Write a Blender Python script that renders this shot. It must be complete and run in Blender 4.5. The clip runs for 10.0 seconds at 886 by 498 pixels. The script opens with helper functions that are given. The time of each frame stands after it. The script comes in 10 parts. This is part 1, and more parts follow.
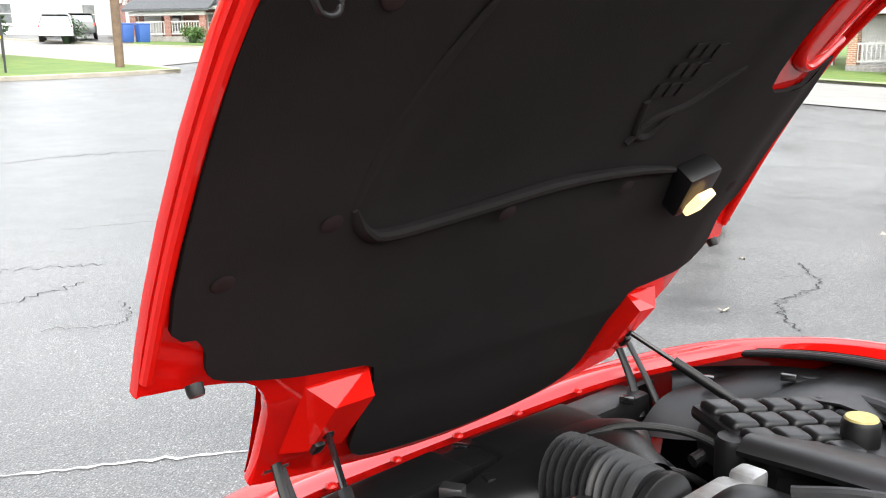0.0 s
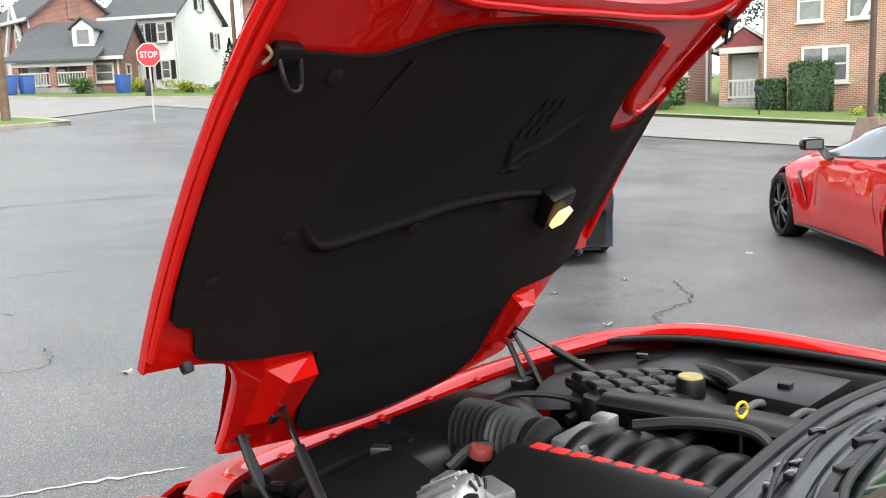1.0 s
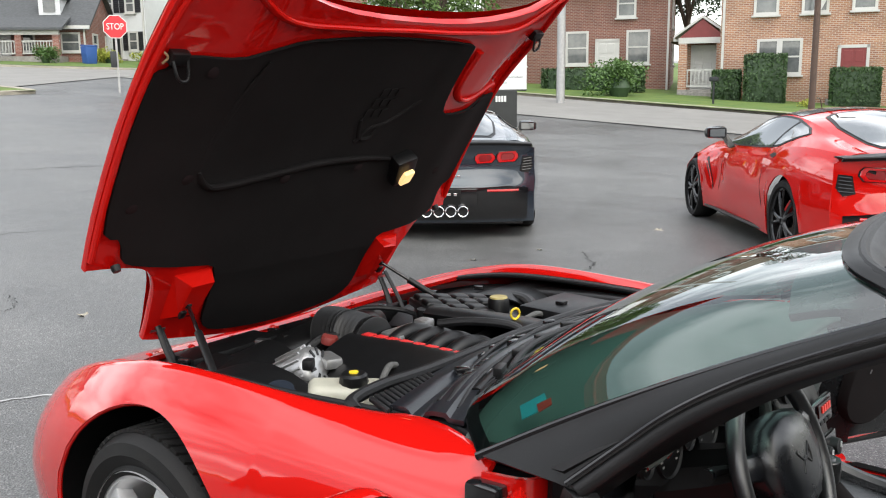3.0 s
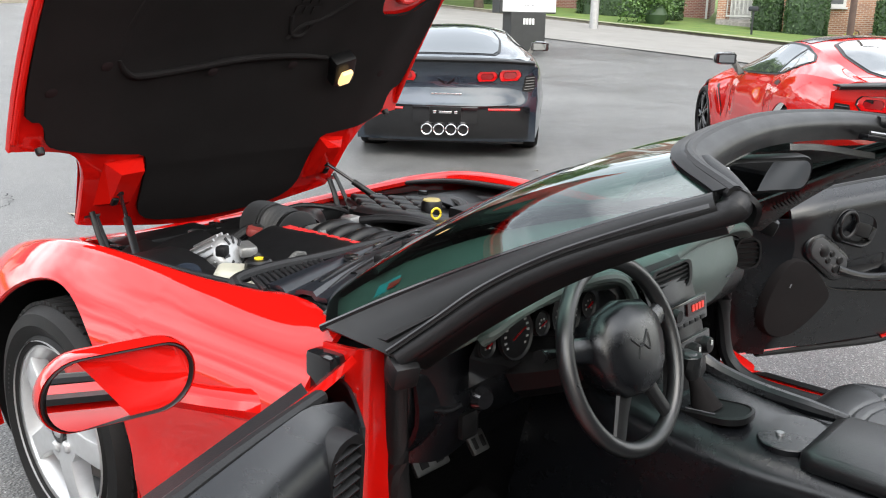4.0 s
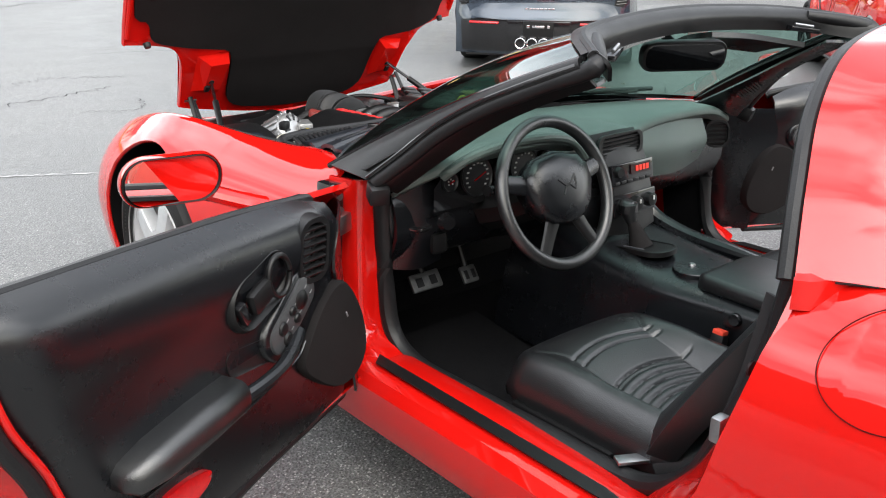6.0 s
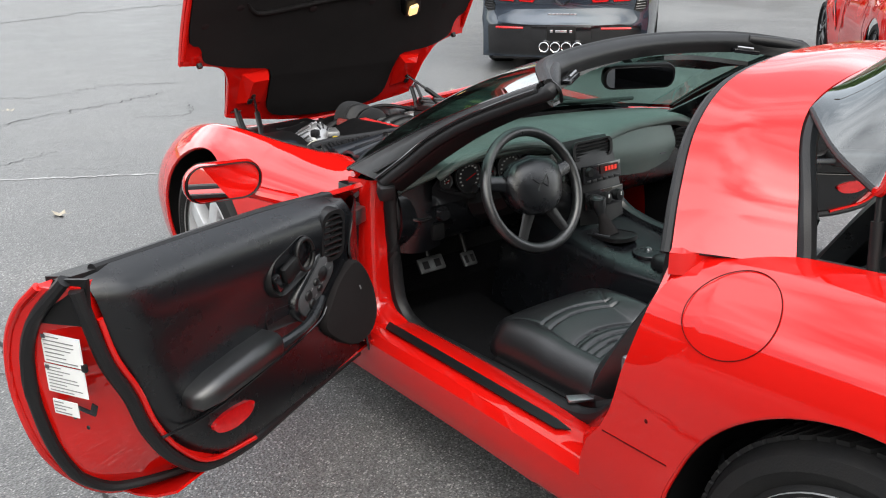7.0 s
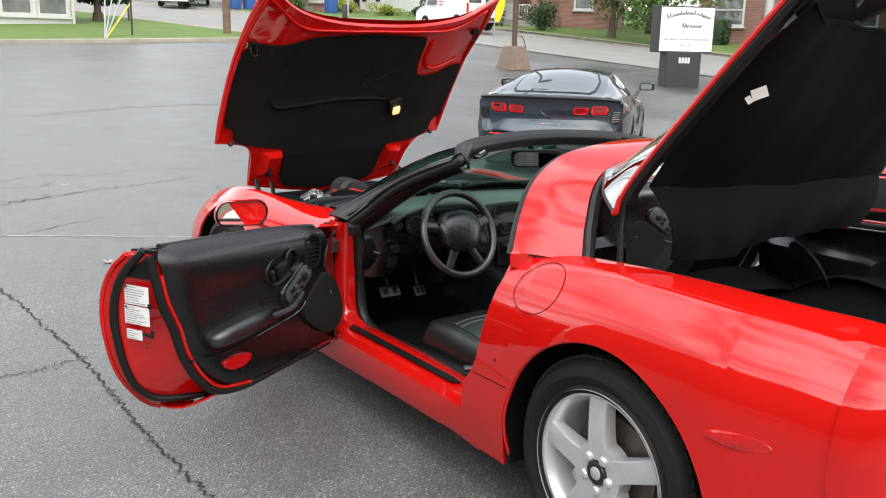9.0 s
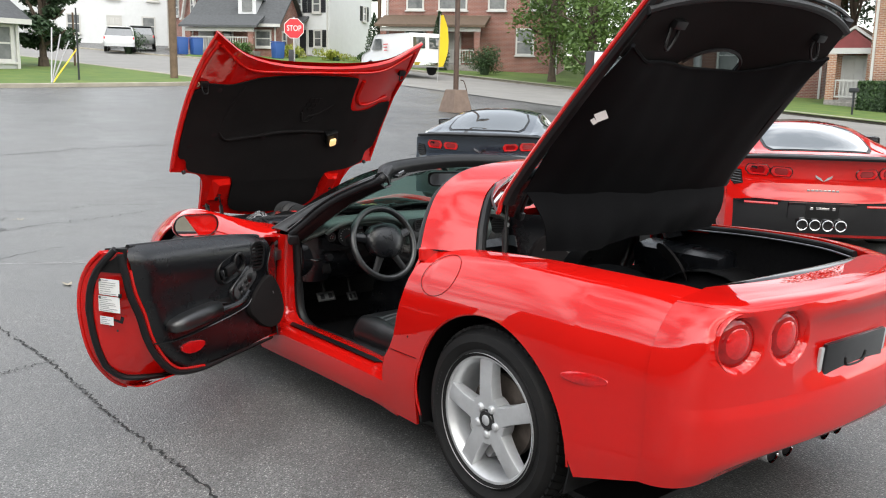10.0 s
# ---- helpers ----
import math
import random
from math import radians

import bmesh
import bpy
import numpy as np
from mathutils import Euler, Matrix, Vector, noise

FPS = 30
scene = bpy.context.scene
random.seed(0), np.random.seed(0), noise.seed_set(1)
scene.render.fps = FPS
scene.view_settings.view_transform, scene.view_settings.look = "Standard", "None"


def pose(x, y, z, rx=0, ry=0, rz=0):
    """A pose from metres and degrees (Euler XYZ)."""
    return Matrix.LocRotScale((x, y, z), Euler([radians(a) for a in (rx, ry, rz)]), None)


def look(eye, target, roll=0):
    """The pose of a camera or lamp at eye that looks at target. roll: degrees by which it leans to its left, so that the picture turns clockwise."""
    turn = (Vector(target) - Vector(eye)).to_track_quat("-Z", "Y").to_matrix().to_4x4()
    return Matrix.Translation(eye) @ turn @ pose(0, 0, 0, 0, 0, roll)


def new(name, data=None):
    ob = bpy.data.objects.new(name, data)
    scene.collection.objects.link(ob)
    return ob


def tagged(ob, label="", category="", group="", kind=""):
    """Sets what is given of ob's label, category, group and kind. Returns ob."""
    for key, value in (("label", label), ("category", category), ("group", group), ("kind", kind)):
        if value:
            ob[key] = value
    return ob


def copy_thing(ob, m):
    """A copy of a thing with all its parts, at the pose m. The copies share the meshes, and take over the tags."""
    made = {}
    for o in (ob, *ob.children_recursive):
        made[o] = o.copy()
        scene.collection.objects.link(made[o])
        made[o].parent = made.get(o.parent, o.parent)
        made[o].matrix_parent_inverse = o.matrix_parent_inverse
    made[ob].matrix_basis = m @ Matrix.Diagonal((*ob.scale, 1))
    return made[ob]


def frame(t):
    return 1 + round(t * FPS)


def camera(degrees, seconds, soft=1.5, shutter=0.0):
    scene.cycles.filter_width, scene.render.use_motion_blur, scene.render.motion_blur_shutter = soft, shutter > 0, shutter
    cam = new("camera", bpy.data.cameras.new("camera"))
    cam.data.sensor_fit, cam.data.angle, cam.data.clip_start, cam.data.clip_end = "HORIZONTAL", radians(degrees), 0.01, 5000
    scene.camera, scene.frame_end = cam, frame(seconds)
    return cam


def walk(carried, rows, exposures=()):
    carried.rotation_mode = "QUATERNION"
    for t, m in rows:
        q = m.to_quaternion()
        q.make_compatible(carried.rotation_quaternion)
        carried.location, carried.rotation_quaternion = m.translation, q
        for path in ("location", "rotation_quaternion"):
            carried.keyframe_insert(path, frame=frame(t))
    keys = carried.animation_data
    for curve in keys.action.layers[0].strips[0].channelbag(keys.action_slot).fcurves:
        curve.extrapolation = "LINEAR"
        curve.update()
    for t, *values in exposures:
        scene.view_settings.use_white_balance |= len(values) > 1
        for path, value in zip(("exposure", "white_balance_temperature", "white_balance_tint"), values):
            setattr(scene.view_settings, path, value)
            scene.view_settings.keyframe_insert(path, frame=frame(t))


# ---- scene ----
cam = camera(53.0, 10.0, soft=1.1)
PATH = [
    (0, (-1.235, -0.736, 1.406), (0.073, 0.725, 1.011), -0.9),
    (0.5, (-1.381, -0.907, 1.415), (-0.01, 0.515, 1.104), -1.9),
    (1, (-1.579, -1.044, 1.424), (-0.102, 0.269, 1.116), -2.3),
    (1.5, (-1.767, -1.199, 1.446), (-0.238, 0.054, 1.146), -2.8),
    (2, (-1.896, -1.434, 1.443), (-0.385, -0.157, 1.154), -2.6),
    (3.3, (-1.95, -1.895, 1.427), (-0.445, -0.639, 1.028), 0.5),
    (3.5, (-1.885, -1.969, 1.412), (-0.42, -0.684, 0.963), 0.3),
    (4, (-1.787, -2.09, 1.368), (-0.344, -0.804, 0.854), 1.2),
    (4.5, (-1.731, -2.198, 1.342), (-0.392, -0.86, 0.699), 0.6),
    (5, (-1.768, -2.377, 1.33), (-0.516, -0.996, 0.605), -0.1),
    (5.5, (-1.843, -2.584, 1.346), (-0.633, -1.159, 0.635), 0.5),
    (5.7, (-1.887, -2.648, 1.345), (-0.669, -1.219, 0.656), 0.6),
    (6.8, (-2.128, -3.119, 1.487), (-0.988, -1.623, 0.808), -1.0),
    (7, (-2.166, -3.217, 1.508), (-1.033, -1.717, 0.824), -0.9),
    (7.5, (-2.294, -3.45, 1.535), (-1.126, -1.966, 0.877), -0.3),
    (8, (-2.438, -3.734, 1.557), (-1.25, -2.246, 0.944), 0.5),
    (8.5, (-2.502, -4.047, 1.554), (-1.318, -2.532, 1.003), 0.6),
    (9, (-2.629, -4.309, 1.555), (-1.487, -2.731, 1.1), 1.3),
    (9.5, (-2.802, -4.596, 1.553), (-1.602, -3.047, 1.152), 2.0),
    (10, (-2.933, -4.928, 1.527), (-1.691, -3.402, 1.169), 1.2),
]
walk(cam, [(t, look(eye, target, roll)) for t, eye, target, roll in PATH],
     [(0.0, 1.62), (0.5, 1.45), (1.0, 1.10), (2.0, 0.53), (3.5, 0.93), (4.5, 1.3), (5.5, 1.38), (7.0, 0.97), (8.5, 0.92), (10.0, 0.68)])

# ---------------------------------------------------------------- light
world = bpy.data.worlds.new("overcast_sky")
scene.world = world
world.use_nodes = True
wn, wl = world.node_tree.nodes, world.node_tree.links
wn.clear()
w_out = wn.new("ShaderNodeOutputWorld")
w_bg = wn.new("ShaderNodeBackground")
w_sky = wn.new("ShaderNodeTexSky")
w_sky.sky_type, w_sky.sun_disc = "NISHITA", False
w_sky.sun_elevation, w_sky.sun_rotation = radians(52), radians(200)
w_grey = wn.new("ShaderNodeHueSaturation")
w_grey.inputs["Saturation"].default_value = 0.22
w_tc = wn.new("ShaderNodeTexCoord")
w_map = wn.new("ShaderNodeMapping")
w_map.inputs["Scale"].default_value = (1.0, 1.0, 2.6)
w_cl = wn.new("ShaderNodeTexNoise")
w_cl.inputs["Scale"].default_value, w_cl.inputs["Detail"].default_value = 2.2, 6.0
w_ramp = wn.new("ShaderNodeValToRGB")
w_ramp.color_ramp.elements[0].position, w_ramp.color_ramp.elements[0].color = 0.41, (0.60, 0.62, 0.63, 1)
w_ramp.color_ramp.elements[1].position, w_ramp.color_ramp.elements[1].color = 0.60, (1.95, 1.90, 1.80, 1)
w_mul = wn.new("ShaderNodeMix")
w_mul.data_type, w_mul.blend_type = "RGBA", "MULTIPLY"
w_mul.inputs["Factor"].default_value = 1.0
wl.new(w_sky.outputs[0], w_grey.inputs["Color"])
wl.new(w_tc.outputs["Generated"], w_map.inputs[0])
wl.new(w_map.outputs[0], w_cl.inputs["Vector"])
wl.new(w_cl.outputs["Fac"], w_ramp.inputs[0])
w_cap = wn.new("ShaderNodeVectorMath")
w_cap.operation = "MINIMUM"
w_cap.inputs[1].default_value = (6.5, 6.4, 6.2)
wl.new(w_grey.outputs[0], w_cap.inputs[0])
wl.new(w_cap.outputs[0], w_mul.inputs["A"])
wl.new(w_ramp.outputs[0], w_mul.inputs["B"])
w_sep = wn.new("ShaderNodeSeparateXYZ")
w_grad = wn.new("ShaderNodeMath")
w_grad.operation = "MULTIPLY_ADD"
w_grad.inputs[1].default_value, w_grad.inputs[2].default_value = 1.1, 1.25
w_over = wn.new("ShaderNodeVectorMath")
w_over.operation = "SCALE"
wl.new(w_tc.outputs["Generated"], w_sep.inputs[0])
wl.new(w_sep.outputs["Z"], w_grad.inputs[0])
wl.new(w_mul.outputs["Result"], w_over.inputs[0])
wl.new(w_grad.outputs[0], w_over.inputs["Scale"])
wl.new(w_over.outputs[0], w_bg.inputs["Color"])
w_bg.inputs["Strength"].default_value = 0.15
wl.new(w_bg.outputs[0], w_out.inputs[0])

sun = new("sun", bpy.data.lights.new("sun", "SUN"))
sun.data.energy, sun.data.angle, sun.data.color = 0.5, radians(22), (1.0, 0.95, 0.88)
sun.matrix_world = look((-6, -14, 22), (0, 0, 0))

# ---------------------------------------------------------------- mesh helpers


class Shape:
    """Collects vertices and faces of one mesh."""

    def __init__(self):
        self.v, self.f = [], []

    def add(self, verts, faces, m=None):
        k = len(self.v)
        for p in verts:
            p = Vector(p)
            self.v.append(m @ p if m else p)
        self.f += [tuple(i + k for i in f) for f in faces]
        return self

    def box(self, size, loc=(0, 0, 0), rot=(0, 0, 0), bevel=0.0, taper=1.0, segments=2):
        bm = bmesh.new()
        bmesh.ops.create_cube(bm, size=1.0)
        for v in bm.verts:
            k = taper if v.co.z > 0 else 1.0
            v.co = Vector((v.co.x * size[0] * k, v.co.y * size[1] * k, v.co.z * size[2]))
        if bevel:
            bmesh.ops.bevel(bm, geom=bm.edges[:], offset=bevel, segments=segments, profile=0.6, affect="EDGES")
        bm.verts.index_update()
        self.add([v.co for v in bm.verts], [[v.index for v in f.verts] for f in bm.faces], pose(*loc, *rot))
        bm.free()
        return self

    def ring(self, loops, closed=True, caps=True):
        """Skin over loops of equal length."""
        n = len(loops[0])
        verts = [p for lp in loops for p in lp]
        faces = []
        for a in range(len(loops) - 1):
            for i in range(n if closed else n - 1):
                j = (i + 1) % n
                faces.append((a * n + i, a * n + j, (a + 1) * n + j, (a + 1) * n + i))
        if caps and closed:
            faces.append(tuple(range(n))[::-1])
            faces.append(tuple((len(loops) - 1) * n + i for i in range(n)))
        return self.add(verts, faces)

    def lathe(self, profile, loc=(0, 0, 0), rot=(0, 0, 0), n=32, caps=True):
        """profile: (radius, height) pairs, turned about z."""
        m = pose(*loc, *rot)
        loops = [[m @ Vector((r * math.cos(2 * math.pi * i / n), r * math.sin(2 * math.pi * i / n), h)) for i in range(n)] for r, h in profile]
        return self.ring(loops, True, caps)

    def cyl(self, a, b, r, r2=None, n=14):
        a, b = Vector(a), Vector(b)
        q = (b - a).to_track_quat("Z", "Y").to_matrix()
        r2 = r if r2 is None else r2
        loops = []
        for p, k in ((a, r), (b, r2)):
            loops.append([p + q @ Vector((k * math.cos(2 * math.pi * i / n), k * math.sin(2 * math.pi * i / n), 0)) for i in range(n)])
        return self.ring(loops)

    def tube(self, pts, r, n=10, steps=6, flat=1.0, closed=False, up=(0, 0, 1)):
        """A round (or flattened) bar along a smooth line through pts; r: one radius or one for each point."""
        line = smooth_line(pts, steps, closed)
        k = len(line)
        rad = [r] * k if isinstance(r, (int, float)) else [float(np.interp(i / (k - 1) * (len(r) - 1), range(len(r)), r)) for i in range(k)]
        loops = []
        for i, p in enumerate(line):
            a, b = line[(i - 1) % k if closed else max(i - 1, 0)], line[(i + 1) % k if closed else min(i + 1, k - 1)]
            d = (b - a).normalized()
            s = d.cross(Vector(up))
            s = s.normalized() if s.length > 1e-4 else d.orthogonal().normalized()
            u = s.cross(d)
            loops.append([p + s * (rad[i] * math.cos(2 * math.pi * j / n)) + u * (rad[i] * flat * math.sin(2 * math.pi * j / n)) for j in range(n)])
        if closed:
            loops.append(loops[0])
        return self.ring(loops, True, not closed)

    def slab(self, outline, off):
        """A plate: an outline, and the same moved by off."""
        off = Vector(off)
        a = [Vector(p) for p in outline]
        return self.ring([a, [p + off for p in a]])

    def grid(self, rows, nu=6, nv=6, thick=0.0, flip=False):
        """A smooth sheet through a small net of points."""
        rows = [smooth_line(r, nv) for r in rows]
        cols = [smooth_line([r[j] for r in rows], nu) for j in range(len(rows[0]))]
        return self.sheet([[c[i] for c in cols] for i in range(len(cols[0]))], thick, flip)

    def sheet(self, net, thick=0.0, flip=False):
        a, b = len(net), len(net[0])
        verts = [p for r in net for p in r]
        faces = []
        for i in range(a - 1):
            for j in range(b - 1):
                q = (i * b + j, i * b + j + 1, (i + 1) * b + j + 1, (i + 1) * b + j)
                faces.append(q[::-1] if flip else q)
        if thick:
            nrm = [Vector() for _ in verts]
            for q in faces:
                n = (verts[q[2]] - verts[q[0]]).cross(verts[q[3]] - verts[q[1]])
                for i in q:
                    nrm[i] += n
            low = [p - n.normalized() * thick if n.length else p for p, n in zip(verts, nrm)]
            k = len(verts)
            rim = [i for i in range(b)] + [i * b + b - 1 for i in range(1, a)] + [(a - 1) * b + j for j in range(b - 2, -1, -1)] + [i * b for i in range(a - 2, 0, -1)]
            under = [tuple(i + k for i in q[::-1]) for q in faces]
            edge = []
            for i in range(len(rim)):
                p, q = rim[i], rim[(i + 1) % len(rim)]
                edge.append((p, p + k, q + k, q) if not flip else (q, q + k, p + k, p))
            verts, faces = verts + low, faces + under + edge
        return self.add(verts, faces)

    def fill(self, outline, place, step=0.08):
        """A sheet cut to a flat outline of (a, b) pairs, then laid out by place(a, b)."""
        bm = bmesh.new()
        bm.faces.new([bm.verts.new((a, b, 0)) for a, b in outline])
        bmesh.ops.triangulate(bm, faces=bm.faces[:])
        for k in (0, 1):
            lo, hi = min(p[k] for p in outline), max(p[k] for p in outline)
            n = int((hi - lo) / step)
            for i in range(1, n + 1):
                at, no = Vector((0, 0, 0)), Vector((0, 0, 0))
                at[k], no[k] = lo + (hi - lo) * i / (n + 1), 1
                bmesh.ops.bisect_plane(bm, geom=bm.verts[:] + bm.edges[:] + bm.faces[:], plane_co=at, plane_no=no, dist=1e-5)
        bm.verts.index_update()
        self.add([place(v.co.x, v.co.y) for v in bm.verts], [[v.index for v in f.verts] for f in bm.faces])
        bm.free()
        return self

    def mirror(self):
        k = len(self.v)
        self.v += [Vector((-p.x, p.y, p.z)) for p in self.v]
        self.f += [tuple(i + k for i in f[::-1]) for f in self.f[:]]
        return self

    def moved(self, m):
        self.v = [m @ p for p in self.v]
        return self


def smooth_line(pts, steps=6, closed=False):
    """Points along a Catmull-Rom curve through pts."""
    pts = [Vector(p) for p in pts]
    n = len(pts)
    if n < 2 or steps < 1:
        return pts
    out = []
    for i in range(n if closed else n - 1):
        p1, p2 = pts[i], pts[(i + 1) % n]
        p0 = pts[i - 1] if (i or closed) else p1 + (p1 - p2)
        p3 = pts[(i + 2) % n] if (i + 2 < n or closed) else p2 + (p2 - p1)
        for k in range(steps):
            t = k / steps
            out.append(0.5 * (2 * p1 + (p2 - p0) * t + (2 * p0 - 5 * p1 + 4 * p2 - p3) * t * t + (3 * p1 - p0 - 3 * p2 + p3) * t ** 3))
    if not closed:
        out.append(pts[-1])
    return out


def rounded(w, h, r, n=5):
    """The outline of a rounded rectangle, as (a, b) pairs."""
    out = []
    for cx, cy, a0 in ((w / 2 - r, h / 2 - r, 0), (-w / 2 + r, h / 2 - r, 90), (-w / 2 + r, -h / 2 + r, 180), (w / 2 - r, -h / 2 + r, 270)):
        for i in range(n):
            a = radians(a0 + 90 * i / (n - 1))
            out.append((cx + r * math.cos(a), cy + r * math.sin(a)))
    return out


def thing(name, label, category, group="", kind="", at=None):
    ob = tagged(new(name), label, category, group, kind)
    ob.empty_display_size = 0.1
    if at is not None:
        ob.matrix_world = at
    return ob


def part(name, sh, mat, parent=None, label="", smooth=True, angle=35):
    me = bpy.data.meshes.new(name)
    me.from_pydata([tuple(p) for p in sh.v], [], sh.f)
    bm = bmesh.new()
    bm.from_mesh(me)
    bmesh.ops.recalc_face_normals(bm, faces=bm.faces[:])
    bm.to_mesh(me)
    bm.free()
    if smooth:
        me.polygons.foreach_set("use_smooth", [True] * len(me.polygons))
        me.set_sharp_from_angle(angle=radians(angle))
    me.materials.append(mat)
    ob = new(name, me)
    if parent:
        ob.parent = parent
    if label:
        ob["label"] = label
    return ob


def letters(text, size, m, mat, parent, depth=0.002, label="", width=None, name="lettering"):
    cu = bpy.data.curves.new(name, "FONT")
    cu.body, cu.size, cu.extrude, cu.align_x, cu.align_y = text, size, depth, "CENTER", "CENTER"
    tmp = bpy.data.objects.new("tmp_text", cu)
    me = bpy.data.meshes.new_from_object(tmp)
    bpy.data.objects.remove(tmp)
    if width:
        xs = [v.co.x for v in me.vertices]
        k = width / (max(xs) - min(xs))
        for v in me.vertices:
            v.co.x *= k
    me.transform(m)
    me.materials.clear()
    me.materials.append(mat)
    ob = new(name, me)
    ob.parent = parent
    if label:
        ob["label"] = label
    return ob


# ---------------------------------------------------------------- materials
def material(name, colour, rough=0.5, metal=0.0, spec=0.5, coat=0.0, noise_scale=0.0, noise_mix=0.0, dark=None, bump=0.0, bump_scale=200.0,
             rough_var=0.0, alpha=1.0, transmission=0.0, emit=None, emit_strength=0.0, sheen=0.0, island=0.0, coords="Object"):
    m = bpy.data.materials.new(name)
    m.use_nodes = True
    n, l = m.node_tree.nodes, m.node_tree.links
    b = n["Principled BSDF"]
    b.inputs["Base Color"].default_value = (*colour, 1)
    b.inputs["Roughness"].default_value = rough
    b.inputs["Metallic"].default_value = metal
    b.inputs["Specular IOR Level"].default_value = spec
    b.inputs["Coat Weight"].default_value = coat
    b.inputs["Coat Roughness"].default_value = 0.02
    b.inputs["Coat IOR"].default_value = 1.5 + 0.06 * max(0.0, coat - 0.7) / 0.3
    b.inputs["Transmission Weight"].default_value = transmission
    b.inputs["Sheen Weight"].default_value = sheen
    if emit:
        b.inputs["Emission Color"].default_value = (*emit, 1)
        b.inputs["Emission Strength"].default_value = emit_strength
    tc = n.new("ShaderNodeTexCoord")
    if noise_mix:
        t = n.new("ShaderNodeTexNoise")
        t.inputs["Scale"].default_value, t.inputs["Detail"].default_value, t.inputs["Roughness"].default_value = noise_scale, 8.0, 0.65
        l.new(tc.outputs[coords], t.inputs["Vector"])
        r = n.new("ShaderNodeMapRange")
        r.inputs["From Min"].default_value, r.inputs["From Max"].default_value = 0.3, 0.7
        l.new(t.outputs["Fac"], r.inputs["Value"])
        mx = n.new("ShaderNodeMix")
        mx.data_type = "RGBA"
        mx.inputs["A"].default_value = (*colour, 1)
        d = dark or tuple(c * (1 - noise_mix) for c in colour)
        mx.inputs["B"].default_value = (*d, 1)
        l.new(r.outputs[0], mx.inputs["Factor"])
        l.new(mx.outputs["Result"], b.inputs["Base Color"])
        if rough_var:
            rr = n.new("ShaderNodeMapRange")
            rr.inputs["To Min"].default_value, rr.inputs["To Max"].default_value = max(rough - rough_var, 0.02), min(rough + rough_var, 1)
            l.new(t.outputs["Fac"], rr.inputs["Value"])
            l.new(rr.outputs[0], b.inputs["Roughness"])
    if bump:
        t2 = n.new("ShaderNodeTexNoise")
        t2.inputs["Scale"].default_value, t2.inputs["Detail"].default_value = bump_scale, 4.0
        l.new(tc.outputs[coords], t2.inputs["Vector"])
        bp = n.new("ShaderNodeBump")
        bp.inputs["Strength"].default_value, bp.inputs["Distance"].default_value = bump, 0.002
        l.new(t2.outputs["Fac"], bp.inputs["Height"])
        l.new(bp.outputs[0], b.inputs["Normal"])
    return m


RED = material("red_paint", (0.54, 0.006, 0.004), 0.5, 0.0, 0.0, 1.0, noise_scale=3.0, noise_mix=0.06)
RED.node_tree.nodes["Principled BSDF"].inputs["Coat IOR"].default_value = 1.66
RED_DULL = material("red_paint_inside", (0.56, 0.008, 0.005), 0.4, 0.0, 0.0, 0.6, noise_scale=6.0, noise_mix=0.12)
GREYBLUE = material("slate_blue_paint", (0.032, 0.046, 0.066), 0.25, 0.5, 0.5, 1.0, noise_scale=900.0, noise_mix=0.15)
GREY_INK = material("grey_print", (0.16, 0.16, 0.165), 0.6)
TRIM = material("black_plastic", (0.0065, 0.0065, 0.007), 0.40, spec=0.35, bump=0.12, bump_scale=600, noise_scale=12, noise_mix=0.25, rough_var=0.12)
TRIM_GLOSS = material("gloss_black_plastic", (0.008, 0.008, 0.009), 0.12, coat=0.4)
RUBBER = material("black_rubber", (0.010, 0.010, 0.011), 0.45, spec=0.35, noise_scale=14, noise_mix=0.3, bump=0.3, bump_scale=300)
TYRE = material("tyre_rubber", (0.008, 0.008, 0.0085), 0.6, spec=0.25, noise_scale=20, noise_mix=0.35, dark=(0.012, 0.0115, 0.011), bump=0.4, bump_scale=250)
TYRE_MARK = material("worn_tyre_rubber", (0.022, 0.022, 0.023), 0.55, spec=0.3, noise_scale=30, noise_mix=0.3)
LEATHER = material("black_leather", (0.012, 0.0126, 0.0135), 0.30, spec=0.9, noise_scale=9, noise_mix=0.3, bump=0.35, bump_scale=420, rough_var=0.08)
VINYL = material("soft_black_vinyl", (0.005, 0.0056, 0.007), 0.27, spec=0.6, noise_scale=5, noise_mix=0.2, bump=0.12, bump_scale=700, rough_var=0.06)
COWL = material("blue_black_cowl_plastic", (0.012, 0.0145, 0.019), 0.30, spec=0.6, noise_scale=7, noise_mix=0.35, bump=0.12, bump_scale=400, rough_var=0.1)
DASH = material("grey_green_dash", (0.085, 0.112, 0.104), 0.45, noise_scale=6, noise_mix=0.2, bump=0.35, bump_scale=600)
CARPET = material("black_carpet", (0.008, 0.008, 0.009), 0.95, spec=0.1, noise_scale=60, noise_mix=0.5, bump=0.8, bump_scale=900)
FELT = material("black_felt_liner", (0.015, 0.0135, 0.0138), 0.9, spec=0.1, noise_scale=5, noise_mix=0.3, bump=0.4, bump_scale=500)
CLOTH = material("black_shade_cloth", (0.005, 0.005, 0.006), 0.85, spec=0.12, noise_scale=8, noise_mix=0.3, bump=0.4, bump_scale=600)
ALLOY = material("silver_alloy", (0.58, 0.59, 0.60), 0.36, 0.45, coat=0.3, noise_scale=40, noise_mix=0.1, rough_var=0.06)
BLACK_ALLOY = material("gloss_black_alloy", (0.01, 0.01, 0.011), 0.2, 0.2, coat=0.6)
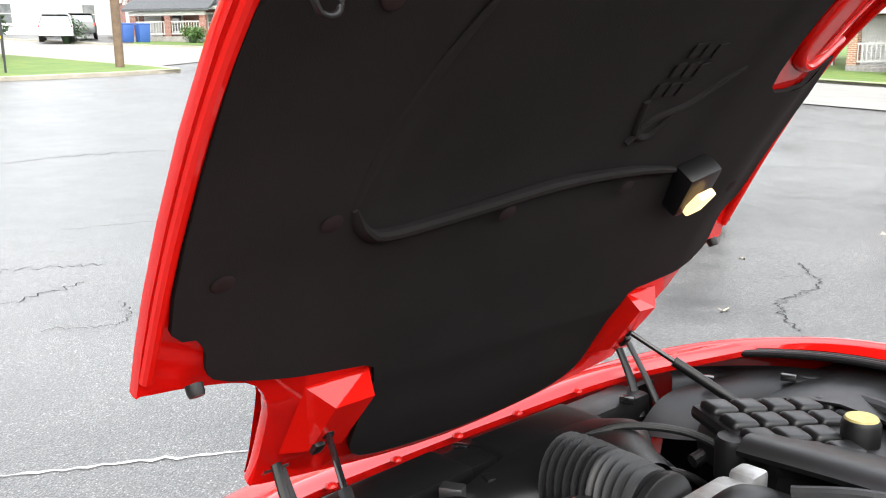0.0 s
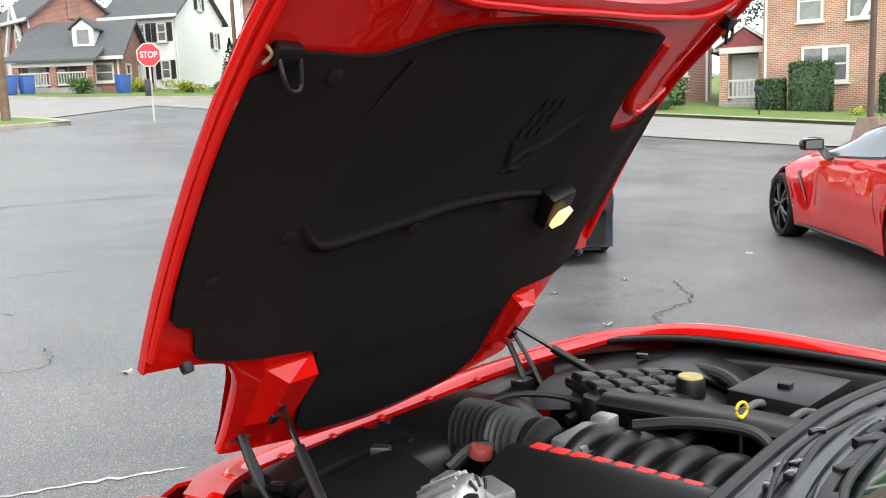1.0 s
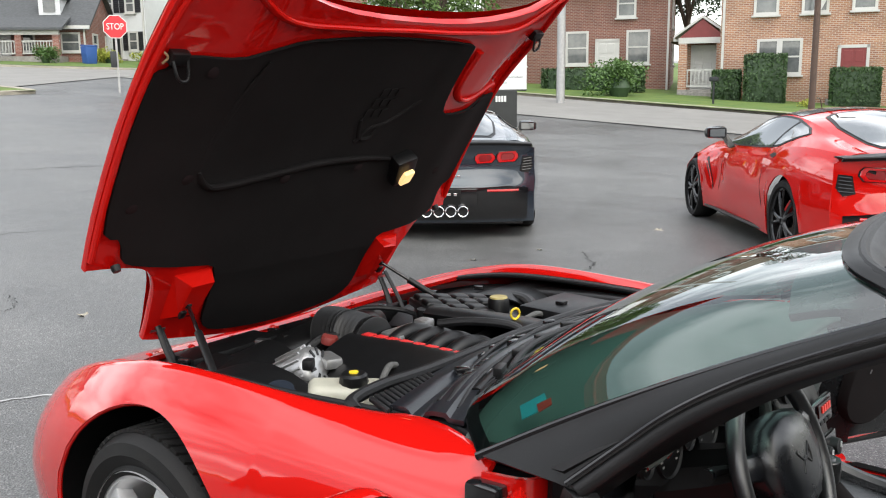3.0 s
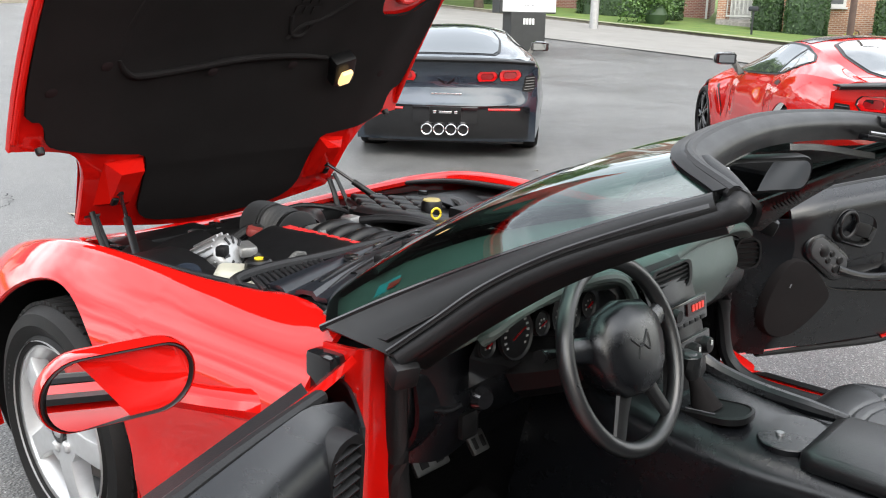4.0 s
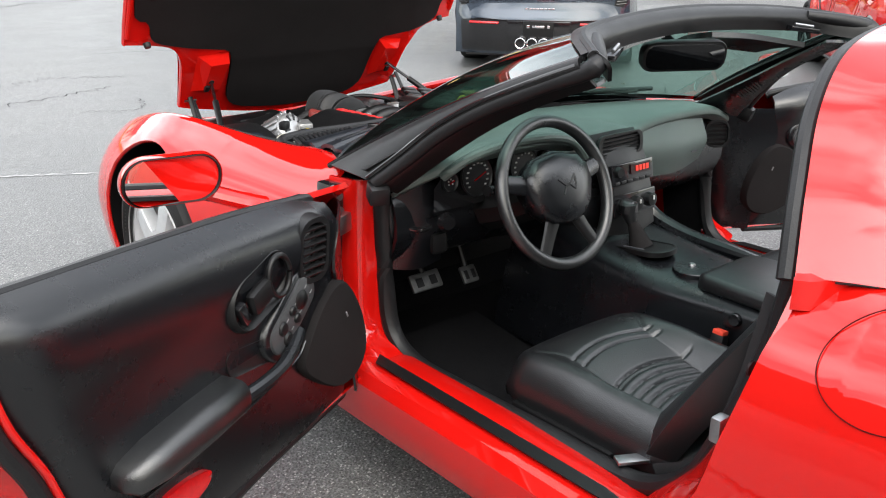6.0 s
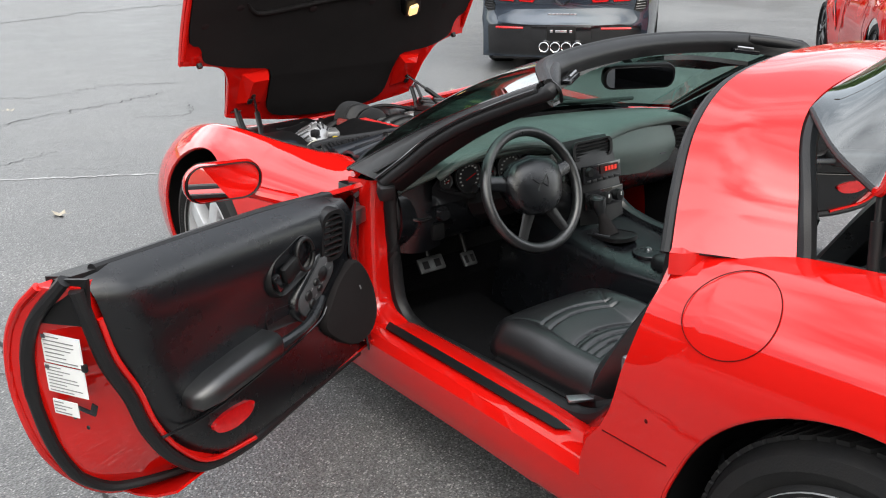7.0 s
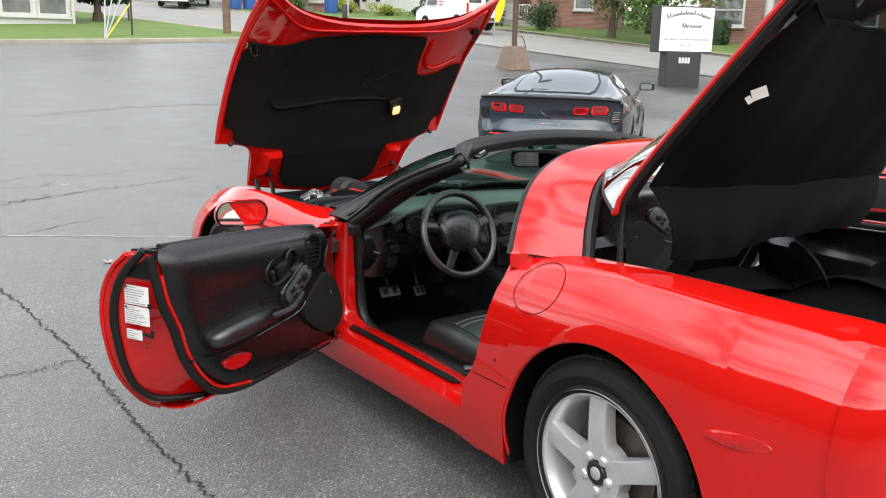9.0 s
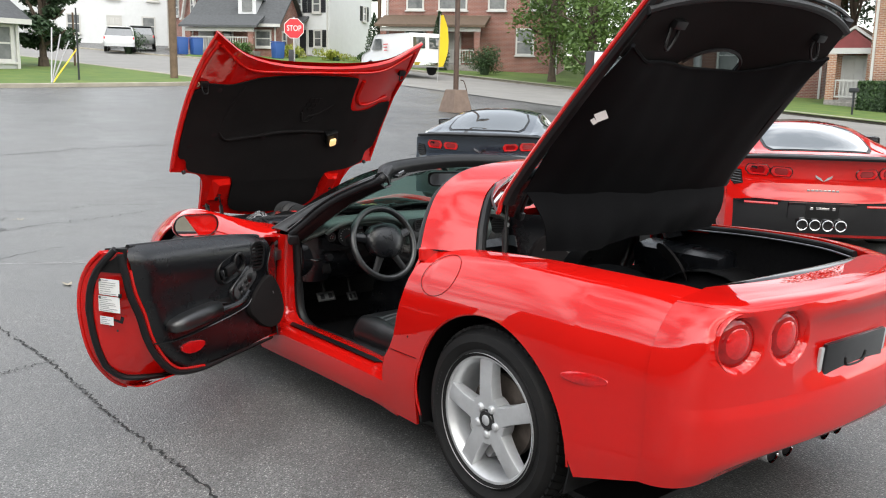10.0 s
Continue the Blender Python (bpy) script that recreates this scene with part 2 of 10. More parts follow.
CAST = material("cast_aluminium", (0.5, 0.5, 0.5), 0.42, 0.85, noise_scale=50, noise_mix=0.3, bump=0.3, bump_scale=200)
STEEL = material("bare_steel", (0.45, 0.45, 0.46), 0.35, 1.0, noise_scale=30, noise_mix=0.25)
PEDAL = material("worn_pedal_metal", (0.22, 0.22, 0.22), 0.45, 0.9, noise_scale=40, noise_mix=0.4)
CHROME = material("chrome", (0.75, 0.75, 0.76), 0.06, 1.0)
MIRROR = material("mirror_glass", (0.9, 0.9, 0.9), 0.01, 1.0)
IRON = material("rusty_brake_disc", (0.16, 0.13, 0.11), 0.5, 0.7, noise_scale=30, noise_mix=0.4)
LENS_RED = material("red_lens", (0.62, 0.006, 0.008), 0.06, coat=1.0, noise_scale=60, noise_mix=0.3)
SEAM_RED = material("dark_red_seam", (0.07, 0.003, 0.003), 0.9, spec=0.1)
TAIL_RED = material("deep_red_tail_lens", (0.34, 0.003, 0.004), 0.10, coat=0.4, noise_scale=30, noise_mix=0.4)
LAMP_RED = material("dark_red_lens", (0.24, 0.004, 0.006), 0.08, coat=1.0)
YELLOW = material("yellow_plastic", (0.75, 0.55, 0.03), 0.4)
WHITE_PLASTIC = material("aged_white_plastic", (0.46, 0.45, 0.37), 0.45, noise_scale=12, noise_mix=0.25)
LABEL_WHITE = material("white_label", (0.75, 0.75, 0.74), 0.45, noise_scale=30, noise_mix=0.05)
LABEL_INK = material("label_print", (0.08, 0.08, 0.09), 0.6)
RED_INK = material("red_print", (0.55, 0.02, 0.02), 0.5)
BULB = material("lit_bulb_lens", (0.55, 0.4, 0.2), 0.2, emit=(1.0, 0.62, 0.26), emit_strength=0.7)
DIGITS = material("red_display_digits", (0.6, 0.03, 0.02), 0.3, emit=(1.0, 0.06, 0.03), emit_strength=0.12)


def glass(name, tint, clear, rough=0.0):
    """A thin pane: mostly see-through, with a mirror-like gloss."""
    m = bpy.data.materials.new(name)
    m.use_nodes = True
    n, l = m.node_tree.nodes, m.node_tree.links
    n.remove(n["Principled BSDF"])
    tr, gl, mx, fr = n.new("ShaderNodeBsdfTransparent"), n.new("ShaderNodeBsdfGlossy"), n.new("ShaderNodeMixShader"), n.new("ShaderNodeLayerWeight")
    tr.inputs[0].default_value = (*(c * clear for c in tint), 1)
    gl.inputs["Roughness"].default_value = rough
    gl.inputs["Color"].default_value = (0.95, 0.97, 0.97, 1)
    fr.inputs["Blend"].default_value = 0.5
    pw, ad = n.new("ShaderNodeMath"), n.new("ShaderNodeMath")
    pw.operation, ad.operation = "POWER", "MULTIPLY_ADD"
    pw.inputs[1].default_value, ad.inputs[1].default_value, ad.inputs[2].default_value = 3.3, 0.92, 0.08
    l.new(fr.outputs["Facing"], pw.inputs[0])
    l.new(pw.outputs[0], ad.inputs[0])
    l.new(ad.outputs[0], mx.inputs[0])
    l.new(tr.outputs[0], mx.inputs[1])
    l.new(gl.outputs[0], mx.inputs[2])
    l.new(mx.outputs[0], n["Material Output"].inputs[0])
    return m


WINDSHIELD = glass("green_tinted_glass", (0.60, 0.90, 0.80), 0.68)
CLEAR = glass("clear_glass", (0.85, 0.95, 0.92), 0.85)
DARKGLASS = glass("dark_window_glass", (0.5, 0.58, 0.6), 0.45)

# ---------------------------------------------------------------- ground


def rise(x, y):
    """The lot is level round the cars; the land climbs gently towards the houses."""
    s = 0.069 * y + 0.016 * x - 0.66
    s = min(s, 5.5)
    return 0.5 * (s + math.sqrt(s * s + 0.02)) - 0.0


def asphalt():
    m = material("wet_asphalt", (0.12, 0.125, 0.13), 0.5)
    n, l = m.node_tree.nodes, m.node_tree.links
    b = n["Principled BSDF"]
    tc = n.new("ShaderNodeTexCoord")

    def tex(scale, detail=6.0, rough=0.6):
        t = n.new("ShaderNodeTexNoise")
        t.inputs["Scale"].default_value, t.inputs["Detail"].default_value, t.inputs["Roughness"].default_value = scale, detail, rough
        l.new(tc.outputs["Object"], t.inputs["Vector"])
        return t

    big, mid, fine = tex(0.22), tex(1.6), tex(160, 3, 0.8)
    ramp = n.new("ShaderNodeValToRGB")
    ramp.color_ramp.elements[0].position, ramp.color_ramp.elements[0].color = 0.34, (0.052, 0.055, 0.057, 1)
    ramp.color_ramp.elements[1].position, ramp.color_ramp.elements[1].color = 0.66, (0.128, 0.130, 0.131, 1)
    add = n.new("ShaderNodeMath")
    add.operation = "ADD"
    mul = n.new("ShaderNodeMath")
    mul.operation = "MULTIPLY_ADD"
    mul.inputs[1].default_value, mul.inputs[2].default_value = 0.45, -0.22
    l.new(mid.outputs["Fac"], mul.inputs[0])
    l.new(big.outputs["Fac"], add.inputs[0])
    l.new(mul.outputs[0], add.inputs[1])
    l.new(add.outputs[0], ramp.inputs[0])
    mx = n.new("ShaderNodeMix")
    mx.data_type, mx.blend_type = "RGBA", "OVERLAY"
    mx.inputs["Factor"].default_value = 0.75
    l.new(ramp.outputs[0], mx.inputs["A"])
    l.new(fine.outputs["Color"], mx.inputs["B"])
    hs = n.new("ShaderNodeHueSaturation")
    hs.inputs["Saturation"].default_value = 0.15
    l.new(mx.outputs["Result"], hs.inputs["Color"])
    # pale and dark stones in the binder
    grain = n.new("ShaderNodeTexVoronoi")
    grain.inputs["Scale"].default_value = 210
    l.new(tc.outputs["Object"], grain.inputs["Vector"])
    sep = n.new("ShaderNodeSeparateColor")
    l.new(grain.outputs["Color"], sep.inputs[0])
    stone = n.new("ShaderNodeValToRGB")
    e = stone.color_ramp.elements
    e[0].position, e[0].color = 0.0, (0.35, 0.35, 0.35, 1)
    e[1].position, e[1].color = 1.0, (3.2, 3.15, 3.0, 1)
    for at, v in ((0.35, 0.75), (0.80, 1.1), (0.92, 1.5)):
        k = e.new(at)
        k.color = (v, v, v * 0.98, 1)
    l.new(sep.outputs[0], stone.inputs[0])
    mm = n.new("ShaderNodeMix")
    mm.data_type, mm.blend_type = "RGBA", "MULTIPLY"
    mm.inputs["Factor"].default_value = 1.0
    l.new(hs.outputs[0], mm.inputs["A"])
    l.new(stone.outputs[0], mm.inputs["B"])
    l.new(mm.outputs["Result"], b.inputs["Base Color"])
    rr = n.new("ShaderNodeMapRange")
    rr.inputs["From Min"].default_value, rr.inputs["From Max"].default_value = 0.35, 0.65
    rr.inputs["To Min"].default_value, rr.inputs["To Max"].default_value = 0.30, 0.52
    l.new(add.outputs[0], rr.inputs["Value"])
    l.new(rr.outputs[0], b.inputs["Roughness"])
    bp = n.new("ShaderNodeBump")
    bp.inputs["Strength"].default_value, bp.inputs["Distance"].default_value = 0.6, 0.004
    vor = n.new("ShaderNodeTexVoronoi")
    vor.inputs["Scale"].default_value = 110
    l.new(tc.outputs["Object"], vor.inputs["Vector"])
    l.new(vor.outputs["Distance"], bp.inputs["Height"])
    l.new(bp.outputs[0], b.inputs["Normal"])
    return m


ASPHALT = asphalt()
CONCRETE_ROAD = material("pale_road", (0.235, 0.228, 0.214), 0.7, noise_scale=0.8, noise_mix=0.25, bump=0.4, bump_scale=60)
KERB = material("worn_kerb_concrete", (0.36, 0.33, 0.27), 0.8, noise_scale=2, noise_mix=0.35, bump=0.5, bump_scale=40)
GRASS = material("lawn_grass", (0.125, 0.170, 0.030), 0.9, noise_scale=1.2, noise_mix=0.5, dark=(0.055, 0.12, 0.02), bump=0.9, bump_scale=70)
CRACK = material("crack_shadow", (0.02, 0.02, 0.02), 0.9)
LINE = material("worn_paint_line", (0.5, 0.5, 0.5), 0.7, noise_scale=8, noise_mix=0.6)


def ground():
    sh = Shape()
    axis = [-3000, -600, -150, -60] + [i * 2.0 for i in range(-20, 51)] + [130, 200, 600, 3000]
    net = [[Vector((x, y, rise(x, y))) for x in axis] for y in axis]
    sh.sheet(net)
    return tagged(part("ground", sh, ASPHALT), "grey weathered asphalt of a parking lot", "ground", kind="structure")


ground()



def drape(name, corners, mat, lift, label, cat, n=24, thick=0.0):
    """A four-cornered patch laid over the land."""
    a, b, c, d = (Vector((*p, 0)) for p in corners)
    net = []
    for i in range(n + 1):
        u = i / n
        p, q = a.lerp(d, u), b.lerp(c, u)
        row = []
        for k in range(n + 1):
            r = p.lerp(q, k / n)
            row.append(Vector((r.x, r.y, rise(r.x, r.y) + lift)))
        net.append(row)
    sh = Shape().sheet(net, thick)
    return tagged(part(name, sh, mat), label, cat, kind="structure")


def kerb(pts, label="worn concrete kerb beside the grass", w=0.16):
    line = smooth_line([(x, y, 0) for x, y in pts], 10)
    loops = []
    for i, p in enumerate(line):
        d = (line[min(i + 1, len(line) - 1)] - line[max(i - 1, 0)]).normalized()
        s = Vector((d.y, -d.x, 0)) * w
        z = rise(p.x, p.y)
        loops.append([Vector((q.x, q.y, z + h)) for q, h in ((p - s, -0.1), (p - s, 0.11), (p - s * 0.8, 0.13), (p + s * 0.8, 0.13), (p + s, 0.11), (p + s, -0.1))])
    sh = Shape().ring(loops)
    return tagged(part("kerb", sh, KERB), label, "kerb", kind="structure")


drape("road", [(23.0, -80), (29.6, -80), (28.8, 38.5), (20.5, 36)], CONCRETE_ROAD, 0.025, "pale sun-bleached street surface", "road")
drape("road", [(20.5, 36), (28.8, 38.5), (19.2, 47.5), (12.8, 30.5)], CONCRETE_ROAD, 0.03, "pale street surface at the junction", "road")
drape("road", [(12.8, 30.5), (19.2, 47.5), (9, 82), (1, 80)], CONCRETE_ROAD, 0.035, "pale side street running between lawns", "road")
drape("lawn", [(29.8, -80), (110, -80), (110, 40), (29.0, 38.6)], GRASS, 0.12, "mown green front lawns beside the street", "lawn")
drape("lawn", [(29.0, 38.7), (110, 41), (60, 120), (19.4, 47.8)], GRASS, 0.12, "green lawns in front of the far houses", "lawn")
drape("lawn", [(-60, 18), (12.6, 27.6), (8.0, 50), (-60, 70)], GRASS, 0.12, "green grass island with a utility pole", "lawn")
kerb([(29.7, -80), (29.75, 0), (29.4, 20), (28.9, 38.5), (26, 41.2), (19.3, 47.6), (14, 64)])
kerb([(-60, 18), (-20, 23.2), (6, 26.6), (11.5, 27.6), (12.6, 28.6), (11.8, 33), (8.4, 48)])


# the lot is closed behind the camera by plain low walls
BACK_BRICK = material("plain_dark_brick_wall", (0.12, 0.075, 0.06), 0.8, noise_scale=2.5, noise_mix=0.35, bump=0.4, bump_scale=40)
BACK_BEIGE = material("plain_beige_wall", (0.42, 0.38, 0.29), 0.85, noise_scale=2.0, noise_mix=0.2, bump=0.3, bump_scale=40)
tagged(part("wall_west", Shape().box((0.4, 44, 5.0), (-11.5, -14, 2.5)), BACK_BRICK), "plain dark brick wall closing the lot", "wall", kind="structure")
tagged(part("wall_south", Shape().box((34, 0.4, 5.0), (5.8, -19, 2.5)), BACK_BEIGE), "plain beige wall across the lot", "wall", kind="structure")


# ---------------------------------------------------------------- houses
def brick(name, c1, c2, mortar, scale):
    m = material(name, c1, 0.85)
    n, l = m.node_tree.nodes, m.node_tree.links
    b = n["Principled BSDF"]
    tc, mp = n.new("ShaderNodeTexCoord"), n.new("ShaderNodeMapping")
    mp.inputs["Rotation"].default_value = (radians(90), 0, 0)
    br = n.new("ShaderNodeTexBrick")
    br.inputs["Color1"].default_value, br.inputs["Color2"].default_value, br.inputs["Mortar"].default_value = (*c1, 1), (*c2, 1), (*mortar, 1)
    br.inputs["Scale"].default_value, br.inputs["Mortar Size"].default_value = scale, 0.012
    br.inputs["Brick Width"].default_value, br.inputs["Row Height"].default_value = 0.22, 0.075
    cb, ge, sw = n.new("ShaderNodeSeparateXYZ"), n.new("ShaderNodeMath"), n.new("ShaderNodeCombineXYZ")
    ge.operation = "ADD"
    l.new(tc.outputs["Object"], cb.inputs[0])
    l.new(cb.outputs["X"], ge.inputs[0])
    l.new(cb.outputs["Y"], ge.inputs[1])
    l.new(ge.outputs[0], sw.inputs["X"])
    l.new(cb.outputs["Z"], sw.inputs["Y"])
    l.new(sw.outputs[0], br.inputs["Vector"])
    ns, mx = n.new("ShaderNodeTexNoise"), n.new("ShaderNodeMix")
    ns.inputs["Scale"].default_value, ns.inputs["Detail"].default_value = 0.9, 5.0
    l.new(tc.outputs["Object"], ns.inputs["Vector"])
    mx.data_type, mx.blend_type = "RGBA", "OVERLAY"
    mx.inputs["Factor"].default_value = 0.45
    l.new(br.outputs["Color"], mx.inputs["A"])
    l.new(ns.outputs["Fac"], mx.inputs["B"])
    l.new(mx.outputs["Result"], b.inputs["Base Color"])
    return m


BRICK_TAN = brick("tan_brick", (0.36, 0.17, 0.09), (0.24, 0.10, 0.06), (0.42, 0.36, 0.3), 1.0)
BRICK_RED = brick("red_brick", (0.26, 0.085, 0.06), (0.19, 0.06, 0.045), (0.3, 0.24, 0.21), 1.0)
BRICK_BROWN = brick("brown_brick", (0.2, 0.075, 0.05), (0.14, 0.05, 0.04), (0.26, 0.2, 0.17), 1.0)
SIDING = material("white_siding", (0.62, 0.64, 0.65), 0.6, noise_scale=3, noise_mix=0.08)
WHITE = material("white_house_paint", (0.52, 0.52, 0.50), 0.5, noise_scale=5, noise_mix=0.1)
SLATE = material("grey_shingle_roof", (0.085, 0.09, 0.095), 0.85, noise_scale=6, noise_mix=0.4, bump=0.6, bump_scale=20)
SHINGLE_BROWN = material("brown_shingle_roof", (0.13, 0.09, 0.06), 0.85, noise_scale=6, noise_mix=0.4, bump=0.6, bump_scale=20)
PANE = material("window_pane", (0.05, 0.06, 0.065), 0.06, coat=0.6, noise_scale=1.5, noise_mix=0.4, dark=(0.16, 0.17, 0.17))
DOOR_RED = material("dark_red_door", (0.2, 0.03, 0.03), 0.5, noise_scale=4, noise_mix=0.2)
SHUTTER = material("black_shutter", (0.02, 0.022, 0.026), 0.5)
STONE = material("grey_step_stone", (0.34, 0.32, 0.3), 0.9, noise_scale=7, noise_mix=0.45, bump=0.6, bump_scale=15)


def house(name, at, yaw, w, d, h, roof_h, wall, roof_mat, label, roof="gable_side", windows=(), doors=(), porch=None, dormers=(), shutters=False, tudor=False, chimney=None, door_mat=None):
    """A house with its front on local -y: x across, z from its own base. windows: (x, z, width, height, face)."""
    x, y = at
    root = thing(name, label, "house", at=pose(x, y, rise(x, y) - 0.15, 0, 0, yaw))
    sh = Shape().box((w, d, h), (0, d / 2, h / 2))
    if roof == "gable_side":
        for s in (-1, 1):
            sh.slab([(s * (w / 2), 0.0, h), (s * (w / 2), d, h), (s * (w / 2), d / 2, h + roof_h)], (-s * 0.2, 0, 0))
    if roof == "gable_front":
        sh.slab([(-w / 2, 0, h), (w / 2, 0, h), (0, 0, h + roof_h)], (0, 0.2, 0))
    part("wall", sh, wall, root, smooth=False)
    o = 0.45
    rf = Shape()
    if roof == "gable_side":
        k = roof_h / (d / 2)
        for s in (0, 1):
            y0 = -o if s == 0 else d + o
            rf.slab([(-w / 2 - o * 0.7, y0, h - k * o), (w / 2 + o * 0.7, y0, h - k * o), (w / 2 + o * 0.7, d / 2, h + roof_h), (-w / 2 - o * 0.7, d / 2, h + roof_h)], (0, 0, 0.16))
    elif roof == "gable_front":
        k = roof_h / (w / 2)
        for s in (-1, 1):
            rf.slab([(s * (w / 2 + o), -o, h - k * o), (s * (w / 2 + o), d + o, h - k * o), (0, d + o, h + roof_h), (0, -o, h + roof_h)], (0, 0, 0.16))
    else:
        q = min(w, d) / 2
        rf.add([(-w / 2 - o, -o, h), (w / 2 + o, -o, h), (w / 2 + o, d + o, h), (-w / 2 - o, d + o, h), (-w / 2 + q, d / 2, h + roof_h), (w / 2 - q, d / 2, h + roof_h)],
               [(0, 1, 5, 4), (1, 2, 5), (2, 3, 4, 5), (3, 0, 4), (3, 2, 1, 0)])
    part("roof", rf, roof_mat, root, smooth=False)
    tr = Shape()
    tr.box((w + 2 * o * 0.7, 0.12, 0.2), (0, -o * 0.9, h - 0.16))
    tr.box((0.1, 0.1, h), (-w / 2 + 0.12, -0.06, h / 2)).box((0.1, 0.1, h), (w / 2 - 0.12, -0.06, h / 2))
    part("gutter", tr, WHITE, root, smooth=False)

    def face(fx, fz, f):
        if f == "front":
            return pose(fx, -0.02, fz)
        if f == "left":
            return pose(-w / 2 - 0.02, fx, fz, 0, 0, -90)
        return pose(w / 2 + 0.02, fx, fz, 0, 0, 90)

    for fx, fz, ww, hh, f in windows:
        m = face(fx, fz, f)
        rect = lambda a, b, y: [(-a, y, -b), (a, y, -b), (a, y, b), (-a, y, b)]
        ao, bo, ai, bi = ww / 2 + 0.075, hh / 2 + 0.075, ww / 2 - 0.035, hh / 2 - 0.035
        fr = Shape().ring([rect(ao, bo, 0.06), rect(ao, bo, -0.06), rect(ai, bi, -0.06), rect(ai, bi, 0.06)], True, False)
        win = part("window", fr.moved(m), WHITE, root, smooth=False)
        part("meeting_rail", Shape().box((ww - 0.072, 0.09, 0.07), (0, 0, 0)).moved(m), WHITE, win, smooth=False)
        part("window_sill", Shape().box((ww + 0.3, 0.22, 0.08), (0, -0.03, -hh / 2 - 0.117)).moved(m), WHITE, win, smooth=False)
        for s in (-1, 1):
            part("pane", Shape().box((ww, 0.03, hh / 2), (0, 0.015 if s > 0 else 0.0, s * hh / 4)).moved(m), PANE, win, smooth=False)
        if shutters:
            for s in (-1, 1):
                sl = Shape().box((0.36, 0.07, hh + 0.1), (s * (ww / 2 + 0.27), 0, 0))
                for q in range(8):
                    sl.box((0.3, 0.03, hh / 12), (s * (ww / 2 + 0.27), -0.045, (q - 3.5) * hh / 8.5), (25, 0, 0))
                part("shutter", sl.moved(m), SHUTTER, root, smooth=False)
    for fx, fz, ww, hh, f in doors:
        m = face(fx, fz, f)
        ds = Shape().box((ww, 0.08, hh), (0, 0.0, 0))
        for s in (-1, 1):
            for q in (-0.28, 0.05, 0.34):
                ds.box((ww * 0.34, 0.04, hh * 0.22), (s * ww * 0.22, -0.04, q * hh), bevel=0.012)
        dr = part("door", ds.moved(m), door_mat or DOOR_RED, root, smooth=False)
        fs = Shape().box((0.12, 0.14, hh + 0.12), (-ww / 2 - 0.06, 0, 0.06)).box((0.12, 0.14, hh + 0.12), (ww / 2 + 0.06, 0, 0.06)).box((ww + 0.24, 0.14, 0.12), (0, 0, hh / 2 + 0.06))
        part("door_frame", fs.moved(m), WHITE, dr, smooth=False)
        part("step", Shape().box((ww + 1.0, 1.2, 0.5), (0, -0.65, -hh / 2 - 0.2), bevel=0.03).box((ww + 1.0, 0.4, 0.25), (0, -1.45, -hh / 2 - 0.33), bevel=0.03).moved(m), STONE, root, "rough grey stone step", smooth=False)
    if porch:
        px, pw, pd, ph, style = porch
        pr = Shape()
        if style == "gable":
            pr.slab([(px - pw / 2 - 0.2, -pd, ph), (px, -pd, ph + pw * 0.42), (px, 0, ph + pw * 0.42), (px - pw / 2 - 0.2, 0, ph)], (0, 0, 0.12))
            pr.slab([(px + pw / 2 + 0.2, -pd, ph), (px, -pd, ph + pw * 0.42), (px, 0, ph + pw * 0.42), (px + pw / 2 + 0.2, 0, ph)], (0, 0, 0.12))
        else:
            pr.slab([(px - pw / 2 - 0.3, -pd - 0.3, ph), (px + pw / 2 + 0.3, -pd - 0.3, ph), (px + pw / 2 + 0.3, 0.05, ph + 0.75), (px - pw / 2 - 0.3, 0.05, ph + 0.75)], (0, 0, 0.14))
        po = part("porch", pr, roof_mat if style != "gable" else WHITE, root, smooth=False)
        if style == "gable":
            part("gable_panel", Shape().slab([(px - pw / 2, -pd + 0.1, ph), (px + pw / 2, -pd + 0.1, ph), (px, -pd + 0.1, ph + pw * 0.4)], (0, 0.1, 0)), DOOR_RED, po, "dark red gable panel", smooth=False)
        part("beam", Shape().box((pw, 0.2, 0.25), (px, -pd + 0.1, ph - 0.12)), WHITE, po, smooth=False)
        n = max(2, int(pw / 2.2) + 1)
        for i in range(n):
            cx = px - pw / 2 + 0.2 + (pw - 0.4) * i / (n - 1)
            part("post", Shape().box((0.36, 0.36, ph - 0.2), (cx, -pd + 0.2, (ph - 0.2) / 2)), wall, po, smooth=False)
        rl = Shape().box((pw, 0.06, 0.07), (px, -pd + 0.1, 1.35)).box((pw, 0.06, 0.07), (px, -pd + 0.1, 0.65))
        k = int(pw / 0.16)
        for i in range(k):
            rl.box((0.04, 0.04, 0.7), (px - pw / 2 + pw * (i + 0.5) / k, -pd + 0.1, 1.0))
        part("railing", rl, WHITE, po, smooth=False)
        part("porch_floor", Shape().box((pw, pd, 0.5), (px, -pd / 2, 0.25)), STONE, po, smooth=False)
    for dx, dw in dormers:
        dz, dy = h + roof_h * 0.32, d * 0.16
        dm = Shape().box((dw, d * 0.3, 1.2), (dx, dy + d * 0.1, dz + 0.4))
        dm.slab([(dx - dw / 2, dy - d * 0.05, dz + 1.0), (dx + dw / 2, dy - d * 0.05, dz + 1.0), (dx, dy - d * 0.05, dz + 1.0 + dw * 0.4)], (0, d * 0.3, 0))
        do = part("dormer", dm, SIDING, root, smooth=False)
        part("pane", Shape().box((dw * 0.55, 0.05, 0.8), (dx, dy - d * 0.055, dz + 0.5)), PANE, do, smooth=False)
        rr = Shape()
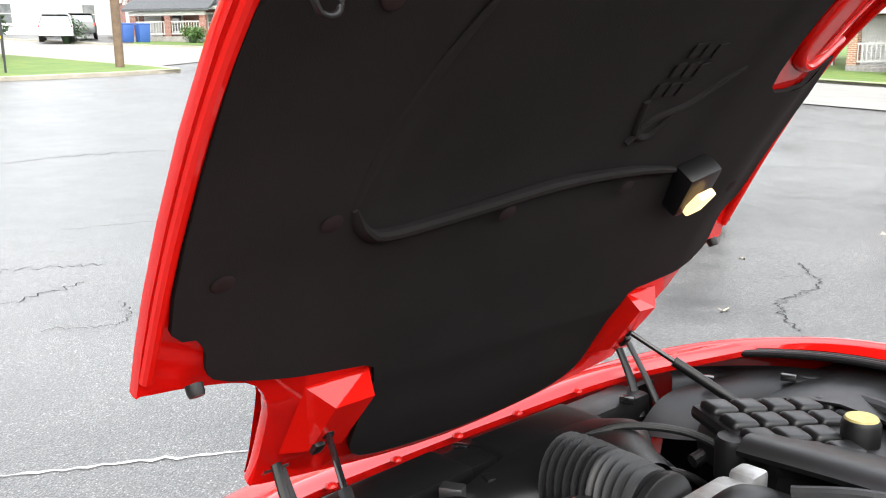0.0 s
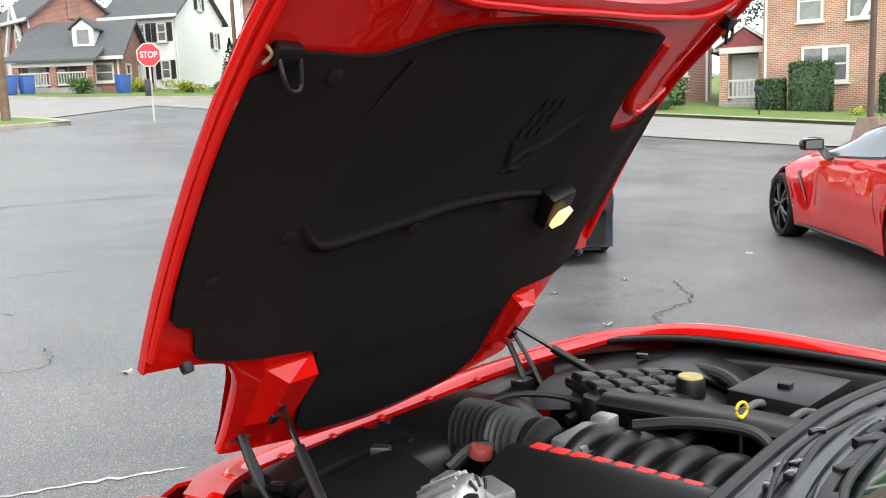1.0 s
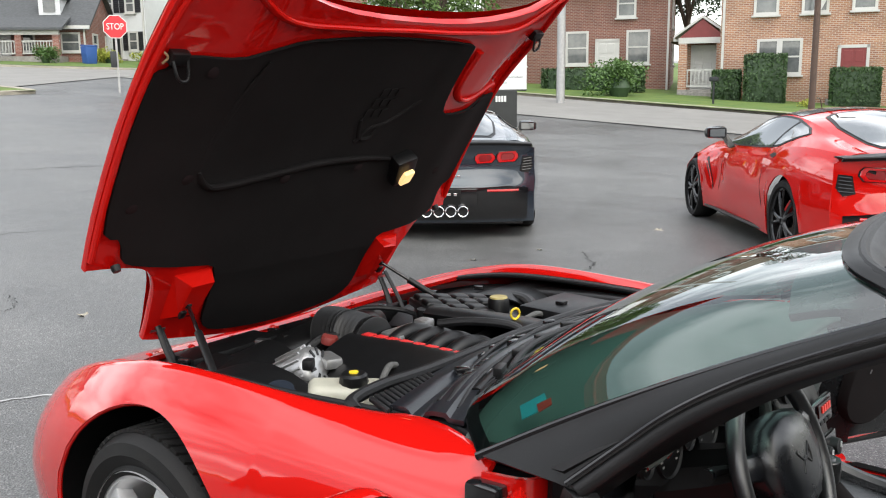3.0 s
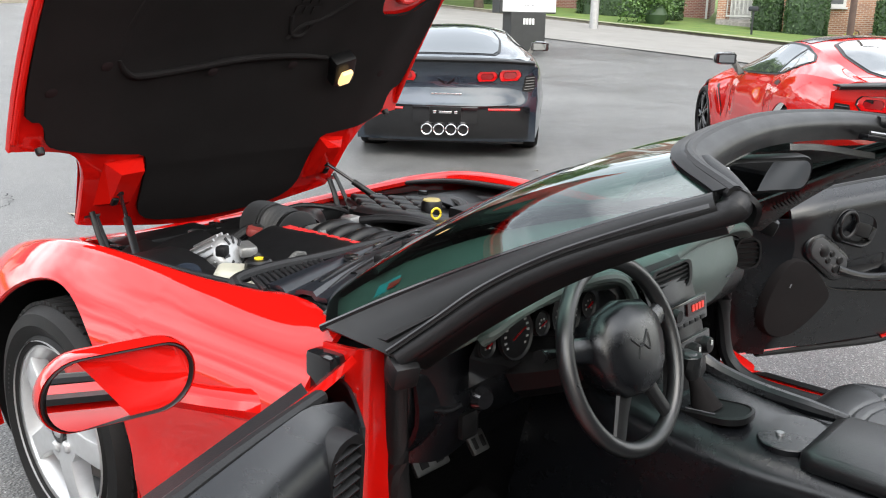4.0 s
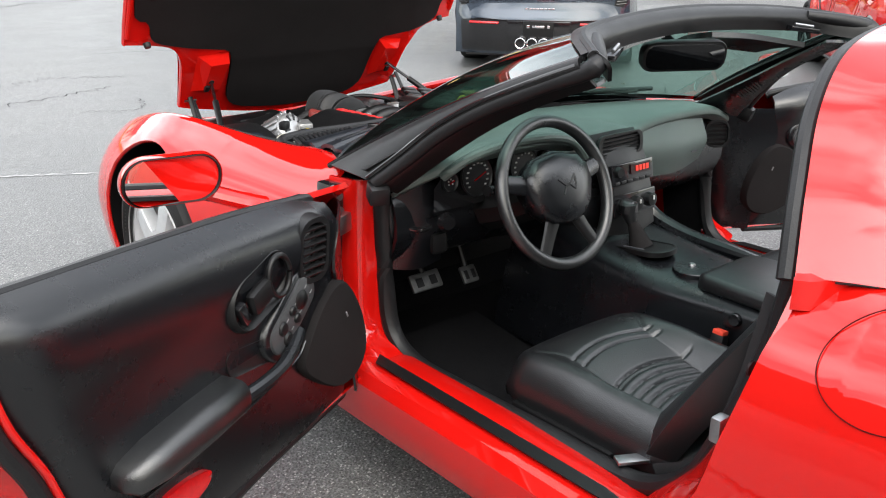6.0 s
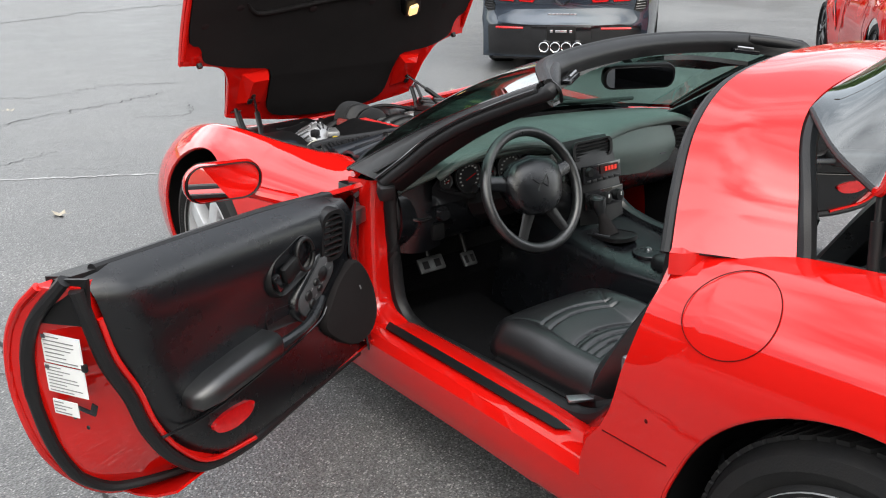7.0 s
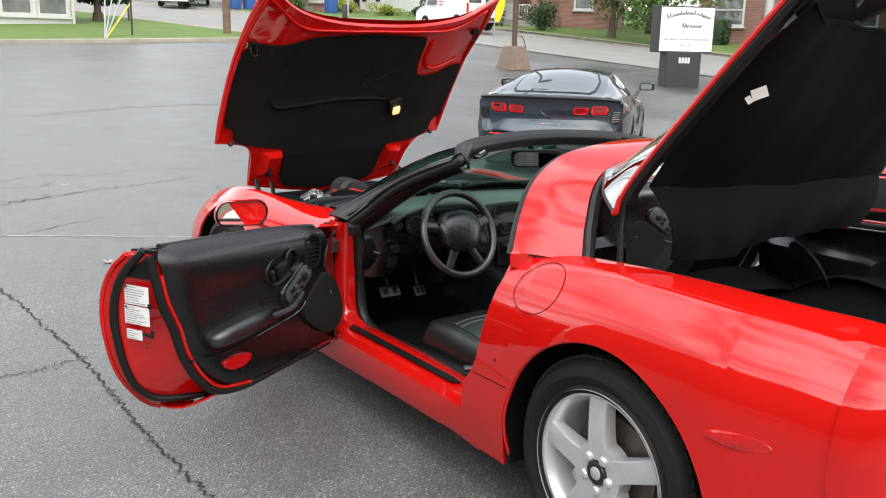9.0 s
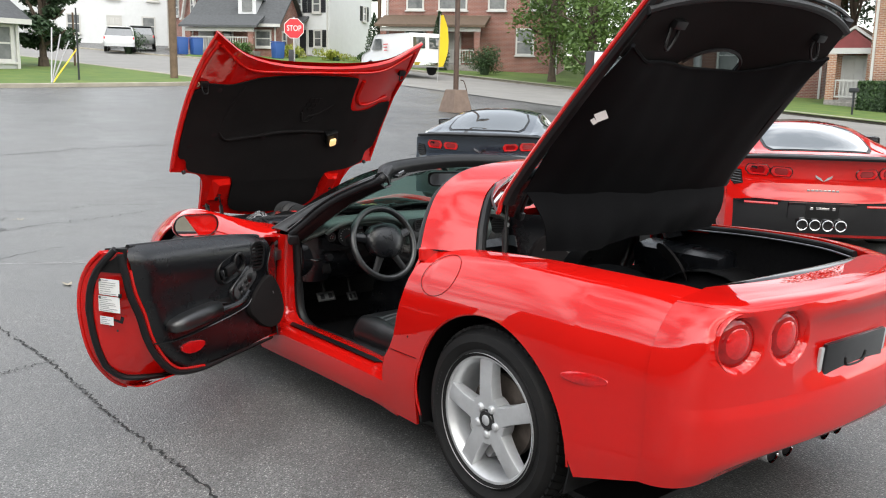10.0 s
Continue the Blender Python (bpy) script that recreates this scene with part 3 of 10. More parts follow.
        for s in (-1, 1):
            rr.slab([(dx + s * (dw / 2 + 0.2), dy - d * 0.08, dz + 0.9), (dx, dy - d * 0.08, dz + 1.05 + dw * 0.42), (dx, dy + d * 0.3, dz + 1.05 + dw * 0.42), (dx + s * (dw / 2 + 0.2), dy + d * 0.3, dz + 0.9)], (0, 0, 0.1))
        part("dormer_roof", rr, roof_mat, do, smooth=False)
    if tudor:
        tx, tw, z0, z1 = tudor
        for s in (-1, 1):
            part("bargeboard", Shape().slab([(tx + s * tw / 2, -0.32, z0), (tx + s * (tw / 2 + 0.28), -0.32, z0), (tx + s * 0.14, -0.32, z1), (tx - s * 0.14, -0.32, z1)], (0, 0.16, 0)), WHITE, root, smooth=False)
            part("bracket", Shape().box((0.5, 0.2, 0.12), (tx + s * (tw / 2 + 0.14), -0.26, z0)), WHITE, root, smooth=False)
    if chimney:
        cx, cy = chimney
        part("chimney", Shape().box((0.8, 0.8, roof_h + 1.6), (cx, cy, h + (roof_h + 1.6) / 2)).box((0.95, 0.95, 0.15), (cx, cy, h + roof_h + 1.55)), wall, root, smooth=False)
    return root


house("brick_house", (37.07, 9.78), -72, 8.6, 9, 6.3, 3.6, BRICK_TAN, SLATE, "tan brick two-storey house with white timbered gable", "gable_side",
      windows=[(-2.5, 4.75, 0.85, 1.5, "front"), (-0.6, 4.75, 0.9, 1.5, "front"), (1.25, 4.75, 0.8, 1.4, "front"), (-2.35, 2.2, 0.75, 1.35, "front"), (-1.45, 2.2, 0.75, 1.35, "front"), (3.4, 2.3, 0.8, 1.5, "front"), (3.3, 4.7, 0.8, 1.4, "front"),
               (2.2, 2.4, 0.9, 1.4, "left"), (5.6, 2.4, 0.9, 1.4, "left"), (3.4, 4.8, 0.9, 1.4, "left")],
      doors=[(0.95, 1.45, 0.95, 2.1, "front")], tudor=(1.2, 3.3, 3.9, 7.6))
house("side_porch", (37.2, 15.2), -72, 2.0, 2.4, 2.9, 0.7, BRICK_TAN, SHINGLE_BROWN, "small brick side entrance with red gable and white railing", "gable_front",
      porch=(0.0, 2.0, 1.2, 2.75, "gable"), doors=[(0.0, 1.35, 0.9, 2.0, "front")], door_mat=WHITE)
house("brick_house", (37.6, 22.3), -66, 9.5, 9, 5.2, 3.4, BRICK_BROWN, SHINGLE_BROWN, "brown brick house with two dormers and a hedge", "gable_side",
      windows=[(-3.2, 2.1, 1.5, 1.5, "front"), (0.2, 2.1, 1.0, 1.5, "front"), (3.2, 2.1, 1.0, 1.5, "front"), (2.6, 4.2, 0.8, 1.2, "front"), (2.0, 3.8, 0.8, 1.3, "right"), (4.5, 2.0, 0.8, 1.3, "right")],
      doors=[(1.7, 1.35, 0.95, 2.1, "front")], dormers=[(-2.0, 1.3), (1.2, 1.3)], door_mat=WHITE)
house("brick_house", (34.4, 38.6), -49, 11, 9, 6.2, 2.4, BRICK_RED, SHINGLE_BROWN, "red brick two-storey house with covered porch", "hip",
      windows=[(-3.6, 4.7, 1.0, 1.5, "front"), (-1.2, 4.7, 1.7, 1.5, "front"), (1.6, 4.7, 1.0, 1.5, "front"), (4.2, 4.7, 1.0, 1.4, "front"), (3.4, 2.0, 1.0, 1.5, "front"), (-3.6, 1.9, 1.2, 1.5, "front"), (3.0, 2.0, 1.0, 1.4, "right")],
      doors=[(-1.2, 1.35, 0.95, 2.1, "front")], porch=(-2.2, 6.2, 2.3, 2.7, "shed"), door_mat=WHITE)
house("white_house", (30.3, 52.95), -60, 5.0, 7.0, 5.0, 2.5, SIDING, SLATE, "white clapboard house with dark shutters and green-grey porch roof", "gable_side",
      windows=[(-1.5, 3.85, 0.55, 1.1, "front"), (0.0, 3.85, 0.55, 1.1, "front"), (1.5, 3.85, 0.55, 1.1, "front"), (-1.8, 1.45, 0.5, 1.1, "front"), (1.6, 1.45, 0.55, 1.1, "front"), (3.5, 6.0, 0.5, 0.9, "right"), (5.6, 3.6, 0.5, 1.0, "right")],
      doors=[(0.3, 1.15, 0.75, 1.8, "front")], porch=(-0.6, 2.4, 1.2, 2.15, "shed"), shutters=True, door_mat=SHUTTER)
house("brick_bungalow", (24.4, 51.2), -45, 5.9, 6.6, 2.35, 2.2, BRICK_RED, SLATE, "red brick bungalow with wide porch and dormer", "gable_side",
      windows=[(2.0, 1.35, 1.0, 1.0, "front"), (-0.6, 1.35, 1.0, 1.0, "front"), (1.6, 1.3, 0.9, 1.1, "right"), (4.4, 1.3, 0.9, 1.1, "right")],
      doors=[(-1.9, 1.15, 0.8, 1.8, "front")], porch=(-0.5, 4.6, 1.5, 1.95, "shed"), dormers=[(0.7, 1.25)], door_mat=WHITE)
house("brick_house", (24.3, 58.8), -92, 7.0, 5.6, 4.5, 2.1, BRICK_RED, SLATE, "red brick house with a brick gable end and chimney", "gable_side",
      windows=[(1.7, 3.2, 0.7, 1.1, "right"), (4.2, 3.2, 0.6, 1.0, "right"), (-1.6, 3.3, 0.8, 1.2, "front"), (1.6, 3.3, 0.8, 1.2, "front")], doors=[(0.0, 1.2, 0.85, 1.9, "front")], tudor=(1.4, 2.6, 2.4, 5.4), chimney=(3.2, 2.8), door_mat=WHITE)
house("white_house", (14.0, 78.0), -12, 12.0, 9, 5.6, 3.0, SIDING, SLATE, "long white two-storey house with porch", "gable_side",
      windows=[(-4.4, 4.2, 0.9, 1.4, "front"), (-1.5, 4.2, 0.9, 1.4, "front"), (1.4, 4.2, 0.9, 1.4, "front"), (4.3, 4.2, 0.9, 1.4, "front"), (2.0, 1.6, 1.0, 1.4, "front"), (4.6, 1.6, 1.0, 1.4, "front")],
      doors=[(-0.6, 1.25, 0.9, 2.0, "front")], porch=(-2.6, 5.6, 2.0, 2.5, "shed"), door_mat=SHUTTER)
house("white_house", (3.3, 33.2), 12, 7.0, 9, 2.35, 2.2, SIDING, SLATE, "low white house with sun porch windows", "gable_side",
      windows=[(2.6, 1.35, 1.1, 1.3, "front"), (1.2, 1.35, 1.1, 1.3, "front"), (-1.4, 1.35, 1.1, 1.3, "front"), (2.0, 1.35, 1.1, 1.3, "right"), (4.6, 1.35, 1.1, 1.3, "right")])
house("brick_house", (40.5, 0.5), -80, 9.0, 9, 6.0, 3.4, BRICK_BROWN, SHINGLE_BROWN, "brown brick house farther along the street", "gable_side",
      windows=[(-2.6, 4.4, 0.9, 1.4, "front"), (0.4, 4.4, 0.9, 1.4, "front"), (3.0, 4.4, 0.9, 1.4, "front"), (-2.6, 1.8, 1.2, 1.5, "front"), (3.0, 1.8, 1.2, 1.5, "front")], doors=[(0.4, 1.35, 0.95, 2.1, "front")], porch=(0.4, 6.0, 2.0, 2.7, "shed"), door_mat=WHITE)
house("white_house", (22.3, 68.0), -16, 9.0, 8, 5.6, 2.6, SIDING, SLATE, "distant white house with a grey roof", "gable_side",
      windows=[(-3.0, 4.3, 0.8, 1.3, "front"), (0.0, 4.3, 0.8, 1.3, "front"), (3.0, 4.3, 0.8, 1.3, "front"), (-3.0, 1.6, 0.9, 1.4, "front"), (2.6, 1.6, 0.9, 1.4, "front")], doors=[(0.0, 1.2, 0.9, 2.1, "front")], door_mat=WHITE)

# ---------------------------------------------------------------- the red car: body lines
def curve(keys):
    xs, ys = zip(*sorted(keys))

    def f(x):
        x = min(max(x, xs[0]), xs[-1])
        i = max(1, min(len(xs) - 1, int(np.searchsorted(xs, x))))
        h = xs[i] - xs[i - 1]
        t = (x - xs[i - 1]) / h

        def slope(k):
            if k == 0:
                return (ys[1] - ys[0]) / (xs[1] - xs[0])
            if k == len(xs) - 1:
                return (ys[-1] - ys[-2]) / (xs[-1] - xs[-2])
            return (ys[k + 1] - ys[k - 1]) / (xs[k + 1] - xs[k - 1])

        return (2 * t ** 3 - 3 * t * t + 1) * ys[i - 1] + (t ** 3 - 2 * t * t + t) * h * slope(i - 1) + (3 * t * t - 2 * t ** 3) * ys[i] + (t ** 3 - t * t) * h * slope(i)

    return f


R_F, R_R, Y_R = 0.325, 0.339, -2.654
half_width = curve([(0.98, 0.58), (0.85, 0.745), (0.6, 0.875), (0.3, 0.93), (0, 0.94), (-0.4, 0.915), (-0.9, 0.885), (-1.4, 0.872), (-1.9, 0.874), (-2.3, 0.888), (-2.65, 0.892), (-3.0, 0.885), (-3.19, 0.845), (-3.32, 0.815), (-3.42, 0.79)])
shoulder = curve([(0.98, 0.44), (0.8, 0.56), (0.5, 0.68), (0.2, 0.745), (0, 0.765), (-0.4, 0.775), (-0.9, 0.785), (-1.4, 0.83), (-1.9, 0.865), (-2.3, 0.89), (-2.8, 0.915), (-3.2, 0.91), (-3.45, 0.88)])


def side_x(y, z):
    """Half width of the body at a place on its side."""
    w, s = half_width(y), shoulder(y)
    x = w
    t = (z - (s - 0.24)) / 0.24
    if t > 0:
        x -= 0.10 * t * t * t + 0.03 * t
    if z < 0.42:
        x -= 0.55 * (0.42 - z) ** 2 + 0.02 * (0.42 - z)
    cove = math.exp(-((y + 0.62) / 0.3) ** 2) * math.exp(-((z - 0.45) / 0.16) ** 2)
    return x - 0.035 * cove


def arch(y, yc, r, base):
    """Lower edge of the body beside a wheel."""
    k = r * r - (y - yc) ** 2
    return max(base, 0.33 + math.sqrt(k)) if k > 0 else base


def side_panel(ys, low, high, nz=12, thick=0.02):
    net = []
    for y in ys:
        a, b = low(y), high(y)
        net.append([Vector((-side_x(y, a + (b - a) * k / nz), y, a + (b - a) * k / nz)) for k in range(nz + 1)])
    return net


def spread(a, b, n, extra=()):
    out = [a + (b - a) * i / n for i in range(n + 1)] + list(extra)
    return sorted(set(round(v, 5) for v in out), reverse=b < a)


car = thing("sports_car", "red sports coupe, hood, doors and hatch open, roof panel off", "car")


def both(name, sh, mat, label="", parent=None, **kw):
    """The same part on both sides of the car."""
    other = Shape()
    other.v, other.f = [Vector((-p.x, p.y, p.z)) for p in sh.v], [f[::-1] for f in sh.f]
    return part(name, sh, mat, parent or car, label, **kw), part(name, other, mat, parent or car, label, **kw)


# front fender: side, then its crown up to the bay
hood_edge = curve([(0.95, 0.46), (0.75, 0.60), (0.5, 0.70), (0.2, 0.735), (0, 0.735), (-0.4, 0.71), (-0.7, 0.66), (-0.9, 0.74)])


def fender():
    base = lambda y: 0.20 + (0.05 if y > 0.45 else 0)
    low = lambda y: arch(y, 0.0, 0.385, base(y))
    ys = spread(0.97, -0.91, 46, (-0.3849, 0.3849, -0.375, 0.375, -0.36, 0.36))
    net = side_panel(ys, low, lambda y: shoulder(y))
    for row in net:
        y = row[0].y
        e, s = hood_edge(y), shoulder(y)
        x0 = -side_x(y, s)
        bump = 0.022 * math.exp(-((y - 0.0) / 0.45) ** 2)
        for k in range(1, 7):
            t = k / 6
            row.append(Vector((x0 + (-e - x0) * t, y, s + bump * math.sin(t * math.pi) + 0.012 * math.sin(t * math.pi / 2) - 0.012 * t * t * (1 if y > -0.6 else 0.5))))
    return Shape().sheet(net, 0.012, True)


both("front_fender", fender(), RED)
arch_lip = Shape()
arch_lip.tube([(-side_x(0.385 * math.cos(a), 0.33 + 0.385 * math.sin(a)) + 0.008, 0.385 * math.cos(a), 0.33 + 0.385 * math.sin(a)) for a in [radians(d) for d in range(-12, 193, 12)]], 0.006, n=8, steps=3)
both("wheel_arch_lip", arch_lip, RED)
liner = Shape()
liner.sheet([[Vector((x, 0.392 * math.cos(radians(a)), 0.33 + 0.392 * math.sin(radians(a)))) for x in (0.016 - side_x(0.392 * math.cos(radians(a)), 0.33 + 0.392 * math.sin(radians(a))), -0.8, -0.5)] for a in range(-30, 211, 12)], 0.006)
both("wheel_well_liner", liner, TRIM)
# nose
nose = Shape()
net = []
for i in range(25):
    x = -0.5 + i / 24
    k = 1 - (x / 0.62) ** 2
    net.append([Vector((x, 0.93 + 0.10 * k - c, z)) for z, c in ((0.2, 0.06), (0.3, 0.0), (0.42, 0.02), (0.5, 0.07), (0.56, 0.16), (0.60, 0.26), (0.625, 0.36))])
nose.sheet(net, 0.01)
part("nose", nose, RED, car)

# rocker and sill under the door
sill = Shape()
ys = spread(-0.90, -2.08, 18)
net = []
for y in ys:
    x = side_x(y, 0.30)
    k = min(1, max(0, (-1.85 - y) / 0.2))
    net.append([Vector((-x + o * (1 - k) + (x - side_x(y, z)) * k, y, z)) for z, o in ((0.17, 0.05), (0.185, 0.018), (0.21, 0.004), (0.26, -0.002), (0.31, 0.0))] + [Vector((-x + 0.02, y, 0.335)), Vector((-x + 0.07, y, 0.345)), Vector((-x + 0.16, y, 0.335)), Vector((-0.66, y, 0.30))])
sill.sheet(net, 0.01, True)
sills = both("door_sill", sill, RED)
plate = Shape()
plate.slab([(-0.815, -1.13, 0.349), (-0.780, -1.10, 0.349), (-0.780, -1.84, 0.349), (-0.79, -1.90, 0.349), (-0.815, -1.87, 0.349)], (0, 0, 0.003))
plates = both("sill_plate", plate, TRIM, "black textured sill plate")
for ob in (sills[1], plates[1]):
    # the passenger sill sits a little lower
    for v in ob.data.vertices:
        v.co.z -= 0.045 * min(1, max(0, (v.co.z - 0.20) / 0.10))

# rear quarter
hatch_edge = curve([(-2.08, 0.80), (-2.2, 0.71), (-2.5, 0.665), (-2.8, 0.655), (-3.1, 0.63), (-3.3, 0.56), (-3.45, 0.5)])


def quarter():
    base = lambda y: 0.18 if y > -2.5 else 0.255 + max(0, (-3.0 - y)) * 0.25
    low = lambda y: arch(y, Y_R, 0.40, base(y))
    front = curve([(0.18, -2.0), (0.40, -2.02), (0.50, -2.085), (0.64, -2.125), (0.73, -2.147), (0.885, -2.165), (0.92, -2.165)])
    ys = spread(-2.06, -3.32, 42, tuple(Y_R + s * k for s in (-1, 1) for k in (0.3995, 0.392, 0.38)))
    net = side_panel(ys, low, lambda y: shoulder(y), 14)
    for row in net:
        y = row[0].y
        for p in row:
            w = max(0, 1 - (-2.06 - y) / 0.25)
            p.y += (front(p.z) + 2.06) * w
            p.x = -side_x(p.y, p.z)
        e, s = hatch_edge(y), shoulder(y)
        x0 = -side_x(y, s)
        for k in range(1, 7):
            t = k / 6
            row.append(Vector((x0 + (-e - x0) * t, row[14].y, s + 0.014 * math.sin(t * math.pi / 2))))
        row.append(Vector((-e, row[14].y, s - 0.03)))
    return Shape().sheet(net, 0.012, True)


quarter_l = both("rear_quarter", quarter(), RED)[0]
lip = Shape()
lead = curve([(0.18, 0.06), (0.40, 0.04), (0.50, -0.025), (0.64, -0.065), (0.75, -0.09)])
lip_line = []
for d in range(-14, 195, 11):
    y, z = Y_R + 0.40 * math.cos(radians(d)), 0.33 + 0.40 * math.sin(radians(d))
    y += lead(z) * max(0, 1 - (-2.06 - y) / 0.25)
    lip_line.append((-side_x(y, z) + 0.009, y, z))
lip.tube(lip_line, 0.006, n=8, steps=3)
both("wheel_arch_lip", lip, RED)
liner = Shape()
liner.sheet([[Vector((x, Y_R + 0.406 * math.cos(radians(a)), 0.33 + 0.406 * math.sin(radians(a)))) for x in (-0.86, -0.7, -0.45)] for a in range(-18, 199, 12)], 0.006)
both("wheel_well_liner", liner, TRIM)


# ---------------------------------------------------------------- wheels
def wheel(name, yc, r, rim_r, width, x_out, spin):
    """A five-spoke alloy wheel on the left; its face looks to -x."""
    root = part(name, Shape().lathe([(rim_r - 0.004, width * 0.04), (rim_r + 0.012, 0.004), (rim_r + 0.02, 0.012), (r - 0.05, -0.004), (r - 0.022, 0.004), (r - 0.006, 0.03), (r, 0.055), (r, width - 0.05), (r - 0.02, width), (rim_r, width - 0.02)], n=72, caps=False), TYRE, car, "black low-profile tyre", angle=30)
    m = pose(-x_out, yc, r, 0, 90, 0)
    root.data.transform(m)
    tread = Shape()
    for i in range(60):
        a = 2 * math.pi * i / 60
        for h0, h1, sk in ((0.03, width * 0.38, 0.10), (width * 0.45, width * 0.62, -0.06), (width * 0.68, width - 0.04, 0.1)):
            pts = []
            for h, b in ((h0, 0), (h1, sk)):
                for w in (-0.036, 0.036):
                    pts.append((a + b + w, h))
            (a0, h00), (a1, _), (a2, h11), (a3, _) = pts
            vs = []
            for rr in (r - 0.004, r + 0.005):
                for aa, hh in ((a0, h00), (a1, h00), (a3, h11), (a2, h11)):
                    vs.append((rr * math.cos(aa), rr * math.sin(aa), hh))
            tread.add(vs, [(4, 5, 6, 7), (0, 1, 5, 4), (1, 2, 6, 5), (2, 3, 7, 6), (3, 0, 4, 7)])
    t = part("tread", tread, TYRE, root, smooth=False)
    t.data.transform(m)
    marks = Shape()
    for a0, count, tall in ((95, 7, 0.030), (130, 5, 0.022), (275, 7, 0.024), (315, 4, 0.018)):
        for q in range(count):
            a = radians(a0 + q * (3.2 if tall > 0.025 else 5.0))
            rc = (rim_r + r) / 2 + 0.002
            marks.box((tall, 0.005 if tall > 0.025 else 0.013, 0.003), (rc * math.cos(a), rc * math.sin(a), 0.002), (0, 0, math.degrees(a)))
    t = part("sidewall_mark", marks, TYRE_MARK, root, smooth=False)
    t.data.transform(m)
    rim = Shape().lathe([(rim_r + 0.008, 0.0), (rim_r + 0.01, 0.012), (rim_r - 0.012, 0.014), (rim_r - 0.024, 0.03), (rim_r - 0.034, 0.05), (rim_r - 0.036, width - 0.03), (rim_r + 0.006, width - 0.01)], n=64, caps=False)
    t = part("rim", rim, ALLOY, root, "silver alloy rim")
    t.data.transform(m)
    for k in range(5):
        a = 2 * math.pi * k / 5 + radians(spin)
        c, s = math.cos(a), math.sin(a)
        loops = []
        for rad, wd, dep, th in ((0.040, 0.040, 0.012, 0.05), (0.075, 0.0385, 0.010, 0.05), (0.10, 0.0345, 0.009, 0.048), (0.14, 0.0335, 0.010, 0.045), (0.19, 0.0345, 0.014, 0.04), (rim_r - 0.014, 0.036, 0.020, 0.035)):
            lp = []
            for u, v in ((-1.0, 1), (-0.99, 0.12), (-0.95, 0.03), (-0.88, 0.0), (0, 0.0), (0.88, 0.0), (0.95, 0.03), (0.99, 0.12), (1.0, 1)):
                lp.append(Vector((rad * c - u * wd * s, rad * s + u * wd * c, dep + v * th)))
            loops.append(lp)
        sp = part("spoke", Shape().ring(loops), ALLOY, root, angle=25)
        sp.data.transform(m)
        b = a + radians(36)
        web = Shape().slab([(0.07 * math.cos(a + radians(q)), 0.07 * math.sin(a + radians(q)), 0.0105) for q in (18, 26, 46, 54)] + [(0.092 * math.cos(a + radians(q)), 0.092 * math.sin(a + radians(q)), 0.0105) for q in (46, 26)], (0, 0, 0.045))
        sp = part("spoke_web", web, ALLOY, root, smooth=False)
        sp.data.transform(m)
        ln = part("lug_nut", Shape().lathe([(0.0, -0.004), (0.010, -0.003), (0.0155, 0.002), (0.0175, 0.012), (0.0175, 0.03)], (0.054 * math.cos(b), 0.050 * math.sin(b), 0.004), n=14), ALLOY, root)
        ln.data.transform(m)
    hub = Shape().lathe([(0.036, 0.026), (0.060, 0.022), (0.064, 0.0115), (0.080, 0.0105), (0.086, 0.016), (0.086, 0.07)], n=40, caps=False)
    t = part("hub", hub, ALLOY, root, angle=30)
    t.data.transform(m)
    cap = Shape().lathe([(0.0, 0.002), (0.016, 0.003), (0.020, 0.006), (0.0205, 0.012)], n=28)
    t = part("centre_cap", cap, ALLOY, root, "silver centre of the wheel cap")
    t.data.transform(m)
    t = part("cap_ring", Shape().lathe([(0.0, 0.006), (0.033, 0.006), (0.035, 0.009), (0.037, 0.03)], n=28), TRIM_GLOSS, root, "black ring of the wheel cap")
    t.data.transform(m)
    disc = Shape().lathe([(0.06, 0.085), (0.155, 0.086), (0.156, 0.108), (0.06, 0.11)], n=48)
    t = part("brake_disc", disc, IRON, root, "rust-tinged steel brake disc")
    t.data.transform(m)
    cal = Shape().box((0.09, 0.16, 0.09), (0.10, 0.08, 0.11), (0, 0, 40), bevel=0.02)
    t = part("brake_caliper", cal, CAST, root)
    t.data.transform(m)
    return root


wheel("front_wheel", 0.0, R_F, 0.226, 0.235, 0.905, 200)
wheel("rear_wheel", Y_R, R_R, 0.240, 0.262, 0.872, 175)
for nm, yc, r, w in (("front_wheel", 0.0, R_F, 0.235), ("rear_wheel", Y_R, R_R, 0.262)):
    part(nm, Shape().lathe([(r - 0.1, 0.0), (r - 0.02, 0.004), (r, 0.05), (r, w - 0.05), (r - 0.02, w), (r - 0.1, w)], (0.87, yc, r), (0, -90, 0), n=48), TYRE, car)

# ---------------------------------------------------------------- hood, propped up on its front hinges
H_O, H_S, H_N = Vector((0, 0.58, 0.70)), Vector((0, -0.622, 0.783)), Vector((0, 0.783, 0.622))


def ease(a, b, v):
    v = min(1, max(0, (v - a) / (b - a)))
    return v * v * (3 - 2 * v)


def on_hood(x, s, n=0.0):
    bow = 0.055 * math.sin(math.pi * min(max((s - 0.25) / 1.1, 0), 1))
    bow += (0.016 + 0.03 * ease(0.6, 1.3, s)) * ease(0.5, 0.78, abs(x)) - 0.016 * (1 - ease(0.05, 0.25, s))
    # the propped hood twists a little, so its passenger edge falls away
    bow += 0.05 * ease(0.50, 0.80, x) * ease(0.22, 0.42, s) * (1 - ease(0.85, 1.2, s))
    return H_O + Vector((x * 0.95 - 0.03, 0, 0)) + H_S * s + H_N * (n + bow)


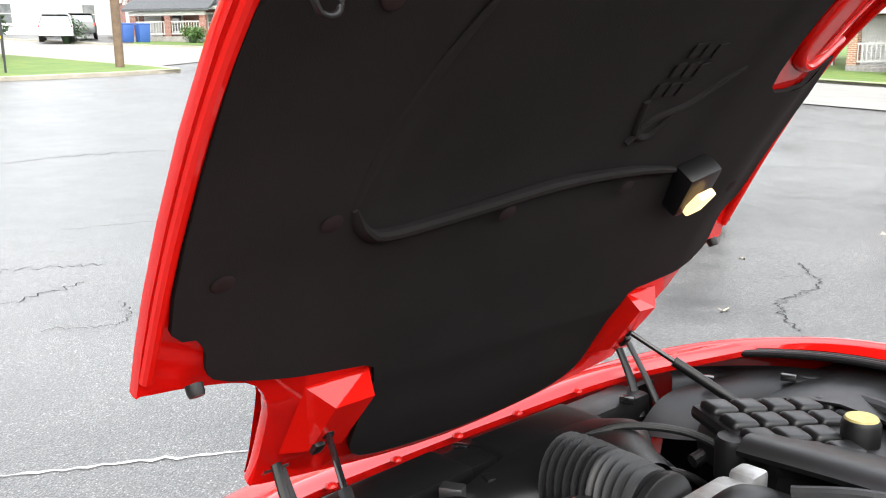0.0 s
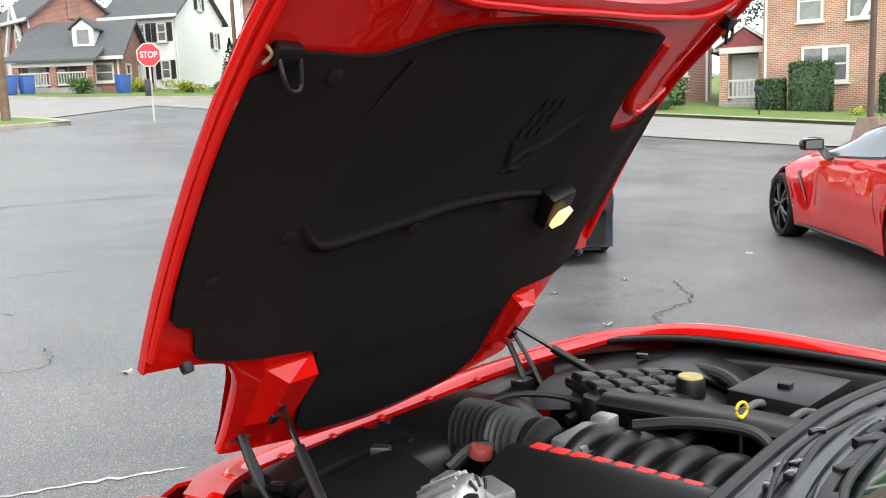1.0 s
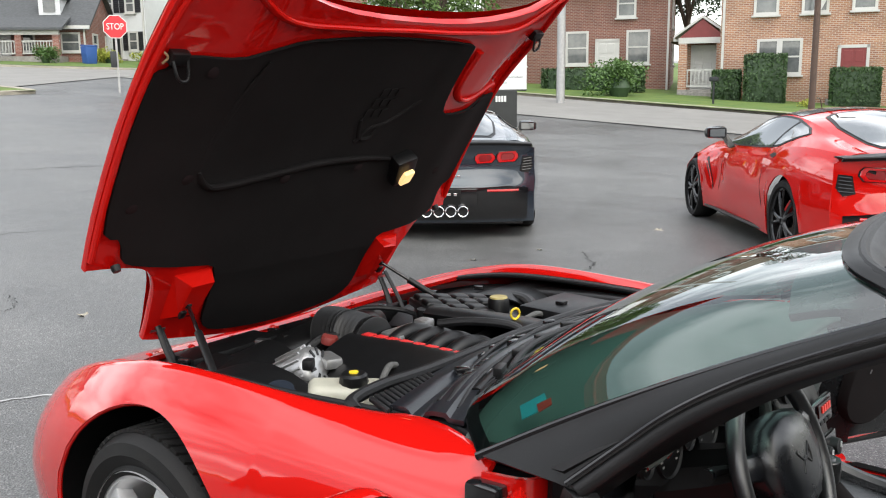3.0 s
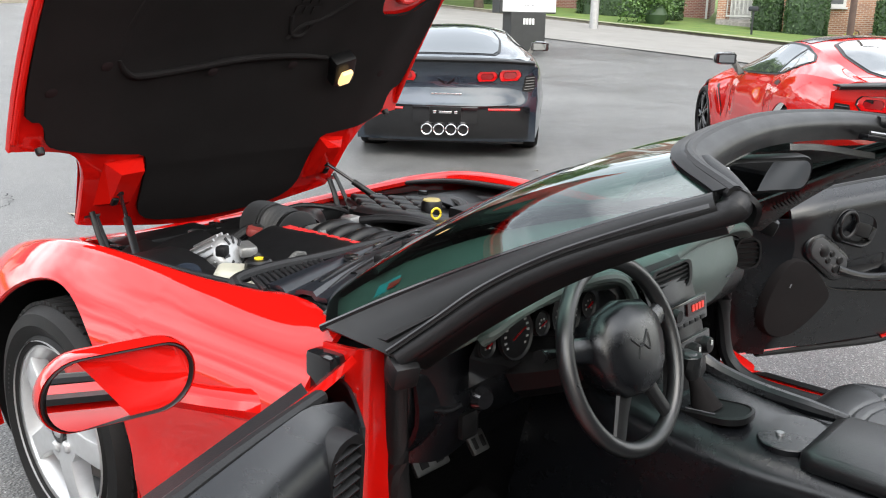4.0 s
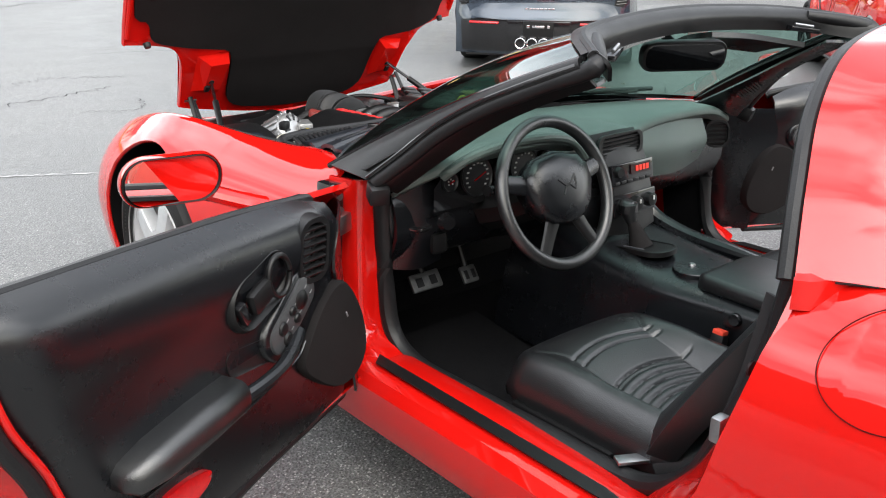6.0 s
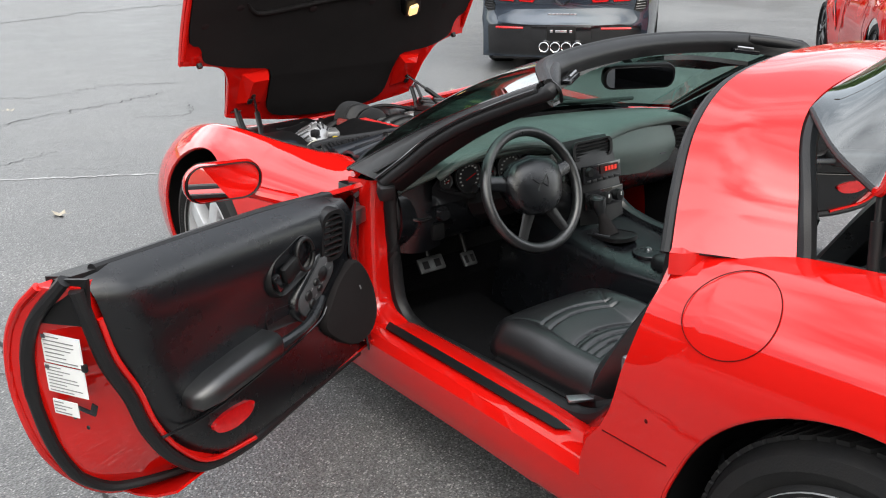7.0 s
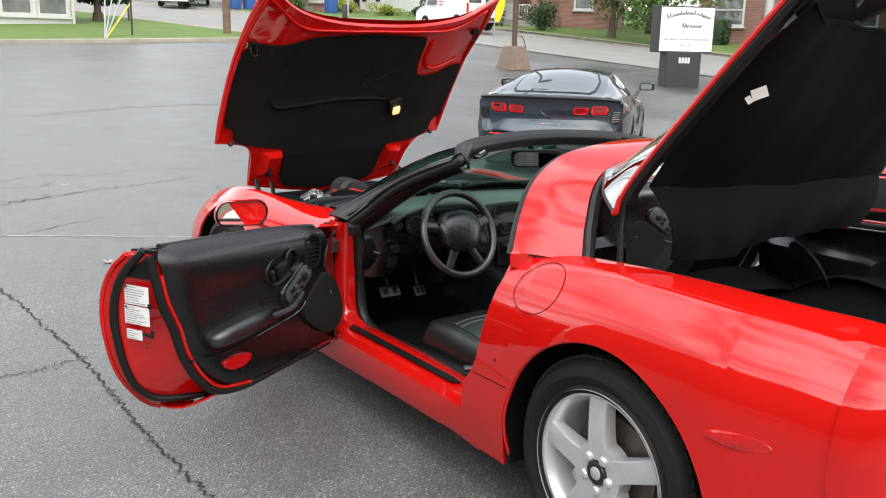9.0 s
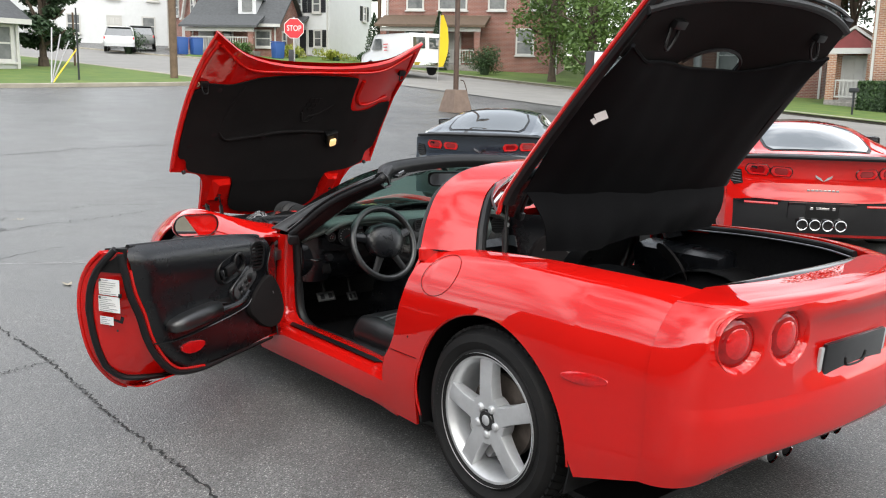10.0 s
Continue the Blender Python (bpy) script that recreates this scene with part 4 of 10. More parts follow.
def hood_outline(grow=0.0):
    g = grow
    half = [(0.0, -0.073 - g), (-0.2, -0.055 - g), (-0.38, -0.018 - g), (-0.48, 0.004 - g), (-0.528 - g, 0.018 - g), (-0.533 - g, 0.03), (-0.546 - g, 0.14), (-0.556 - g, 0.22), (-0.582 - g, 0.282 - g), (-0.618, 0.312 - g), (-0.68, 0.322 - g), (-0.742, 0.326 - g), (-0.788 - g, 0.329 - g), (-0.794 - g, 0.342),
            (-0.802 - g, 0.5), (-0.804 - g, 0.75), (-0.792 - g, 1.0), (-0.772 - g, 1.2), (-0.748 - g, 1.345 + g), (-0.738, 1.358 + g), (-0.60, 1.268 + g), (-0.45, 1.205 + g), (-0.25, 1.165 + g), (0, 1.155 + g)]
    return half + [(-x, s) for x, s in half[-2:0:-1]]


hood_pts = [(p.x, p.y) for p in smooth_line([(x, s, 0) for x, s in hood_outline()], 2, True)]


rims = [[on_hood(x, s, 0.0) for x, s in hood_pts], [on_hood(x * 1.004, s, 0.006) for x, s in hood_pts], [on_hood(x * 1.005, s, 0.016) for x, s in hood_pts], [on_hood(x * 0.997, s, 0.024) for x, s in hood_pts]]
hood_shell = Shape().ring(rims, True, False).fill(hood_pts, lambda x, s: on_hood(x, s, 0.0)).fill(hood_pts, lambda x, s: on_hood(x * 0.997, s, 0.024 + 0.06 * max(0, 1 - (x / 0.8) ** 2) * ease(-0.08, 0.4, s) * ease(1.40, 1.0, s)))
hood = part("hood", hood_shell, RED, car, "red hood standing open", angle=40)

# underside of the hood: liner, lamp, brackets, latches
liner_half = [(-0.0, -0.032), (-0.18, -0.018), (-0.29, 0.01), (-0.335, 0.06), (-0.345, 0.12), (-0.35, 0.21), (-0.368, 0.288), (-0.43, 0.304), (-0.54, 0.318), (-0.66, 0.338), (-0.697, 0.36), (-0.706, 0.40), (-0.728, 0.432), (-0.768, 0.45), (-0.778, 0.6), (-0.779, 0.8), (-0.772, 0.925)]
liner_top = [(-0.738, 0.95), (-0.70, 0.992), (-0.62, 1.0), (-0.54, 1.012), (-0.40, 1.066), (-0.28, 1.085), (-0.1, 1.10), (0.1, 1.10), (0.31, 1.092), (0.345, 1.07), (0.36, 0.98), (0.385, 0.85), (0.43, 0.80), (0.55, 0.81), (0.765, 0.83)]
liner_pts = liner_half + liner_top + [(-x, s) for x, s in liner_half[-2:0:-1] if s < 0.8]
liner_pts = [(p.x, p.y) for p in smooth_line([(x, s, 0) for x, s in liner_pts], 2, True)]
sh = Shape().ring([[on_hood(x, s, -0.002) for x, s in liner_pts], [on_hood(x, s, -0.012) for x, s in liner_pts]], True, False)
pocket = lambda x, s: 0.010 * (1 / (1 + math.exp(-(s - 0.60) / 0.012))) * (1 / (1 + math.exp(-(x + 0.50) / 0.012))) * (1 / (1 + math.exp((x - 0.26) / 0.012)))
sh.fill(liner_pts, lambda x, s: on_hood(x, s, -0.012 + pocket(x, s)), 0.03)
part("hood_liner", sh, FELT, hood, "black felt insulation with pressed ridges", angle=40)
ridge = Shape()
ridge.tube([on_hood(x, s, -0.012) for x, s in ((-0.54, 0.64), (-0.51, 0.60), (-0.46, 0.585), (-0.3, 0.605), (-0.1, 0.635), (0.1, 0.64), (0.24, 0.63))], [0.006, 0.014, 0.018, 0.018, 0.018, 0.016, 0.012], n=10, flat=0.6)
part("hood_liner", ridge, FELT, hood, "pressed ridge of the felt liner")
ridge = Shape().tube([on_hood(x, s, -0.006) for x, s in ((-0.46, 1.0), (-0.50, 0.87), (-0.53, 0.74), (-0.54, 0.64))], [0.006, 0.014, 0.015, 0.012], n=10, flat=0.5)
part("hood_liner", ridge, FELT, hood, "pressed ridge of the felt liner")
plug_mat = material("faded_plug", (0.022, 0.015, 0.016), 0.9, spec=0.1, noise_scale=40, noise_mix=0.3)
for x, s in ((-0.71, 0.53), (-0.62, 0.96), (-0.57, 0.62), (-0.22, 0.60), (0.09, 0.615), (0.55, 0.55)):
    pl = Shape().lathe([(0.0, 0.0015), (0.013, 0.0015), (0.017, 0.0)], n=18)
    pl.moved(Matrix.LocRotScale(on_hood(x, s, -0.0135 if abs(x) > 0.5 else -0.025), H_N.to_track_quat("-Z", "Y"), None))
    part("liner_plug", pl, plug_mat, hood)
emblem = Shape()
for a in range(9):
    p = (0.02 + 0.035 * (a % 3) + 0.012 * (a // 3), 0.80 + 0.04 * (a // 3))
    emblem.add([on_hood(p[0] + dx, p[1] + ds, n) for n in (-0.004, -0.0065) for dx, ds in ((0, 0), (0.024, 0.004), (0.024, 0.03), (0, 0.026))], [(4, 5, 6, 7), (0, 1, 5, 4), (1, 2, 6, 5), (2, 3, 7, 6), (3, 0, 4, 7)])
emblem.tube([on_hood(x, s, -0.001) for x, s in ((0.04, 0.70), (0.08, 0.75), (0.16, 0.78), (0.26, 0.86))], 0.008)
emblem.tube([on_hood(x, s, -0.001) for x, s in ((0.02, 0.79), (0.05, 0.72), (0.10, 0.715), (0.13, 0.77))], 0.008)
part("pressed_emblem", emblem, FELT, hood, "pressed crossed-flag shape in the felt")
lamp_m = Matrix.LocRotScale(on_hood(0.312, 0.600, -0.036), (-H_N).to_track_quat("Z", "Y"), None)
part("hood_lamp", Shape().box((0.085, 0.11, 0.05), (0, 0, -0.005), (0, 0, 20), bevel=0.012).moved(lamp_m), TRIM, hood, "black under-hood lamp housing")
part("lamp_lens", Shape().box((0.042, 0.066, 0.018), (0, -0.012, 0.03), (12, 0, 20), bevel=0.006).moved(lamp_m), BULB, hood, "lit warm yellow lamp lens")
bead = Shape()
bead.tube([on_hood(x, s, -0.004) for x, s in ((-0.70, 1.28), (-0.5, 1.14), (-0.25, 1.12), (0, 1.125), (0.25, 1.13), (0.5, 1.16), (0.70, 1.28))], 0.012, flat=0.7)
bead.tube([on_hood(x, s, -0.004) for x, s in ((0.40, 1.06), (0.42, 0.9), (0.5, 0.855), (0.7, 0.88))], 0.014, flat=0.7)
bead.tube([on_hood(x, s, -0.002) for x, s in ((-0.785, 0.36), (-0.79, 0.6), (-0.785, 0.85), (-0.76, 1.1), (-0.72, 1.3))], 0.010)
bead.tube([on_hood(x, s, -0.002) for x, s in ((0.785, 0.36), (0.79, 0.6), (0.785, 0.85), (0.76, 1.1), (0.72, 1.3))], 0.010)
part("hood_frame_bead", bead, RED_DULL, hood)
for sx in (-1, 1):
    b = Shape()
    b.ring([[on_hood(sx * x, s, n) for x, s, n in ((0.37, 0.28, 0.0), (0.50, 0.27, 0.0), (0.50, 0.10, 0.0), (0.38, 0.08, 0.0))], [on_hood(sx * x, s, n) for x, s, n in ((0.385, 0.27, -0.05), (0.46, 0.26, -0.045), (0.46, 0.13, -0.03), (0.395, 0.13, -0.035))]])
    part("hinge_bracket", b, RED_DULL, hood, angle=15)
    b = Shape().lathe([(0.0, 0.018), (0.011, 0.018), (0.013, 0.012), (0.013, 0.0)], n=16).moved(Matrix.LocRotScale(on_hood(sx * 0.715, 0.345, -0.012), (-H_N + H_S * -0.4).to_track_quat("Z", "Y"), None))
    part("rubber_bumper", b, RUBBER, hood)
    lx, ls = (0.725, 0.99) if sx < 0 else (0.70, 1.12)
    c = Shape().box((0.05, 0.035, 0.025), bevel=0.006).moved(Matrix.LocRotScale(on_hood(sx * lx, ls, -0.012), H_N.to_track_quat("Z", "Y"), None))
    la = part("hood_latch", c, TRIM, hood, "black latch loop")
    w = Shape().tube([on_hood(sx * (lx + x), ls + s, n) for x, s, n in ((0.02, 0, -0.02), (0.015, -0.025, -0.045), (0, -0.04, -0.05), (-0.02, -0.035, -0.045), (-0.02, 0, -0.02))], 0.004)
    part("latch_wire", w, TRIM, la)
    ca = Shape().tube([on_hood(sx * (lx + x), ls + s, n) for x, s, n in ((0.04, 0.01, -0.006), (0.03, 0.0, -0.016), (0.035, -0.02, -0.012))], 0.003)
    part("latch_cable", ca, material("tan_cable", (0.35, 0.25, 0.13), 0.6), la)
    # gas strut and hinge arm
    top = on_hood(sx * 0.437, 0.172, -0.026)
    low = Vector((sx * 0.53, 0.20, 0.64))
    st = part("gas_strut", Shape().cyl(low, low.lerp(top, 0.62), 0.012), TRIM, car, "black gas strut")
    part("strut_rod", Shape().cyl(low.lerp(top, 0.6), top, 0.006), TRIM_GLOSS, st)
    part("strut_ball", Shape().lathe([(0, 0.016), (0.012, 0.012), (0.016, 0), (0.012, -0.012), (0, -0.016)], tuple(top), n=14), TRIM, st)
    hb = Shape().box((0.022, 0.04, 0.03), tuple(on_hood(sx * 0.45, 0.14, -0.02)), (40, 0, 0), bevel=0.006)
    part("strut_mount", hb, TRIM, st)
    arm = Shape().tube([(sx * 0.485, 0.545, 0.735), (sx * 0.48, 0.50, 0.66), (sx * 0.46, 0.45, 0.58)], 0.012, flat=0.5)
    arm.tube([(sx * 0.50, 0.53, 0.75), (sx * 0.505, 0.47, 0.66), (sx * 0.49, 0.40, 0.57)], 0.010, flat=0.5)
    part("hinge_arm", arm, TRIM, car, "black steel hinge arm")
    part("hinge_bolt", Shape().cyl((sx * 0.47, 0.545, 0.735), (sx * 0.52, 0.545, 0.735), 0.012), STEEL, car)

# ---------------------------------------------------------------- engine bay
bay = Shape()
bay.box((1.36, 1.35, 0.02), (0, -0.02, 0.36))
for sx in (-1, 1):
    bay.grid([[(sx * 0.72, 0.55, 0.62), (sx * 0.66, 0.5, 0.58), (sx * 0.60, 0.5, 0.36)], [(sx * 0.735, 0.2, 0.70), (sx * 0.66, 0.2, 0.66), (sx * 0.60, 0.2, 0.36)], [(sx * 0.72, -0.2, 0.735), (sx * 0.64, -0.2, 0.70), (sx * 0.56, -0.2, 0.36)], [(sx * 0.70, -0.5, 0.75), (sx * 0.62, -0.5, 0.72), (sx * 0.55, -0.5, 0.36)], [(sx * 0.74, -0.82, 0.765), (sx * 0.62, -0.75, 0.74), (sx * 0.55, -0.7, 0.36)]])
bay.box((1.3, 0.02, 0.42), (0, -0.70, 0.55))
bay.box((1.3, 0.02, 0.30), (0, 0.56, 0.45))
part("engine_bay_tray", bay, TRIM, car, "black plastic engine bay walls")
bar = Shape()
bar.grid([[(-0.72, 0.30, 0.715), (-0.72, 0.36, 0.712), (-0.70, 0.44, 0.69)], [(-0.5, 0.53, 0.64), (-0.5, 0.59, 0.64), (-0.5, 0.66, 0.62)], [(-0.2, 0.61, 0.605), (-0.2, 0.67, 0.605), (-0.2, 0.75, 0.58)], [(0.2, 0.61, 0.605), (0.2, 0.67, 0.605), (0.2, 0.75, 0.58)], [(0.5, 0.53, 0.64), (0.5, 0.59, 0.64), (0.5, 0.66, 0.62)], [(0.72, 0.30, 0.715), (0.72, 0.36, 0.712), (0.70, 0.44, 0.69)]], thick=0.015)
fb = part("front_crossbar", bar, RED, car)
for i in range(7):
    x = -0.54 + i * 0.18
    part("trim_screw", Shape().lathe([(0, 0.008), (0.007, 0.007), (0.012, 0.002), (0.013, 0.0)], (x, 0.605 - abs(x) ** 2 * 0.28, 0.622 + abs(x) ** 2 * 0.14), n=12), RED_DULL, fb)
part("radiator_shroud", Shape().box((1.0, 0.10, 0.10), (0.0, 0.50, 0.585), (0, 0, 0), bevel=0.02).box((0.34, 0.12, 0.04), (-0.3, 0.47, 0.635), (0, 0, 3), bevel=0.012).box((0.3, 0.12, 0.03), (0.12, 0.48, 0.63), bevel=0.01), TRIM, car)

# intake: air box lid, duct, ribbed bellows, throttle body
duct = Shape().grid([[(-0.26, 0.36, 0.60), (-0.2, 0.36, 0.665), (0.0, 0.37, 0.69), (0.2, 0.37, 0.675), (0.27, 0.37, 0.60)], [(-0.24, 0.28, 0.60), (-0.17, 0.28, 0.68), (0.02, 0.29, 0.71), (0.2, 0.28, 0.695), (0.26, 0.28, 0.60)], [(-0.14, 0.18, 0.58), (-0.11, 0.18, 0.69), (0.0, 0.19, 0.735), (0.11, 0.18, 0.70), (0.14, 0.18, 0.58)], [(-0.10, 0.11, 0.58), (-0.08, 0.11, 0.68), (0.0, 0.11, 0.72), (0.08, 0.11, 0.68), (0.10, 0.11, 0.58)]], nu=8, nv=8)
du = part("air_intake_duct", duct, TRIM, car, "black plastic air intake duct")
for i in range(8):
    part("duct_mark", Shape().box((0.012, 0.003, 0.004), (0.05 + i * 0.017, 0.245, 0.704 - i * 0.0015), (40, 0, 0)), RUBBER, du)
loops = []
for i in range(33):
    t = i / 32
    r = 0.075 + 0.010 * math.cos(t * 11 * 2 * math.pi)
    c = Vector((-0.09 - 0.02 * t, 0.21 - 0.20 * t, 0.685 + 0.01 * math.sin(t * 3)))
    loops.append([c + Vector((r * math.cos(2 * math.pi * j / 28), 0.02 * math.sin(2 * math.pi * j / 28), r * math.sin(2 * math.pi * j / 28))) for j in range(28)])
part("intake_bellows", Shape().ring(loops), RUBBER, car, "black ribbed rubber intake bellows", angle=60)
part("hose_clamp", Shape().lathe([(0.083, -0.008), (0.087, -0.006), (0.087, 0.006), (0.083, 0.008)], (-0.11, 0.01, 0.687), (90, 0, 0), n=28), TRIM, car)
part("throttle_body", Shape().box((0.15, 0.09, 0.13), (-0.02, -0.045, 0.665), bevel=0.02).box((0.05, 0.05, 0.06), (0.07, -0.04, 0.71), bevel=0.01).cyl((-0.11, -0.04, 0.68), (-0.08, -0.04, 0.68), 0.03), CAST, car, "cast aluminium throttle body")
# engine covers and intake runners
for sx in (-1, 1):
    cv = Shape().grid([[(sx * 0.135, 0.02, 0.725), (sx * 0.20, 0.03, 0.735), (sx * 0.34, 0.02, 0.685), (sx * 0.40, 0.02, 0.60)], [(sx * 0.135, -0.2, 0.735), (sx * 0.20, -0.2, 0.745), (sx * 0.35, -0.2, 0.70), (sx * 0.42, -0.2, 0.60)], [(sx * 0.135, -0.45, 0.735), (sx * 0.20, -0.45, 0.745), (sx * 0.35, -0.45, 0.70), (sx * 0.42, -0.45, 0.60)], [(sx * 0.135, -0.62, 0.72), (sx * 0.20, -0.63, 0.73), (sx * 0.34, -0.62, 0.69), (sx * 0.40, -0.62, 0.60)]], thick=0.01)
    co = part("engine_cover", cv, TRIM, car, "black engine cover with red raised mark")
    for i in range(8):
        y = -0.035 - i * 0.047
        part("cover_mark", Shape().box((0.030, 0.036, 0.004), (sx * 0.168, y, 0.7455 - abs(y + 0.3) * 0.02), (0, 0, 0), bevel=0.0015).box((0.012, 0.020, 0.006), (sx * 0.172, y, 0.7456 - abs(y + 0.3) * 0.02)), RED_INK, co)
    for k in range(2):
        y = -0.26 - k * 0.105
        part("plug_wire", Shape().tube([(sx * 0.30, y, 0.725), (sx * 0.35, y - 0.02, 0.735), (sx * 0.41, y - 0.05, 0.70), (sx * 0.44, y - 0.09, 0.62)], 0.009), material("grey_braided_wire", (0.10, 0.10, 0.095), 0.6, noise_scale=200, noise_mix=0.5), co, "grey braided wire")
man = part("intake_manifold", Shape().box((0.22, 0.62, 0.10), (0, -0.32, 0.66), bevel=0.03), TRIM, car, "black plastic manifold with curved runners", angle=50)
for i in range(8):
    y = -0.06 - i * 0.072
    part("manifold_runner", Shape().tube([(-0.125, y, 0.65), (-0.09, y, 0.70), (-0.02, y - 0.01, 0.722), (0.06, y - 0.02, 0.695), (0.12, y - 0.03, 0.64)], 0.027, n=12), TRIM, man, angle=60)
part("vacuum_hose", Shape().tube([(0.02, -0.14, 0.75), (0.06, -0.24, 0.765), (0.1, -0.36, 0.76), (0.1, -0.42, 0.72)], 0.013), RUBBER, car)
# alternator
al_m = pose(-0.40, 0.0, 0.672, 62, 0, 20) @ Matrix.Scale(0.92, 4)
al = part("alternator", Shape().lathe([(0.0, 0.075), (0.045, 0.075), (0.062, 0.066), (0.07, 0.05), (0.07, -0.05), (0.06, -0.07), (0.0, -0.075)], n=32).moved(al_m), CAST, car, "ribbed cast aluminium alternator", angle=40)
for i in range(18):
    a = 2 * math.pi * i / 18
    part("cooling_rib", Shape().box((0.016, 0.007, 0.10), (0.070 * math.cos(a), 0.070 * math.sin(a), 0.0), (0, 0, math.degrees(a)), bevel=0.002).moved(al_m), CAST, al)
for i in range(10):
    a = 2 * math.pi * i / 10
    part("end_slot", Shape().box((0.026, 0.008, 0.004), (0.045 * math.cos(a), 0.045 * math.sin(a), 0.0755), (0, 0, math.degrees(a))).moved(al_m), RUBBER, al)
part("mount_ear", Shape().box((0.10, 0.05, 0.03), (-0.345, 0.06, 0.70), (0, 10, 20), bevel=0.008), CAST, al)
part("mount_ear", Shape().box((0.05, 0.09, 0.03), (-0.335, -0.04, 0.705), (0, 0, -20), bevel=0.008), CAST, al)
part("terminal_boot", Shape().box((0.035, 0.03, 0.03), (-0.425, -0.06, 0.72), (0, 0, 30), bevel=0.008), RUBBER, al)
part("drive_belt_hose", Shape().tube([(-0.26, 0.14, 0.68), (-0.2, 0.12, 0.71), (-0.15, 0.06, 0.70), (-0.16, 0.0, 0.66)], 0.016), RUBBER, car)
# brake fluid tank
tank = part("brake_fluid_tank", Shape().box((0.20, 0.105, 0.06), (-0.445, -0.225, 0.680), (0, 4, -42), bevel=0.028, segments=4).box((0.09, 0.08, 0.05), (-0.515, -0.165, 0.66), (0, 0, -42), bevel=0.022, segments=3), WHITE_PLASTIC, car, "aged white brake fluid tank")
part("tank_cap", Shape().lathe([(0, 0.03), (0.03, 0.03), (0.036, 0.024), (0.038, 0.004), (0.036, 0.0)], (-0.438, -0.243, 0.706), n=10), TRIM, tank)
part("cap_label", Shape().lathe([(0.0, 0.0335), (0.012, 0.0335), (0.012, 0.03)], (-0.438, -0.243, 0.706), n=20), YELLOW, tank, "yellow warning label")
part("brake_booster", Shape().lathe([(0.0, 0.06), (0.06, 0.055), (0.11, 0.03), (0.12, 0.0), (0.12, -0.06)], (-0.56, -0.15, 0.63), (20, -15, 0), n=30), TRIM, car, "black round cover with cap", angle=50)
part("washer_cap", Shape().lathe([(0, 0.02), (0.034, 0.02), (0.038, 0.01), (0.038, 0)], (-0.575, -0.12, 0.69), (18, -10, 0), n=22), material("blue_grey_cap", (0.012, 0.017, 0.026), 0.4), car, "dark blue round filler cap")
# left side boxes
part("fuse_box", Shape().box((0.24, 0.26, 0.12), (-0.50, 0.20, 0.59), (6, -8, 20), bevel=0.02).box((0.20, 0.2, 0.02), (-0.5, 0.2, 0.655), (6, -8, 20), bevel=0.008), TRIM, car, "black plastic fuse box")
for k, (x, y, z) in enumerate(((-0.24, 0.36, 0.66), (-0.16, 0.33, 0.665), (-0.36, 0.34, 0.64), (-0.40, 0.05, 0.62), (-0.25, -0.02, 0.70))):
    part("connector", Shape().box((0.03, 0.045, 0.03), (x, y, z), (0, 0, 30 + 40 * k), bevel=0.005), TRIM if k % 2 else STEEL, car)
for k in range(6):
    r0 = random.Random(30 + k)
    x, y = r0.uniform(-0.55, 0.5), r0.uniform(0.1, 0.45)
    part("wiring_loom", Shape().tube([(x, y, 0.56), (x + 0.08, y + 0.05, 0.63), (x + 0.18, y - 0.04, 0.62), (x + 0.25, y - 0.1, 0.55)], 0.008), RUBBER, car)
# coolant tank with its quilted lid
LID = pose(0.365, 0.0, 0.70, 4, 6, -24)
ctank = part("coolant_tank", Shape().box((0.34, 0.26, 0.10), (0, 0, -0.045), bevel=0.04).moved(LID), TRIM, car, "black tank under a quilted lid")
part("quilted_lid", Shape().box((0.36, 0.27, 0.03), bevel=0.014).moved(LID), TRIM, ctank, "black lid with square quilting", angle=50)
for i in range(5):
    for j in range(4):
        if i > 2 and j < 2:
            continue
        part("lid_pad", Shape().box((0.062, 0.056, 0.030), (-0.138 + i * 0.069, -0.098 + j * 0.065, 0.014), bevel=0.013, segments=3).moved(LID), TRIM, ctank, angle=60)
part("filler_cap", Shape().lathe([(0, 0.05), (0.032, 0.05), (0.036, 0.042), (0.036, 0.0)], (0.40, -0.085, 0.70), n=22), TRIM, ctank)
part("cap_label", Shape().lathe([(0, 0.054), (0.029, 0.054), (0.031, 0.05)], (0.40, -0.085, 0.70), n=22), material("faded_yellow", (0.42, 0.34, 0.12), 0.5, noise_scale=60, noise_mix=0.3), ctank, "faded yellow cap label")
part("oil_cap", Shape().lathe([(0, 0.03), (0.032, 0.03), (0.036, 0.02), (0.036, -0.05)], (0.20, 0.06, 0.70), n=22), TRIM, car, "black knurled oil cap")
part("tank_hose", Shape().tube([(0.28, -0.15, 0.70), (0.20, -0.19, 0.69), (0.16, -0.16, 0.67), (0.2, -0.08, 0.66)], 0.017), RUBBER, car)
part("coolant_hose", Shape().tube([(0.70, -0.06, 0.66), (0.66, -0.12, 0.66), (0.56, -0.15, 0.65), (0.42, -0.10, 0.64), (0.30, 0.03, 0.63)], 0.016), RUBBER, car)
part("coolant_hose", Shape().tube([(0.22, 0.16, 0.64), (0.30, 0.14, 0.66), (0.38, 0.16, 0.64), (0.44, 0.2, 0.6)], 0.014), RUBBER, car)
bx = part("battery_box", Shape().box((0.25, 0.2, 0.09), (0.48, -0.30, 0.705), (0, 0, -4), bevel=0.012).box((0.28, 0.23, 0.03), (0.48, -0.30, 0.67), (0, 0, -4), bevel=0.01), TRIM, car, "black boxed battery cover")
